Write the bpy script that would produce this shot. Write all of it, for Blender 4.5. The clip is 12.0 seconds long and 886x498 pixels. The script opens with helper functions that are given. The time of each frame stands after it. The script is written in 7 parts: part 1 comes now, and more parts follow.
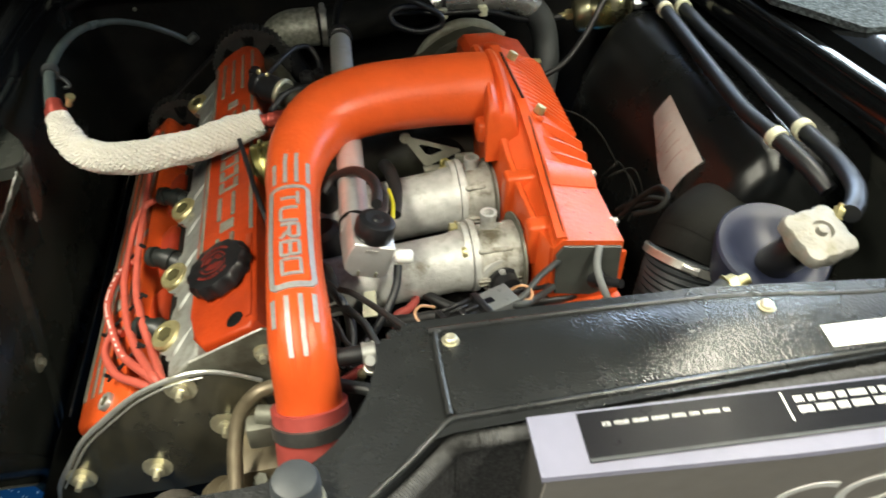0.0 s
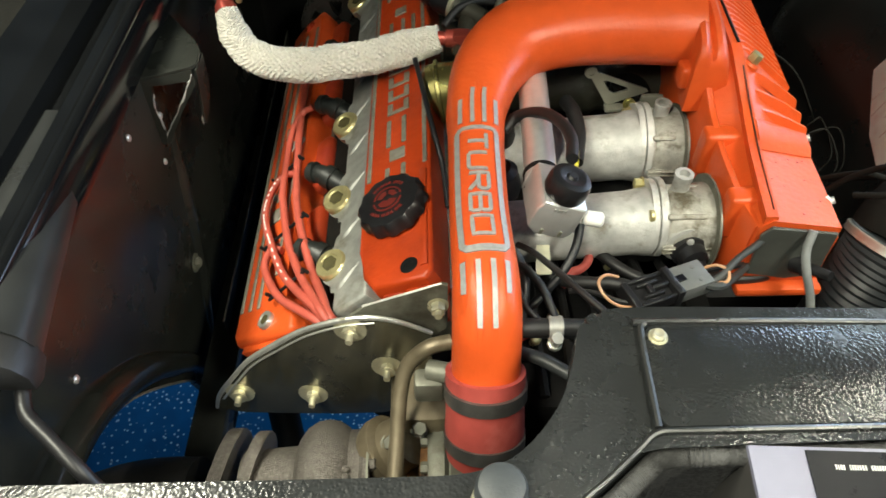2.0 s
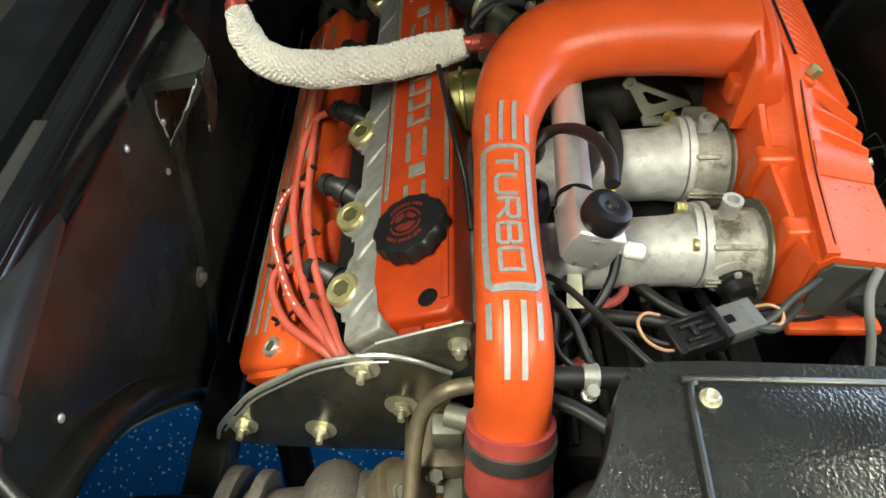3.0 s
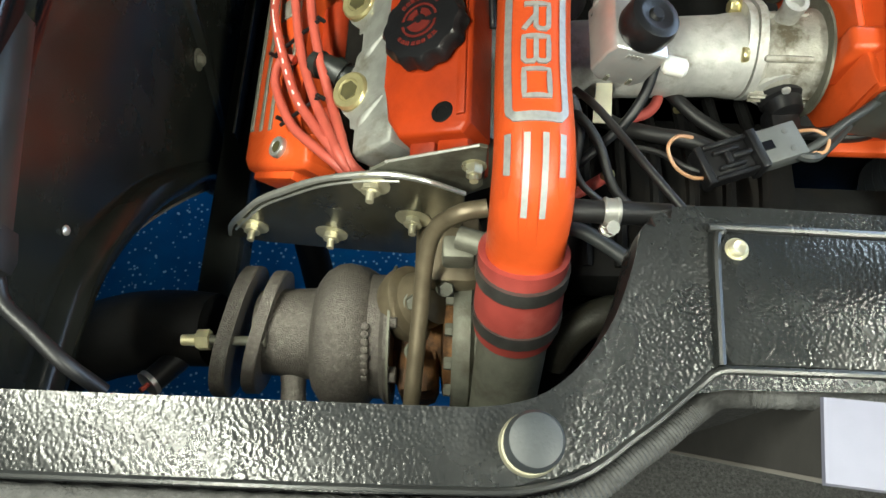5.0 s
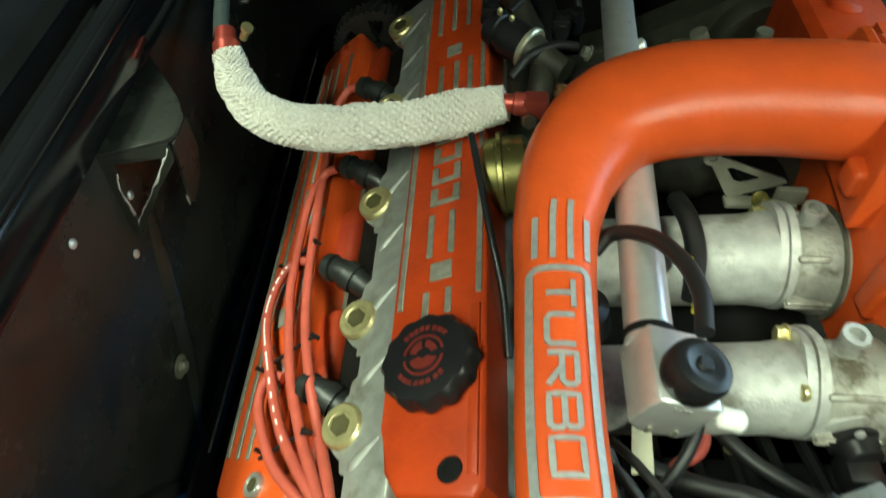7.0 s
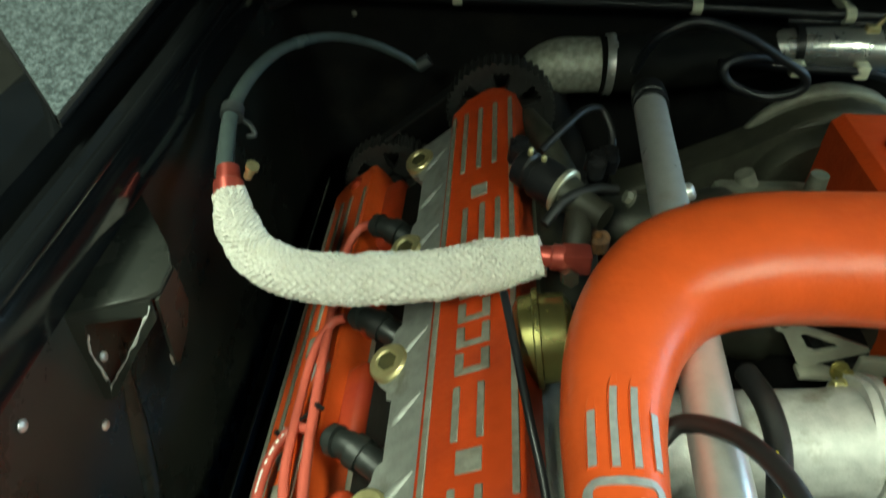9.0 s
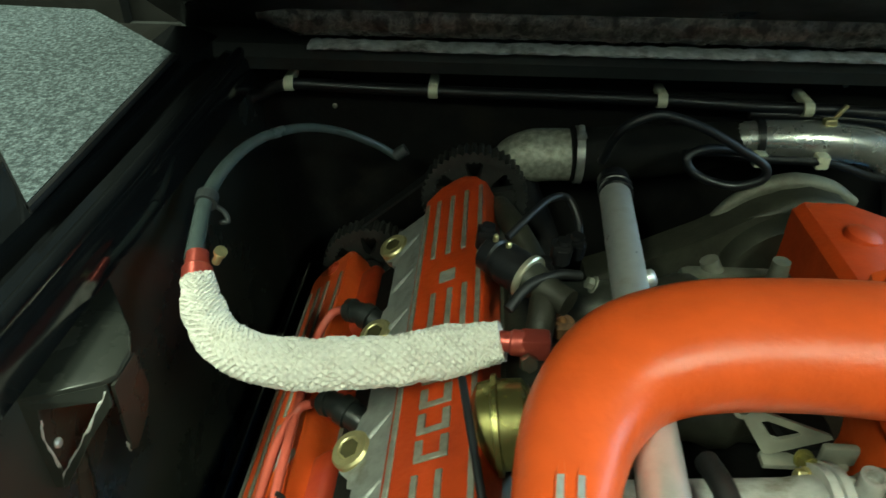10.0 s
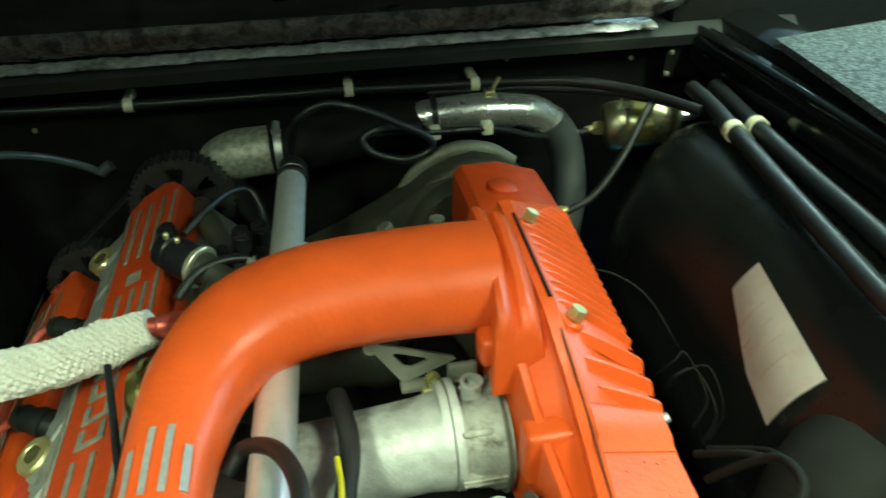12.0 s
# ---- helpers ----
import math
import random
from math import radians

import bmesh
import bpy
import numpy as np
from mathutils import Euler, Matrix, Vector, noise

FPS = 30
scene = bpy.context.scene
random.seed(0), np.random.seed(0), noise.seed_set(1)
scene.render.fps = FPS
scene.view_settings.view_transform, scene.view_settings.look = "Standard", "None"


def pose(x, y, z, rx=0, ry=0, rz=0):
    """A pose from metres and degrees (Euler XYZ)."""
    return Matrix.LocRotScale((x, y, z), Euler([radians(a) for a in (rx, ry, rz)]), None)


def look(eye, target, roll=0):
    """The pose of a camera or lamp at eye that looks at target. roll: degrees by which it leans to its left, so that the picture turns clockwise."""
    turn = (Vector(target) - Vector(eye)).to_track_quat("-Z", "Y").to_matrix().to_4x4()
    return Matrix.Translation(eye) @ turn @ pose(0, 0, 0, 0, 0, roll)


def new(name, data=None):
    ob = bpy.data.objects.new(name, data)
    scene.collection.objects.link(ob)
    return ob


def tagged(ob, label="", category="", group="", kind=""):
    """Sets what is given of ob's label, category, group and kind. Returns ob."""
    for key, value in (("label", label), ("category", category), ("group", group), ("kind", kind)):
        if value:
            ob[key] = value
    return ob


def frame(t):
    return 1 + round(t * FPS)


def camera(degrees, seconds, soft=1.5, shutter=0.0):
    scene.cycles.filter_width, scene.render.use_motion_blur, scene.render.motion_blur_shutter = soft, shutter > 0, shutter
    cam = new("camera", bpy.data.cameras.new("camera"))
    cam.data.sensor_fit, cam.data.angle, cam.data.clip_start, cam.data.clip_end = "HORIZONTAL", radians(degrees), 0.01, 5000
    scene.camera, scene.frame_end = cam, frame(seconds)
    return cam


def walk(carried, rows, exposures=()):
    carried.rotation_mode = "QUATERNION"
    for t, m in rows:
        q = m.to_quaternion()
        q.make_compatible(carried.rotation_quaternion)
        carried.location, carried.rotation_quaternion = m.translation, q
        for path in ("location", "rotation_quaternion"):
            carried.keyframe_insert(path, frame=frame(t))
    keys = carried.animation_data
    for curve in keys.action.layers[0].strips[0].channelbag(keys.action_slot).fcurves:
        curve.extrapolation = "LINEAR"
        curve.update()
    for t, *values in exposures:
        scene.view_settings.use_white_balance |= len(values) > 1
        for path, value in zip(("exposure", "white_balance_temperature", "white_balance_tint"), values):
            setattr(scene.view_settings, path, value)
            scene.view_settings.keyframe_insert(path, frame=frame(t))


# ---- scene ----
cam = camera(64.0, 12.0, shutter=0.6)
PATH = [
    (0, (-0.027, 0.028, 1.367), (0.286, 1.542, 0.098), 0.3),
    (0.5, (-0.053, 0.05, 1.397), (0.181, 1.535, 0.078), 0.7),
    (1, (-0.079, 0.067, 1.404), (0.08, 1.479, -0.003), 0.6),
    (1.5, (-0.101, 0.104, 1.386), (-0.003, 1.451, -0.088), 0.6),
    (2, (-0.111, 0.124, 1.377), (-0.067, 1.453, -0.117), 0.5),
    (2.5, (-0.119, 0.124, 1.368), (-0.108, 1.447, -0.132), 0.3),
    (2.7, (-0.118, 0.149, 1.355), (-0.111, 1.489, -0.13), 0.3),
    (4.3, (-0.114, 0.25, 1.35), (-0.141, 1.082, -0.469), -0.2),
    (4.5, (-0.115, 0.255, 1.349), (-0.144, 1.028, -0.495), -0.4),
    (5, (-0.116, 0.262, 1.351), (-0.145, 0.966, -0.521), -0.1),
    (5.5, (-0.118, 0.273, 1.344), (-0.152, 1.143, -0.456), -0.4),
    (6, (-0.114, 0.29, 1.335), (-0.162, 1.468, -0.281), -0.3),
    (6.5, (-0.113, 0.32, 1.328), (-0.171, 1.563, -0.237), -0.4),
    (7, (-0.122, 0.377, 1.308), (-0.191, 1.657, -0.228), -0.5),
    (7.2, (-0.124, 0.398, 1.3), (-0.198, 1.692, -0.223), -0.4),
    (8.8, (-0.143, 0.468, 1.271), (-0.236, 1.919, -0.102), -0.0),
    (9, (-0.144, 0.467, 1.273), (-0.236, 1.971, -0.042), 0.1),
    (9.5, (-0.136, 0.466, 1.274), (-0.237, 2.086, 0.104), 0.1),
    (10, (-0.115, 0.463, 1.279), (-0.209, 2.112, 0.151), 0.4),
    (10.5, (-0.07, 0.448, 1.29), (-0.123, 2.106, 0.173), 0.0),
    (11, (-0.006, 0.424, 1.287), (0.076, 2.077, 0.164), -0.3),
    (11.5, (0.032, 0.41, 1.296), (0.252, 2.049, 0.17), -0.3),
    (12, (0.065, 0.378, 1.304), (0.378, 1.998, 0.173), -0.6),
]
LIGHT = [(0, -0.08, 6800, 5), (2.7, -0.2, 6700, 2), (5.0, -0.15, 6400, 0), (6.5, -0.32, 6400, -19), (9.0, -0.28, 6400, -23), (10.5, -0.10, 6400, -27), (12, 0.00, 6450, -35)]
walk(cam, [(t, look(eye, target, roll)) for t, eye, target, roll in PATH], LIGHT)

# ---- world, lamps, exposure ----
world = bpy.data.worlds.new("world")
world.use_nodes = True
world.node_tree.nodes["Background"].inputs[0].default_value = (0.8, 0.9, 1.0, 1)
world.node_tree.nodes["Background"].inputs[1].default_value = 0.006
scene.world = world
scene.view_settings.exposure = 0.0


def strip_lamp(x, y, z, length, width, watts, colour):
    data = bpy.data.lights.new("tube_light", "AREA")
    data.shape, data.size, data.size_y, data.energy, data.color = "RECTANGLE", width, length, watts, colour
    ob = new("tube_light", data)
    ob.matrix_world = pose(x, y, z)
    return ob


strip_lamp(1.08, -0.55, 2.60, 1.6, 0.20, 80, (1.0, 0.96, 0.84))
strip_lamp(-0.80, -0.55, 2.60, 1.6, 0.20, 80, (1.0, 0.96, 0.84))
strip_lamp(1.06, 1.12, 2.60, 1.1, 0.14, 42, (1.0, 0.96, 0.84))
# Unseen bluish strip, added to put a cool gleam on the tank.
strip_lamp(2.20, 2.70, 2.60, 1.6, 0.20, 50, (0.72, 0.86, 1.0))
strip_lamp(-1.10, 0.70, 2.60, 0.7, 0.20, 66, (1.0, 0.96, 0.84))


def window_light(m, wide, tall, watts):
    data = bpy.data.lights.new("window_light", "AREA")
    data.shape, data.size, data.size_y, data.energy, data.color = "RECTANGLE", wide, tall, watts, (0.55, 0.70, 1.0)
    ob = new("window_light", data)
    ob.matrix_world = m
    return ob


window_light(pose(4.99, 2.4, 1.75, 90, 0, 90), 4.4, 2.4, 420)
# North wall has no opening: lamp added for sheen on hoses and tank.
window_light(pose(2.9, 5.98, 2.5, -90, 0, 0), 4.0, 1.25, 300)


# ---- materials ----
def mat(name, colour, rough=0.5, metal=0.0, vary=0.15, grain=60.0, bump=0.1, bump_scale=300.0, coat=0.0,
        stain=None, stain_scale=9.0, stain_at=0.62, bump_kind="noise", spec=0.5):
    m = bpy.data.materials.new(name)
    m.use_nodes = True
    nt = m.node_tree
    b = nt.nodes["Principled BSDF"]
    co = nt.nodes.new("ShaderNodeTexCoord")
    n1 = nt.nodes.new("ShaderNodeTexNoise")
    n1.inputs["Scale"].default_value, n1.inputs["Detail"].default_value = grain, 6
    nt.links.new(co.outputs["Object"], n1.inputs["Vector"])
    ramp = nt.nodes.new("ShaderNodeValToRGB")
    ramp.color_ramp.elements[0].position, ramp.color_ramp.elements[1].position = 0.3, 0.7
    ramp.color_ramp.elements[0].color = (*[max(0, c * (1 - vary)) for c in colour], 1)
    ramp.color_ramp.elements[1].color = (*[min(1, c * (1 + vary)) for c in colour], 1)
    nt.links.new(n1.outputs["Fac"], ramp.inputs["Fac"])
    out = ramp.outputs["Color"]
    n2 = nt.nodes.new("ShaderNodeTexNoise")
    n2.inputs["Scale"].default_value, n2.inputs["Detail"].default_value = stain_scale, 8
    n2.inputs["Roughness"].default_value = 0.65
    nt.links.new(co.outputs["Object"], n2.inputs["Vector"])
    if stain:
        r2 = nt.nodes.new("ShaderNodeValToRGB")
        r2.color_ramp.elements[0].position, r2.color_ramp.elements[1].position = stain_at - 0.08, stain_at + 0.08
        nt.links.new(n2.outputs["Fac"], r2.inputs["Fac"])
        mix = nt.nodes.new("ShaderNodeMix")
        mix.data_type = "RGBA"
        nt.links.new(r2.outputs["Color"], mix.inputs[0])
        nt.links.new(out, mix.inputs[6])
        mix.inputs[7].default_value = (*stain, 1)
        out = mix.outputs[2]
    nt.links.new(out, b.inputs["Base Color"])
    rr = nt.nodes.new("ShaderNodeMapRange")
    rr.inputs["To Min"].default_value, rr.inputs["To Max"].default_value = max(0.02, rough - 0.1), min(1, rough + 0.1)
    rr.inputs["From Min"].default_value, rr.inputs["From Max"].default_value = 0.3, 0.7
    nt.links.new(n2.outputs["Fac"], rr.inputs["Value"])
    nt.links.new(rr.outputs["Result"], b.inputs["Roughness"])
    b.inputs["Metallic"].default_value = metal
    b.inputs["Coat Weight"].default_value = coat
    b.inputs["Specular IOR Level"].default_value = spec
    if bump:
        if bump_kind == "noise":
            n3 = nt.nodes.new("ShaderNodeTexNoise")
            n3.inputs["Detail"].default_value = 4
            h = n3.outputs["Fac"]
        else:
            n3 = nt.nodes.new("ShaderNodeTexVoronoi")
            n3.feature = "SMOOTH_F1"
            h = n3.outputs["Distance"]
        n3.inputs["Scale"].default_value = bump_scale
        nt.links.new(co.outputs["Object"], n3.inputs["Vector"])
        bp = nt.nodes.new("ShaderNodeBump")
        bp.inputs["Strength"].default_value, bp.inputs["Distance"].default_value = bump, 0.002
        nt.links.new(h, bp.inputs["Height"])
        nt.links.new(bp.outputs["Normal"], b.inputs["Normal"])
    return m


RED = mat("red_paint", (0.57, 0.078, 0.0165), 0.36, 0, 0.08, 40, 0.26, 170, stain=(0.51, 0.060, 0.015), stain_scale=6, spec=0.36)
# Deep red of the intake cover; on the plenum it paints shade.
RED_DEEP = mat("deep_red_cover_and_shade", (0.41, 0.044, 0.0085), 0.40, 0, 0.12, 40, 0.26, 190, stain=(0.30, 0.030, 0.007), stain_scale=9, spec=0.34)
# Darker red: shade painted on cover shoulders, also used for aged specks.
RED_OLD_SHADE = mat("red_paint_aged_and_shaded", (0.29, 0.031, 0.008), 0.5, 0, 0.15, 50, 0.15, 300, stain=(0.25, 0.02, 0.01), stain_scale=14)
COVER_STRIPE = mat("dull_bare_rib", (0.20, 0.19, 0.155), 0.5, 0.3, 0.2, 160, 0.15, 500, stain=(0.30, 0.29, 0.25), stain_scale=30, stain_at=0.58)
STRIPE = mat("bare_alloy_stripe", (0.33, 0.335, 0.33), 0.5, 0.35, 0.15, 200, 0.15, 500)
SILICONE = mat("red_silicone", (0.32, 0.050, 0.040), 0.6, 0, 0.12, 80, 0.1, 500, stain=(0.36, 0.085, 0.07), stain_scale=20)
LEAD = mat("red_plug_lead", (0.40, 0.076, 0.052), 0.48, 0, 0.08, 80, 0.03, 300)
ALLOY = mat("cast_alloy", (0.46, 0.46, 0.44), 0.46, 0.3, 0.14, 90, 0.30, 420, stain=(0.22, 0.20, 0.155), stain_scale=24, stain_at=0.62)
HEAD = mat("cast_head_alloy", (0.31, 0.315, 0.29), 0.45, 0.35, 0.16, 70, 0.3, 300, stain=(0.15, 0.14, 0.10), stain_scale=18, stain_at=0.64)
ALLOY_DARK = mat("dirty_cast_alloy", (0.17, 0.17, 0.135), 0.55, 0.4, 0.2, 60, 0.25, 300, stain=(0.08, 0.07, 0.05), stain_scale=12, stain_at=0.6)
BRUSHED = mat("machined_alloy", (0.68, 0.68, 0.67), 0.36, 0.70, 0.05, 120, 0.08, 420, stain=(0.56, 0.55, 0.52), stain_scale=30, stain_at=0.62)
CHROME = mat("polished_pipe", (0.50, 0.50, 0.47), 0.26, 0.80, 0.1, 60, 0.05, 200)
ZINC = mat("yellow_zinc", (0.58, 0.52, 0.27), 0.35, 0.8, 0.15, 90, 0.08, 400)
PALE_PLATE = mat("pale_plated_nut", (0.60, 0.57, 0.42), 0.35, 0.75, 0.15, 90, 0.08, 400)
GOLD = mat("gold_passivated", (0.30, 0.27, 0.10), 0.3, 0.85, 0.2, 40, 0.06, 300)
GOLD_DARK = mat("shaded_socket", (0.10, 0.09, 0.04), 0.5, 0.6, 0.2, 90, 0.1, 300)
IRON = mat("cast_iron", (0.115, 0.103, 0.090), 0.40, 0.4, 0.25, 220, 0.7, 750, stain=(0.19, 0.175, 0.155), stain_scale=260, stain_at=0.60)
RUST = mat("rusty_iron", (0.11, 0.055, 0.025), 0.8, 0.1, 0.4, 60, 0.5, 300, stain=(0.28, 0.13, 0.045), stain_scale=30, stain_at=0.52)
STEEL = mat("dull_plated_steel", (0.20, 0.195, 0.150), 0.22, 0.85, 0.18, 25, 0.06, 250, stain=(0.14, 0.14, 0.12), stain_scale=18, stain_at=0.55)
EDGE = mat("bright_steel_edge", (0.6, 0.6, 0.56), 0.35, 0.8, 0.1, 120, 0.05, 400)
BROWN_PIPE = mat("heat_browned_pipe", (0.17, 0.14, 0.092), 0.45, 0.5, 0.2, 60, 0.1, 300)
GLOSS = mat("black_gloss_fibreglass", (0.016, 0.0175, 0.0155), 0.25, 0, 0.3, 14, 0.08, 12, stain=(0.026, 0.027, 0.023), stain_scale=6, stain_at=0.58, spec=0.21)
# Dark olive base with random darker blotches, for castings and a pipe.
DARK_CAST = mat("dark_olive_casting", (0.040, 0.040, 0.029), 0.5, 0.3, 0.25, 50, 0.3, 260, stain=(0.03, 0.027, 0.02), stain_scale=14, stain_at=0.55)
HOSE_BLACK = mat("smooth_black_hose", (0.009, 0.010, 0.012), 0.40, 0, 0.15, 60, 0.02, 300, spec=0.5)
# Very dark matt black for hoses, decks and the plug valley.
DULL_BLACK = mat("dull_matt_black", (0.008, 0.008, 0.007), 0.75, 0, 0.2, 40, 0.2, 200, spec=0.12)
TANK_BLACK = mat("satin_black_tank", (0.0060, 0.0066, 0.0066), 0.30, 0, 0.2, 16, 0.03, 24, spec=0.42)
WET_BLACK = mat("deep_gloss_black", (0.005, 0.0055, 0.006), 0.12, 0, 0.2, 20, 0.03, 60, spec=0.36)
LEATHER = mat("textured_black_moulding", (0.015, 0.016, 0.016), 0.24, 0, 0.15, 30, 0.20, 430, bump_kind="cell", spec=0.55)
LEATHER_EDGE = mat("smooth_moulding_edge", (0.018, 0.019, 0.019), 0.3, 0, 0.15, 30, 0.05, 400, spec=0.5)
BLACK = mat("black_plastic", (0.010, 0.010, 0.011), 0.36, 0, 0.15, 60, 0.08, 400, spec=0.4)
RUBBER = mat("black_rubber", (0.0095, 0.0095, 0.010), 0.46, 0, 0.15, 60, 0.1, 400)
BUMPER = mat("blue_grey_bumper_rubber", (0.034, 0.039, 0.043), 0.45, 0, 0.12, 90, 0.1, 400)
GREY_RUBBER = mat("grey_rubber", (0.036, 0.040, 0.041), 0.5, 0, 0.15, 60, 0.1, 300)
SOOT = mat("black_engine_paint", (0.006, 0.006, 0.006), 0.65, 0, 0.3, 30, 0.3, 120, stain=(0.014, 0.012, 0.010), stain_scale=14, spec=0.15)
CARPET = mat("grey_carpet", (0.085, 0.105, 0.112), 0.95, 0, 0.9, 330, 1.0, 420, stain=(0.018, 0.026, 0.029), stain_scale=190, stain_at=0.5)
DARK_CARPET = mat("dark_carpet", (0.025, 0.025, 0.025), 0.95, 0, 0.7, 300, 1.0, 420, stain=(0.06, 0.06, 0.06), stain_scale=200, stain_at=0.6)
CHANNEL = mat("dull_weather_channel", (0.022, 0.024, 0.023), 0.5, 0, 0.25, 30, 0.15, 120, spec=0.35)
BINDING = mat("woven_edge_binding", (0.055, 0.055, 0.054), 0.8, 0, 0.3, 200, 0.6, 500)
FOIL = mat("crinkled_foil_tape", (0.80, 0.80, 0.78), 0.40, 0.3, 0.4, 60, 1.0, 70, stain=(0.05, 0.046, 0.042), stain_scale=16, stain_at=0.56)
SOOT_FOIL = mat("blackened_heat_wrap", (0.17, 0.152, 0.135), 0.30, 0.4, 0.5, 90, 1.0, 90, stain=(0.030, 0.026, 0.023), stain_scale=40, stain_at=0.50)
SLEEVE = mat("woven_glass_sleeve", (0.60, 0.58, 0.53), 0.9, 0, 0.10, 300, 0.6, 420, stain=(0.57, 0.55, 0.48), stain_scale=60, stain_at=0.60)
CREAM = mat("cream_plastic_clip", (0.58, 0.57, 0.42), 0.5, 0, 0.1, 60, 0.05, 300)
WHITE = mat("white_plastic", (0.78, 0.78, 0.74), 0.4, 0, 0.05, 60, 0.03, 300)
PAPER = mat("faded_paper_label", (0.62, 0.55, 0.52), 0.6, 0, 0.06, 40, 0.05, 200, stain=(0.58, 0.42, 0.40), stain_scale=25, stain_at=0.6)
ANODISED = mat("red_anodised_fitting", (0.34, 0.060, 0.045), 0.38, 0.55, 0.1, 90, 0.05, 300)
CLEAR = mat("cloudy_clear_hose", (0.060, 0.076, 0.074), 0.25, 0, 0.1, 60, 0.03, 300)
COPPER = mat("orange_wire", (0.46, 0.25, 0.13), 0.4, 0, 0.1, 60, 0.03, 300)
YELLOW = mat("yellow_wire", (0.62, 0.55, 0.03), 0.4, 0, 0.1, 60, 0.03, 300)
NAVY = mat("blue_black_gloss_neck", (0.020, 0.024, 0.047), 0.40, 0, 0.15, 30, 0.05, 90)
LILAC = mat("pale_lilac_board", (0.175, 0.175, 0.235), 0.5, 0, 0.04, 50, 0.03, 200)
TAUPE = mat("taupe_board", (0.21, 0.195, 0.18), 0.55, 0, 0.05, 50, 0.03, 200)
INK = mat("black_print", (0.005, 0.005, 0.007), 0.35, 0, 0.05, 50, 0.0, spec=0.12)
# Taupe side darkened to grey: its shade is in the colour.
BOARD_SIDE = mat("shaded_board_side", (0.045, 0.043, 0.041), 0.6, 0, 0.1, 40, 0.05, 200)
LETTER = mat("white_print", (0.75, 0.75, 0.73), 0.5, 0, 0.04, 50, 0.0)
WALL_PAINT = mat("hall_wall_paint", (0.16, 0.16, 0.15), 0.8, 0, 0.06, 4, 0.1, 40)


def flake_floor():
    m = mat("blue_flake_floor", (0.006, 0.12, 0.30), 0.35, 0, 0.12, 30, 0.05, 100)
    nt = m.node_tree
    b = nt.nodes["Principled BSDF"]
    old = b.inputs["Base Color"].links[0].from_socket
    co = nt.nodes.new("ShaderNodeTexCoord")
    v = nt.nodes.new("ShaderNodeTexVoronoi")
    v.inputs["Scale"].default_value = 85
    v.inputs["Randomness"].default_value = 1.0
    nt.links.new(co.outputs["Object"], v.inputs["Vector"])
    r = nt.nodes.new("ShaderNodeValToRGB")
    r.color_ramp.elements[0].position, r.color_ramp.elements[1].position = 0.17, 0.26
    r.color_ramp.elements[0].color, r.color_ramp.elements[1].color = (1, 1, 1, 1), (0, 0, 0, 1)
    nt.links.new(v.outputs["Distance"], r.inputs["Fac"])
    mix = nt.nodes.new("ShaderNodeMix")
    mix.data_type = "RGBA"
    nt.links.new(r.outputs["Color"], mix.inputs[0])
    nt.links.new(old, mix.inputs[6])
    mix.inputs[7].default_value = (0.55, 0.75, 0.85, 1)
    nt.links.new(mix.outputs[2], b.inputs["Base Color"])
    return m


BLUE_FLOOR = flake_floor()


# ---- building helpers ----
SHARP = radians(38)


def finish(bm, flat=False):
    bmesh.ops.recalc_face_normals(bm, faces=bm.faces)
    for f in bm.faces:
        f.smooth = not flat
    for e in bm.edges:
        e.smooth = not (len(e.link_faces) == 2 and e.calc_face_angle(0) > SHARP)


def part(name, bm, material, parent=None, label=""):
    finish(bm)
    me = bpy.data.meshes.new(name)
    bm.to_mesh(me)
    bm.free()
    me.materials.append(material)
    ob = new(name, me)
    if parent:
        ob.parent = parent
        ob.matrix_parent_inverse = Matrix.Translation(-parent.location)
    if label:
        ob["label"] = label
    return ob


def thing(name, label, category, group="", at=(0, 0, 0)):
    ob = new(name)
    ob.empty_display_size = 0.02
    ob.location = at
    tagged(ob, label, category, group)
    return ob


def solid(name, bm, material, label, category, group="", kind=""):
    return tagged(part(name, bm, material), label, category, group, kind)


def box(bm, lo, hi, m=None, bevel=0.0, segs=2):
    m = m or Matrix()
    made = bmesh.ops.create_cube(bm, size=1.0)["verts"]
    for v in made:
        v.co = m @ Vector([lo[i] + (v.co[i] + 0.5) * (hi[i] - lo[i]) for i in range(3)])
    if bevel:
        edges = list({e for v in made for e in v.link_edges})
        bmesh.ops.bevel(bm, geom=edges, offset=bevel, segments=segs, profile=0.5, affect="EDGES")
    return bm


def ring_loft(bm, rings, cap=True, closed=False):
    rows = [[bm.verts.new(p) for p in r] for r in rings]
    n = len(rows[0])
    for a, b in zip(rows, rows[1:] + ([rows[0]] if closed else [])):
        for i in range(n):
            bm.faces.new((a[i], a[(i + 1) % n], b[(i + 1) % n], b[i]))
    if cap and not closed:
        bm.faces.new(rows[0][::-1])
        bm.faces.new(rows[-1])
    return bm


def spline(points, per=8):
    ps = [Vector(p) for p in points]
    if len(ps) < 3:
        return ps
    ps = [ps[0] * 2 - ps[1], *ps, ps[-1] * 2 - ps[-2]]
    out = []
    for i in range(1, len(ps) - 2):
        a, b, c, d = ps[i - 1:i + 3]
        for k in range(per):
            t = k / per
            out.append(0.5 * (2 * b + (c - a) * t + (2 * a - 5 * b + 4 * c - d) * t * t + (3 * b - a - 3 * c + d) * t ** 3))
    return out + [ps[-2]]


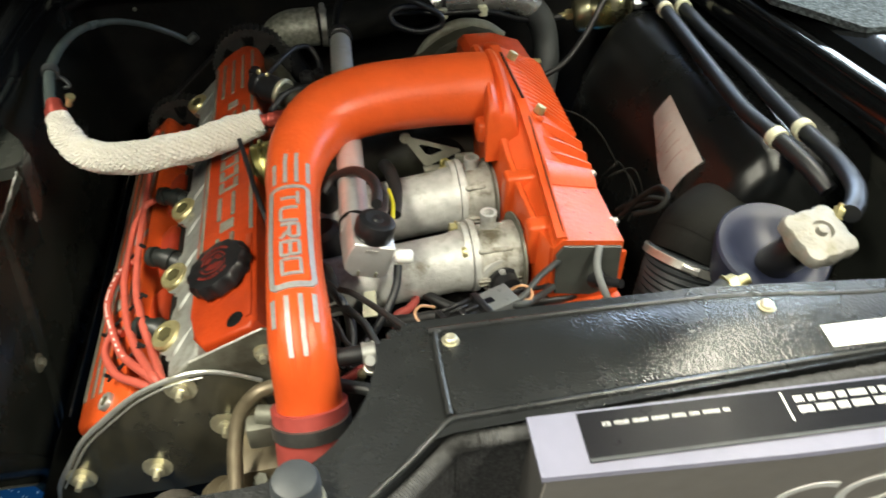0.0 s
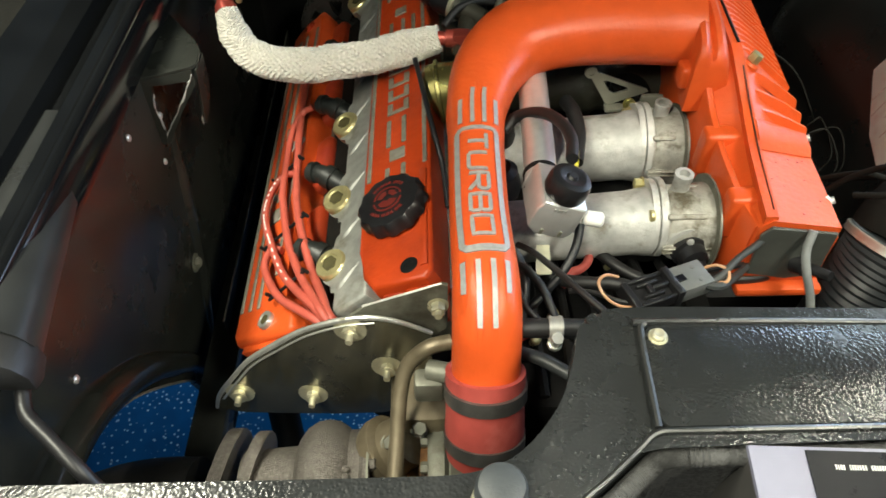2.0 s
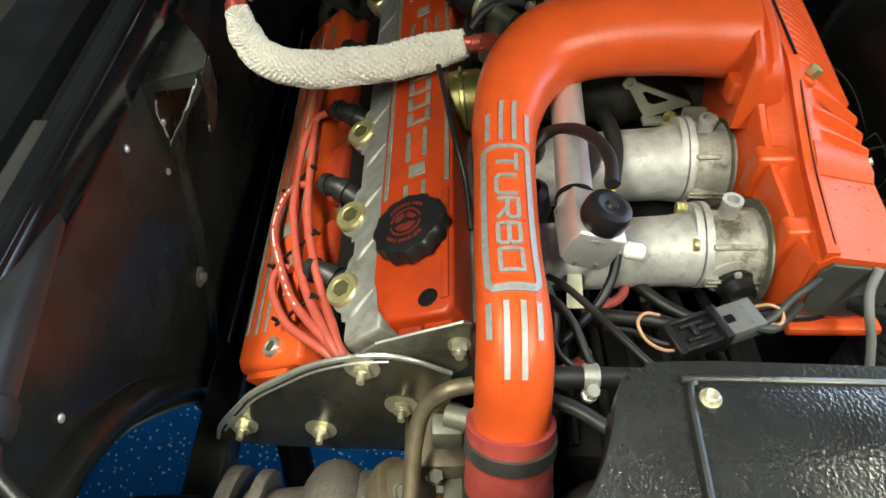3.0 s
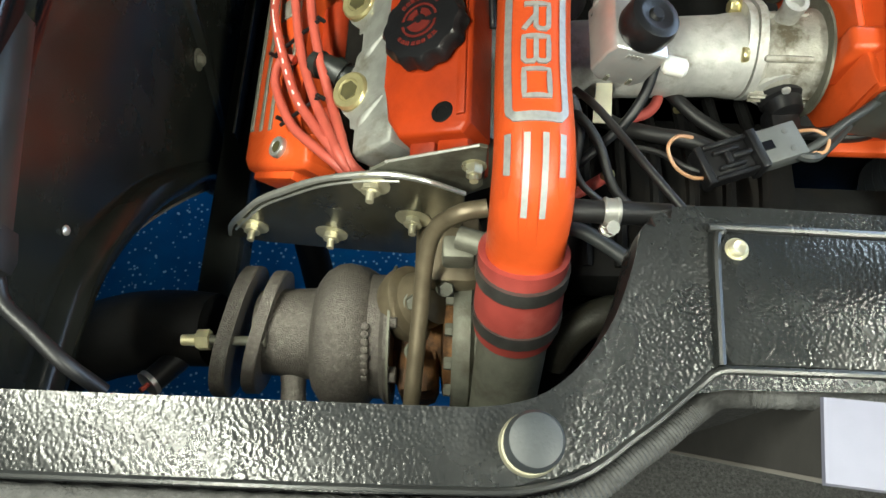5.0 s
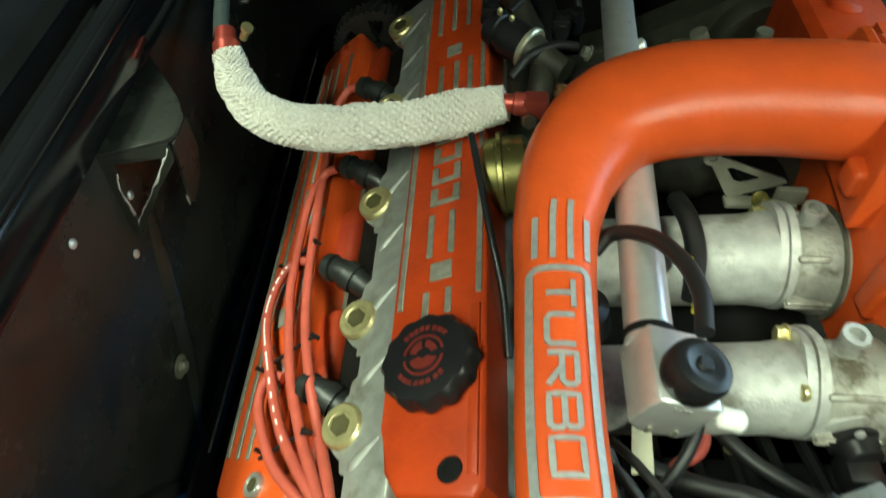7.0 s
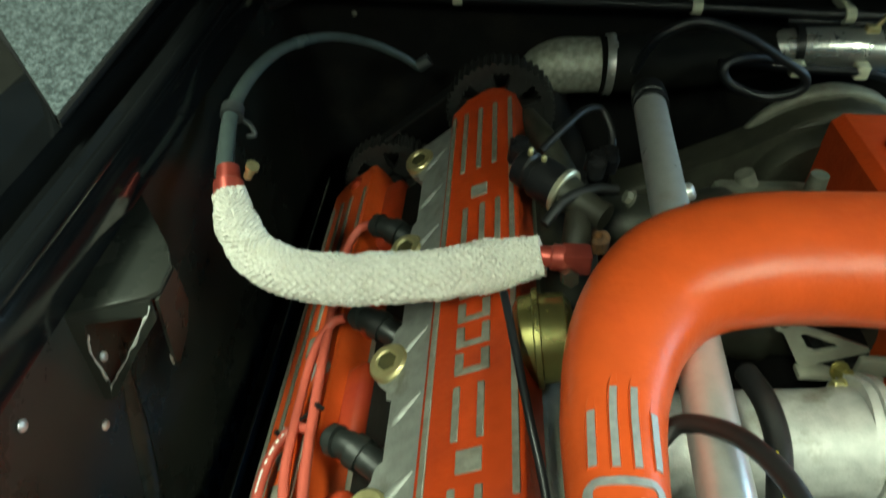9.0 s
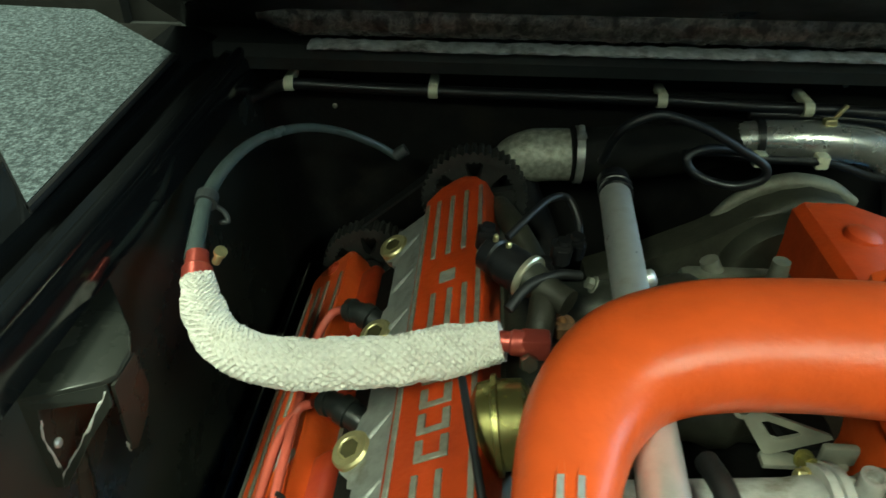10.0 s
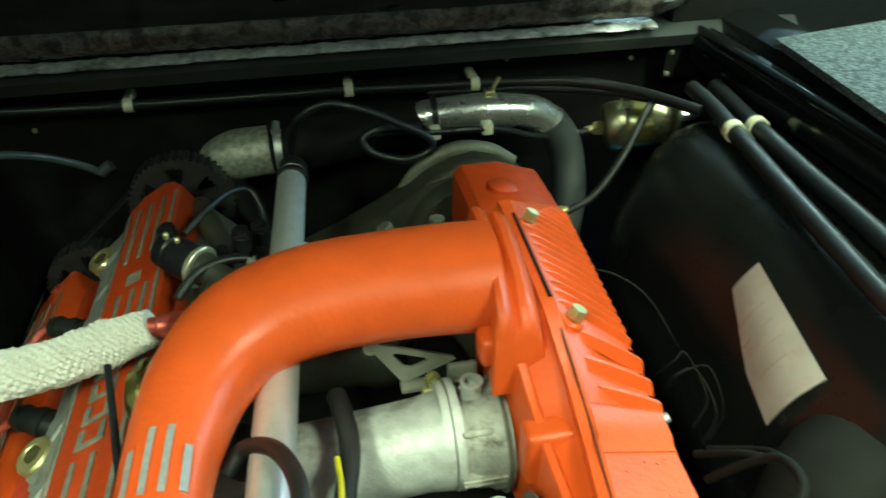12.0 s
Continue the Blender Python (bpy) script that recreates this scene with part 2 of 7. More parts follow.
def frames(path):
    out, up = [], None
    for i, p in enumerate(path):
        t = (path[min(i + 1, len(path) - 1)] - path[max(i - 1, 0)]).normalized()
        if up is None:
            up = Vector((0, 0, 1)) if abs(t.z) < 0.9 else Vector((0, 1, 0))
        up = (up - t * up.dot(t)).normalized()
        out.append((p, t, up, t.cross(up)))
    return out


def tube(bm, points, r, segs=12, per=8, smooth=True, cap=True, ripple=0.0, pitch=0.0):
    """A tube along points. r: a radius, or one for each point."""
    path = spline(points, per) if smooth else [Vector(p) for p in points]
    n = len(path)
    rs = list(r) if hasattr(r, "__len__") else [r] * len(points)
    rings = []
    for i, (p, t, up, side) in enumerate(frames(path)):
        f = i * (len(rs) - 1) / max(1, n - 1)
        k = min(int(f), len(rs) - 2)
        rad = rs[k] + (rs[k + 1] - rs[k]) * (f - k)
        if ripple:
            rad += ripple * (1 if i % 2 else -1)
        rings.append([p + (up * math.cos(a) + side * math.sin(a)) * rad for a in [2 * math.pi * j / segs for j in range(segs)]])
    return ring_loft(bm, rings, cap)


def lathe(bm, base, axis, profile, segs=24, squash=None):
    """A turned body: profile rows are (distance along axis, radius)."""
    base, axis = Vector(base), Vector(axis).normalized()
    up = Vector((0, 0, 1)) if abs(axis.z) < 0.9 else Vector((0, 1, 0))
    up = (up - axis * up.dot(axis)).normalized()
    side = axis.cross(up)
    rings = [[base + axis * h + (up * math.cos(a) + side * math.sin(a)) * max(r, 1e-4) for a in [2 * math.pi * j / segs for j in range(segs)]] for h, r in profile]
    return ring_loft(bm, rings)


def prism(bm, outline, depth, m=None, bevel=0.0, segs=1):
    """A plate with the outline (x, y pairs), from z = 0 up to depth, set by m."""
    m = m or Matrix()
    lo = [bm.verts.new(m @ Vector((x, y, 0))) for x, y in outline]
    hi = [bm.verts.new(m @ Vector((x, y, depth))) for x, y in outline]
    n = len(lo)
    bm.faces.new(lo[::-1])
    bm.faces.new(hi)
    for i in range(n):
        bm.faces.new((lo[i], lo[(i + 1) % n], hi[(i + 1) % n], hi[i]))
    if bevel:
        edges = [e for v in hi for e in v.link_edges if e.other_vert(v) in hi]
        bmesh.ops.bevel(bm, geom=list(set(edges)), offset=bevel, segments=segs, profile=0.5, affect="EDGES")
    return bm


def rounded(x0, y0, x1, y1, r, n=4):
    out = []
    for cx, cy, a0 in ((x1 - r, y1 - r, 0), (x0 + r, y1 - r, 90), (x0 + r, y0 + r, 180), (x1 - r, y0 + r, 270)):
        out += [(cx + r * math.cos(radians(a0 + 90 * k / n)), cy + r * math.sin(radians(a0 + 90 * k / n))) for k in range(n + 1)]
    return out


def hexbolt(bm, at, axis, r=0.008, h=0.007, washer=0.0, stud=0.0):
    """A hexagon head on a washer, with the thread's end standing out."""
    h0 = 0
    if washer:
        lathe(bm, at, axis, [(0, washer), (0.0015, washer)], 16)
        h0 = 0.0015
    lathe(bm, at, axis, [(h0, r), (h0 + h * 0.85, r), (h0 + h, r * 0.86)], 6)
    if stud:
        lathe(bm, at, axis, [(h0 + h, r * 0.55), (h0 + h + stud, r * 0.5)], 10)
    return bm


def strap(bm, a, b, r, width=0.012, thick=0.0012):
    """A band round a hose between the axis points a and b."""
    a, b = Vector(a), Vector(b)
    L = (b - a).length
    return lathe(bm, a, b - a, [(0, r), (0, r + thick), (L, r + thick), (L, r)], 28)


def hose_clip(at, axis, r, parent=None, label="bright steel worm-drive hose clip", up=(0, -0.3, 1), width=0.010):
    """A worm-drive clip with its screw housing."""
    axis = Vector(axis).normalized()
    at = Vector(at)
    bm = bmesh.new()
    strap(bm, at - axis * width * 0.5, at + axis * width * 0.5, r, thick=0.0009)
    strap(bm, at - axis * width * 0.42, at - axis * width * 0.28, r + 0.0006)
    strap(bm, at + axis * width * 0.28, at + axis * width * 0.42, r + 0.0006)
    up = Vector(up)
    up = (up - axis * up.dot(axis)).normalized()
    side = axis.cross(up)
    c = at + up * (r + 0.003)
    lathe(bm, c - side * 0.009, side, [(0, 0.005), (0.014, 0.005), (0.014, 0.0065), (0.02, 0.0065)], 8)
    if parent:
        return part("hose_clip", bm, EDGE, parent, label)
    return solid("hose_clip", bm, EDGE, label, "hose clip")


# ---- the setting ----
def slab(name, lo, hi, material, label, category, bevel=0.0):
    return solid(name, box(bmesh.new(), lo, hi, None, bevel), material, label, category, kind="structure")


slab("floor", (-5, -4, -0.1), (5, 6, 0.0), BLUE_FLOOR, "glossy blue workshop floor with pale flakes", "floor")
slab("ceiling", (-5, -4, 3.2), (5, 6, 3.3), WALL_PAINT, "plain pale workshop ceiling", "ceiling")
slab("wall_north", (-5, 6, 0), (5, 6.1, 3.2), WALL_PAINT, "plain pale workshop wall", "wall")
slab("wall_south", (-5, -4.1, 0), (5, -4, 3.2), WALL_PAINT, "plain pale workshop wall", "wall")
slab("wall_west", (-5.1, -4, 0), (-5, 6, 3.2), WALL_PAINT, "plain pale workshop wall", "wall")
bm = bmesh.new()
for lo, hi in (((5, -4, 0), (5.1, 0.9, 3.2)), ((5, 3.5, 0), (5.1, 6, 3.2)), ((5, 0.9, 0), (5.1, 3.5, 1.0)), ((5, 0.9, 2.5), (5.1, 3.5, 3.2))):
    box(bm, lo, hi)
solid("wall_east", bm, WALL_PAINT, "plain pale workshop wall with a window opening", "wall", kind="structure")

YZ = Matrix(((0, 0, 1, 0), (1, 0, 0, 0), (0, 1, 0, 0), (0, 0, 0, 1)))     # outline (y, z), depth along x
XZ = Matrix(((1, 0, 0, 0), (0, 0, -1, 0), (0, 1, 0, 0), (0, 0, 0, 1)))    # outline (x, z), depth towards -y


def at_x(x):
    return Matrix.Translation((x, 0, 0)) @ YZ


def at_y(y):
    return Matrix.Translation((0, y, 0)) @ XZ


# inner wing: flat glossy panel with a wheel-arch cut below
bm = bmesh.new()
prism(bm, [(0.33, 0.80), (0.40, 0.786), (0.45, 0.765), (0.49, 0.735), (0.52, 0.705), (0.56, 0.655), (0.60, 0.60),
           (0.63, 0.555), (0.645, 0.50), (0.645, 0.42), (1.40, 0.42), (1.40, 0.955), (0.33, 0.955)], 0.012, at_x(-0.434), 0.003)
panel_w = solid("bay_wall_west", bm, GLOSS, "glossy black fibreglass inner wing panel", "body panel", kind="structure")
bm = bmesh.new()
tube(bm, [(-0.424, 0.325, 0.818), (-0.424, 0.41, 0.806), (-0.424, 0.47, 0.778), (-0.424, 0.54, 0.718), (-0.424, 0.60, 0.640), (-0.424, 0.655, 0.55), (-0.426, 0.672, 0.43)], [0.020, 0.020, 0.020, 0.019, 0.016, 0.012, 0.008], 16)
part("arch_bulge", bm, GLOSS, panel_w)
bm = bmesh.new()
tube(bm, [(-0.4215, 0.40, 0.785), (-0.4215, 0.45, 0.764), (-0.4215, 0.49, 0.734), (-0.4215, 0.52, 0.704), (-0.4215, 0.56, 0.654), (-0.4215, 0.60, 0.599), (-0.4215, 0.63, 0.554)], 0.0016, 6)
part("arch_edge", bm, ALLOY_DARK, panel_w, "worn bright edge of the wheel arch")
bm = bmesh.new()
tube(bm, [(-0.430, 0.69, 0.46), (-0.427, 0.76, 0.62), (-0.427, 0.80, 0.76), (-0.430, 0.83, 0.86)], [0.010, 0.013, 0.013, 0.008], 12)
part("pressed_rib", bm, GLOSS, panel_w)
# far bulkhead with its shelf, seal and foil-taped edge
bulk = slab("bay_wall_north", (-0.60, 1.385, 0.30), (0.80, 1.40, 0.965), SOOT, "matt black bulkhead behind the engine", "bulkhead")
bm = bmesh.new()
prism(bm, [(1.33, 0.955), (1.385, 0.945), (1.42, 0.95), (1.42, 0.985), (1.34, 0.985), (1.325, 0.972)], 1.40, at_x(-0.60), 0.004, 2)
part("weather_channel", bm, CHANNEL, bulk, "dull black weather channel")
rnd = random.Random(4)
bm = bmesh.new()
rows = []
for i in range(121):
    x = -0.335 + 0.90 * i / 120
    w = [rnd.uniform(-0.0022, 0.0022) for k in range(4)]
    rows.append([(x, 1.322 + w[0], 0.985), (x, 1.319 + w[1], 0.988 + w[1] * 0.6), (x, 1.326 + w[2], 0.991 + w[2] * 0.6), (x, 1.345, 0.992 + w[3] * 0.6), (x, 1.345, 0.985)])
ring_loft(bm, rows)
part("foil_tape", bm, FOIL, bulk, "crinkled silver foil tape along the edge")
bm = bmesh.new()
rows = []
for i in range(241):
    x = -0.40 + 1.02 * i / 240
    e = min(1.0, (x + 0.40) / 0.05, (0.62 - x) / 0.05)
    e = max(0.15, e)
    ring = []
    for k in range(14):
        a = 2 * math.pi * k / 14
        r = 0.028 * math.sqrt(e) + 0.003 * noise.noise((x * 30, k * 1.7, 0.0)) + 0.0022 * noise.noise((x * 130, k * 2.9, 4.0))
        ring.append((x, 1.350 + r * math.cos(a), 1.022 + r * 0.95 * math.sin(a)))
    rows.append(ring)
ring_loft(bm, rows)
part("heat_wrap_roll", bm, SOOT_FOIL, bulk, "blackened crinkled heat wrap roll")
# Lid's lean and reach are set to shade the bay's far end.
bm = bmesh.new()
prism(bm, [(1.405, 0.985), (0.56, 1.498), (0.572, 1.513), (1.43, 0.985)], 1.02, at_x(-0.52))
solid("bay_lid", bm, BLACK, "black underside of the raised engine lid", "lid", kind="structure")

bm = bmesh.new()
box(bm, (-0.422, 0.70, 0.36), (-0.22, 1.384, 0.42), None, 0.012)
solid("chassis_rail", bm, SOOT, "black chassis side member beneath the bay", "chassis rail", kind="structure")

# right-hand inner wing
slab("bay_wall_east", (0.66, 0.30, 0.40), (0.674, 1.40, 0.96), GLOSS, "glossy black inner wing panel behind the tank", "body panel")


def side_rail(name, sx, x_in, x_out, y0, y1, z):
    """The gutter above an inner wing: inner bead, step and outer lip."""
    bm = bmesh.new()
    prof = [(x_in, z - 0.045), (x_in, z - 0.008), (x_in + sx * 0.006, z), (x_in + sx * 0.028, z + 0.003), (x_in + sx * 0.036, z - 0.004),
            (x_in + sx * 0.042, z - 0.005), (x_in + sx * 0.048, z + 0.012), (x_in + sx * 0.07, z + 0.022), (x_out, z + 0.024), (x_out, z - 0.045)]
    if sx < 0:
        prof = prof[::-1]
    prism(bm, prof, y1 - y0, Matrix(((1, 0, 0, 0), (0, 0, 1, y0), (0, 1, 0, 0), (0, 0, 0, 1))))
    rail = solid(name, bm, WET_BLACK, "glossy black gutter rail along the wing", "gutter rail", kind="structure")
    # Round bead added to the shape so the rail catches a highlight.
    bm = bmesh.new()
    tube(bm, [(x_in + sx * 0.011, y0 + 0.01 + (y1 - y0 - 0.02) * k / 6, z - 0.001) for k in range(7)], 0.0075, 16)
    part("highlight_bead", bm, WET_BLACK, rail)
    return rail


side_rail("trim_west", -1, -0.415, -0.52, 0.40, 1.36, 0.975)
side_rail("trim_east", 1, 0.63, 0.74, 0.45, 1.36, 0.975)


def carpet_panel(name, corners, t):
    bm = bmesh.new()
    lo = [bm.verts.new(c) for c in corners]
    bm.faces.new(lo)
    bmesh.ops.subdivide_edges(bm, edges=bm.edges[:], cuts=6, use_grid_fill=True)
    bmesh.ops.solidify(bm, geom=bm.faces[:], thickness=t)
    return solid(name, bm, CARPET, "grey flecked carpet lining beside the engine bay", "carpet", kind="structure")


carpet_panel("carpet_west", [(-0.457, 0.907, 1.000), (-0.475, 1.246, 1.000), (-0.64, 1.40, 1.002), (-1.70, 1.40, 1.03), (-1.70, 1.39, 1.03), (-0.80, 1.30, 1.01), (-0.595, 1.071, 1.000)][::-1], 0.003)
bm = bmesh.new()
tube(bm, [(-0.600, 1.076, 0.9985), (-0.4555, 0.9045, 0.9985), (-0.4735, 1.248, 0.9985)], 0.0042, 8, smooth=False)
solid("trim_carpet", bm, RUBBER, "black rubber edging round the grey carpet", "edging", kind="structure")
carpet_panel("carpet_east", [(0.672, 1.20, 1.002), (0.640, 0.93, 1.002), (0.70, 0.80, 1.004), (1.40, 0.75, 1.02), (1.40, 1.30, 1.02)], 0.01)

# rear cross panel: low beam that sweeps up into the wide shelf
bm = bmesh.new()
back = spline([(-0.60, 0.322, 0), (-0.30, 0.322, 0), (-0.147, 0.322, 0), (-0.085, 0.324, 0), (-0.05, 0.338, 0), (-0.020, 0.372, 0), (-0.004, 0.41, 0), (0.004, 0.438, 0), (0.014, 0.450, 0), (0.032, 0.456, 0), (0.08, 0.457, 0)], 4)
front = [(0.80, 0.345), (0.045, 0.345), (0.030, 0.335), (-0.005, 0.307), (-0.03, 0.289), (-0.055, 0.279), (-0.09, 0.274), (-0.16, 0.272), (-0.60, 0.272)]
outline = [(p.x, p.y) for p in back] + [(0.30, 0.450), (0.50, 0.424), (0.80, 0.40)] + front
prism(bm, outline[::-1], 0.045, Matrix.Translation((0, 0, 0.885)), 0.007, 3)
shelf = solid("rear_cross_panel", bm, LEATHER, "black leather-grained moulded cross panel, shiny in places", "body panel", kind="structure")
bm = bmesh.new()
inner = [(0.80, 0.352), (0.80, 0.385), (0.47, 0.408), (0.30, 0.432), (0.066, 0.440), (0.056, 0.437), (0.051, 0.428), (0.048, 0.36), (0.052, 0.352)]
prism(bm, inner, 0.0035, Matrix.Translation((0, 0, 0.930)), 0.0025, 2)
part("raised_field", bm, LEATHER, shelf)
bm = bmesh.new()
tube(bm, [(0.80, 0.386, 0.9325), (0.47, 0.409, 0.9325), (0.30, 0.433, 0.9325), (0.066, 0.441, 0.9325), (0.055, 0.438, 0.9325), (0.050, 0.428, 0.9325), (0.046, 0.352, 0.9325)], 0.0028, 8, 6)
part("raised_bead", bm, LEATHER_EDGE, shelf)
bm = bmesh.new()
tube(bm, [(0.80, 0.350, 0.931), (0.40, 0.350, 0.931), (0.10, 0.350, 0.931), (0.060, 0.350, 0.931), (0.044, 0.3485, 0.931), (0.030, 0.338, 0.929), (-0.005, 0.310, 0.929), (-0.055, 0.281, 0.929), (-0.16, 0.275, 0.929), (-0.60, 0.275, 0.929)], 0.0026, 8, 6)
part("front_bead", bm, LEATHER_EDGE, shelf)
bm = bmesh.new()
tube(bm, [(0.80, 0.337, 0.918), (0.40, 0.337, 0.918), (0.10, 0.337, 0.918), (0.063, 0.337, 0.918), (0.047, 0.3355, 0.918), (0.033, 0.326, 0.916), (-0.002, 0.299, 0.916), (-0.052, 0.270, 0.916), (-0.16, 0.264, 0.916), (-0.60, 0.264, 0.916)], 0.0072, 10, 40, ripple=0.0005)
part("carpet_binding", bm, BINDING, shelf, "dark ribbed carpet binding under the edge")
FRONT = [(0.80, 0.339), (0.40, 0.339), (0.10, 0.339), (0.063, 0.339), (0.047, 0.337), (0.033, 0.328), (-0.002, 0.301), (-0.052, 0.272), (-0.10, 0.267), (-0.16, 0.266), (-0.60, 0.266)]
bm = bmesh.new()
rnd = random.Random(9)
rows = []
for p in spline([(x, y, 0) for x, y in FRONT], 8):
    w = [rnd.uniform(-0.0012, 0.0012) for k in range(4)]
    rows.append([(p.x, p.y + w[0], 0.908), (p.x, p.y + w[1], 0.86), (p.x, p.y + w[2], 0.75), (p.x, p.y, 0.615), (p.x, p.y + 0.006, 0.615), (p.x, p.y + 0.006, 0.908)])
ring_loft(bm, rows)
part("carpet_face", bm, DARK_CARPET, shelf, "dark fuzzy carpet face")
slab("boot_floor", (-0.60, -0.45, 0.60), (0.80, 0.345, 0.62), DARK_CARPET, "dark carpeted boot floor", "boot floor")
slab("boot_wall_west", (-0.62, -0.45, 0.55), (-0.60, 0.33, 0.93), DARK_CARPET, "dark carpeted boot side", "boot side")
slab("boot_wall_east", (0.80, -0.45, 0.55), (0.82, 0.40, 0.93), DARK_CARPET, "dark carpeted boot side", "boot side")

slab("lid_gutter_east", (0.60, 1.345, 0.90), (1.45, 1.42, 1.06), DULL_BLACK, "black body panel behind the bay corner", "body panel")
slab("lid_gutter_west", (-1.70, 1.405, 0.90), (-0.605, 1.50, 1.30), DULL_BLACK, "black body panel behind the bay corner", "body panel")
slab("lid_hinge_panel", (-0.605, 1.430, 0.95), (-0.36, 1.50, 1.30), DULL_BLACK, "black body panel behind the lid hinge", "body panel")
# deck that closes the bay outside the rails
slab("deck_west", (-1.7, -0.45, 0.93), (-0.524, 1.40, 0.988), DULL_BLACK, "dull black rear deck beside the bay", "body panel")
slab("deck_east", (0.74, -0.45, 0.93), (1.1, 0.75, 0.99), DULL_BLACK, "dull black rear deck beside the bay", "body panel")


# ---- fixings on the setting ----
def dome_screw(at, axis, r, material, name="screw", label="small bright screw in the black panel"):
    bm = bmesh.new()
    lathe(bm, at, axis, [(0, r), (r * 0.25, r), (r * 0.5, r * 0.75), (r * 0.6, r * 0.3)], 12)
    return solid(name, bm, material, label, "screw", "panel screws")


for p in ((-0.421, 0.937, 0.934), (-0.421, 1.029, 0.939), (-0.421, 0.80, 0.86), (-0.421, 0.71, 0.90), (-0.421, 1.12, 0.94), (-0.421, 0.77, 0.815)):
    dome_screw(p, (1, 0, 0.2), 0.0042, BRUSHED)
dome_screw((-0.421, 0.46, 0.835), (1, 0, 0.2), 0.0042, BRUSHED)

b = thing("wing_bolt", "dull round-headed bolt with washer on the wing panel", "bolt", at=(-0.42, 0.747, 0.657))
bm = bmesh.new()
lathe(bm, (-0.421, 0.747, 0.657), (1, 0, 0), [(0, 0.013), (0.002, 0.013)], 20)
part("washer", bm, ALLOY_DARK, b)
bm = bmesh.new()
lathe(bm, (-0.419, 0.747, 0.657), (1, 0, 0), [(0, 0.008), (0.004, 0.008), (0.006, 0.006), (0.004, 0.003)], 6)
part("head", bm, ALLOY_DARK, b)


def panel_bolt(x, y):
    t = thing("panel_bolt", "yellow-zinc cross-head bolt with washer on the black panel", "bolt", "panel bolts", (x, y, 0.933))
    bm = bmesh.new()
    lathe(bm, (x, y, 0.933), (0, 0, 1), [(0, 0.0075), (0.0013, 0.0075)], 20)
    part("washer", bm, PALE_PLATE, t)
    bm = bmesh.new()
    lathe(bm, (x, y, 0.9345), (0, 0, 1), [(0, 0.0058), (0.003, 0.0055), (0.0045, 0.004), (0.0038, 0.0015)], 16)
    part("head", bm, PALE_PLATE, t)
    return t


panel_bolt(0.062, 0.426)
panel_bolt(0.343, 0.412)

stop = thing("rubber_stop", "round black rubber lid stop on a yellow-zinc base", "rubber stop", at=(-0.073, 0.300, 0.93))
bm = bmesh.new()
lathe(bm, (-0.068, 0.302, 0.930), (0, 0, 1), [(0, 0.0182), (0.004, 0.0182), (0.006, 0.017)], 28)
part("base", bm, PALE_PLATE, stop, "yellow-zinc threaded base")
bm = bmesh.new()
lathe(bm, (-0.068, 0.302, 0.936), (0, 0, 1), [(0, 0.0158), (0.014, 0.0168), (0.021, 0.0164), (0.025, 0.0145), (0.0265, 0.010), (0.027, 0.004)], 32)
part("bumper", bm, BUMPER, stop)

# bracket on the wing panel, an open pressed triangle
br = thing("wing_bracket", "glossy black pressed bracket with a triangular opening", "bracket", at=(-0.42, 0.83, 0.84))
bm = bmesh.new()
ps = [(-0.424, 0.783, 0.916), (-0.373, 0.805, 0.916), (-0.366, 0.812, 0.916), (-0.367, 0.838, 0.916), (-0.378, 0.862, 0.916), (-0.424, 0.925, 0.916)]
lo = [bm.verts.new(p) for p in ps]
hi = [bm.verts.new((p[0], p[1], p[2] + 0.006)) for p in ps]
bm.faces.new(lo[::-1])
bm.faces.new(hi)
for i in range(6):
    bm.faces.new((lo[i], lo[(i + 1) % 6], hi[(i + 1) % 6], hi[i]))
bmesh.ops.bevel(bm, geom=bm.edges[:], offset=0.0018, segments=2, profile=0.5, affect="EDGES")
part("top_plate", bm, GLOSS, br)
for name_, outline in (("leg", [(-0.423, -0.918), (-0.412, -0.918), (-0.417, -0.885), (-0.413, -0.850), (-0.416, -0.830), (-0.424, -0.830)]),
                       ("apron", [(-0.423, -0.918), (-0.371, -0.918), (-0.375, -0.906), (-0.415, -0.909)]),
                       ("strut", [(-0.371, -0.917), (-0.376, -0.905), (-0.391, -0.880), (-0.413, -0.846), (-0.422, -0.832), (-0.412, -0.833), (-0.387, -0.876), (-0.369, -0.902)])):
    bm = bmesh.new()
    lo = [bm.verts.new((x, 0.783 + 4.7 * (x + 0.424) * (-z - 0.83), -z)) for x, z in outline]
    hi = [bm.verts.new(v.co + Vector((0, 0.0022, 0))) for v in lo]
    bm.faces.new(lo)
    bm.faces.new(hi[::-1])
    for i in range(len(lo)):
        bm.faces.new((lo[i], lo[(i + 1) % len(lo)], hi[(i + 1) % len(lo)], hi[i]))
    part(name_, bm, GLOSS, br)
bm = bmesh.new()
flap = [(0.806, 0.917), (0.840, 0.917), (0.856, 0.868), (0.848, 0.842), (0.826, 0.828), (0.818, 0.835), (0.812, 0.870)]
ring_loft(bm, [[(x + 0.0024 * k - (0.917 - z) * 0.14, y, z) for y, z in flap] for k, x in ((0, -0.368), (1, -0.368))])
part("flap", bm, GLOSS, br, "black pressed flap with a worn tip")
bm = bmesh.new()
rnd = random.Random(33)
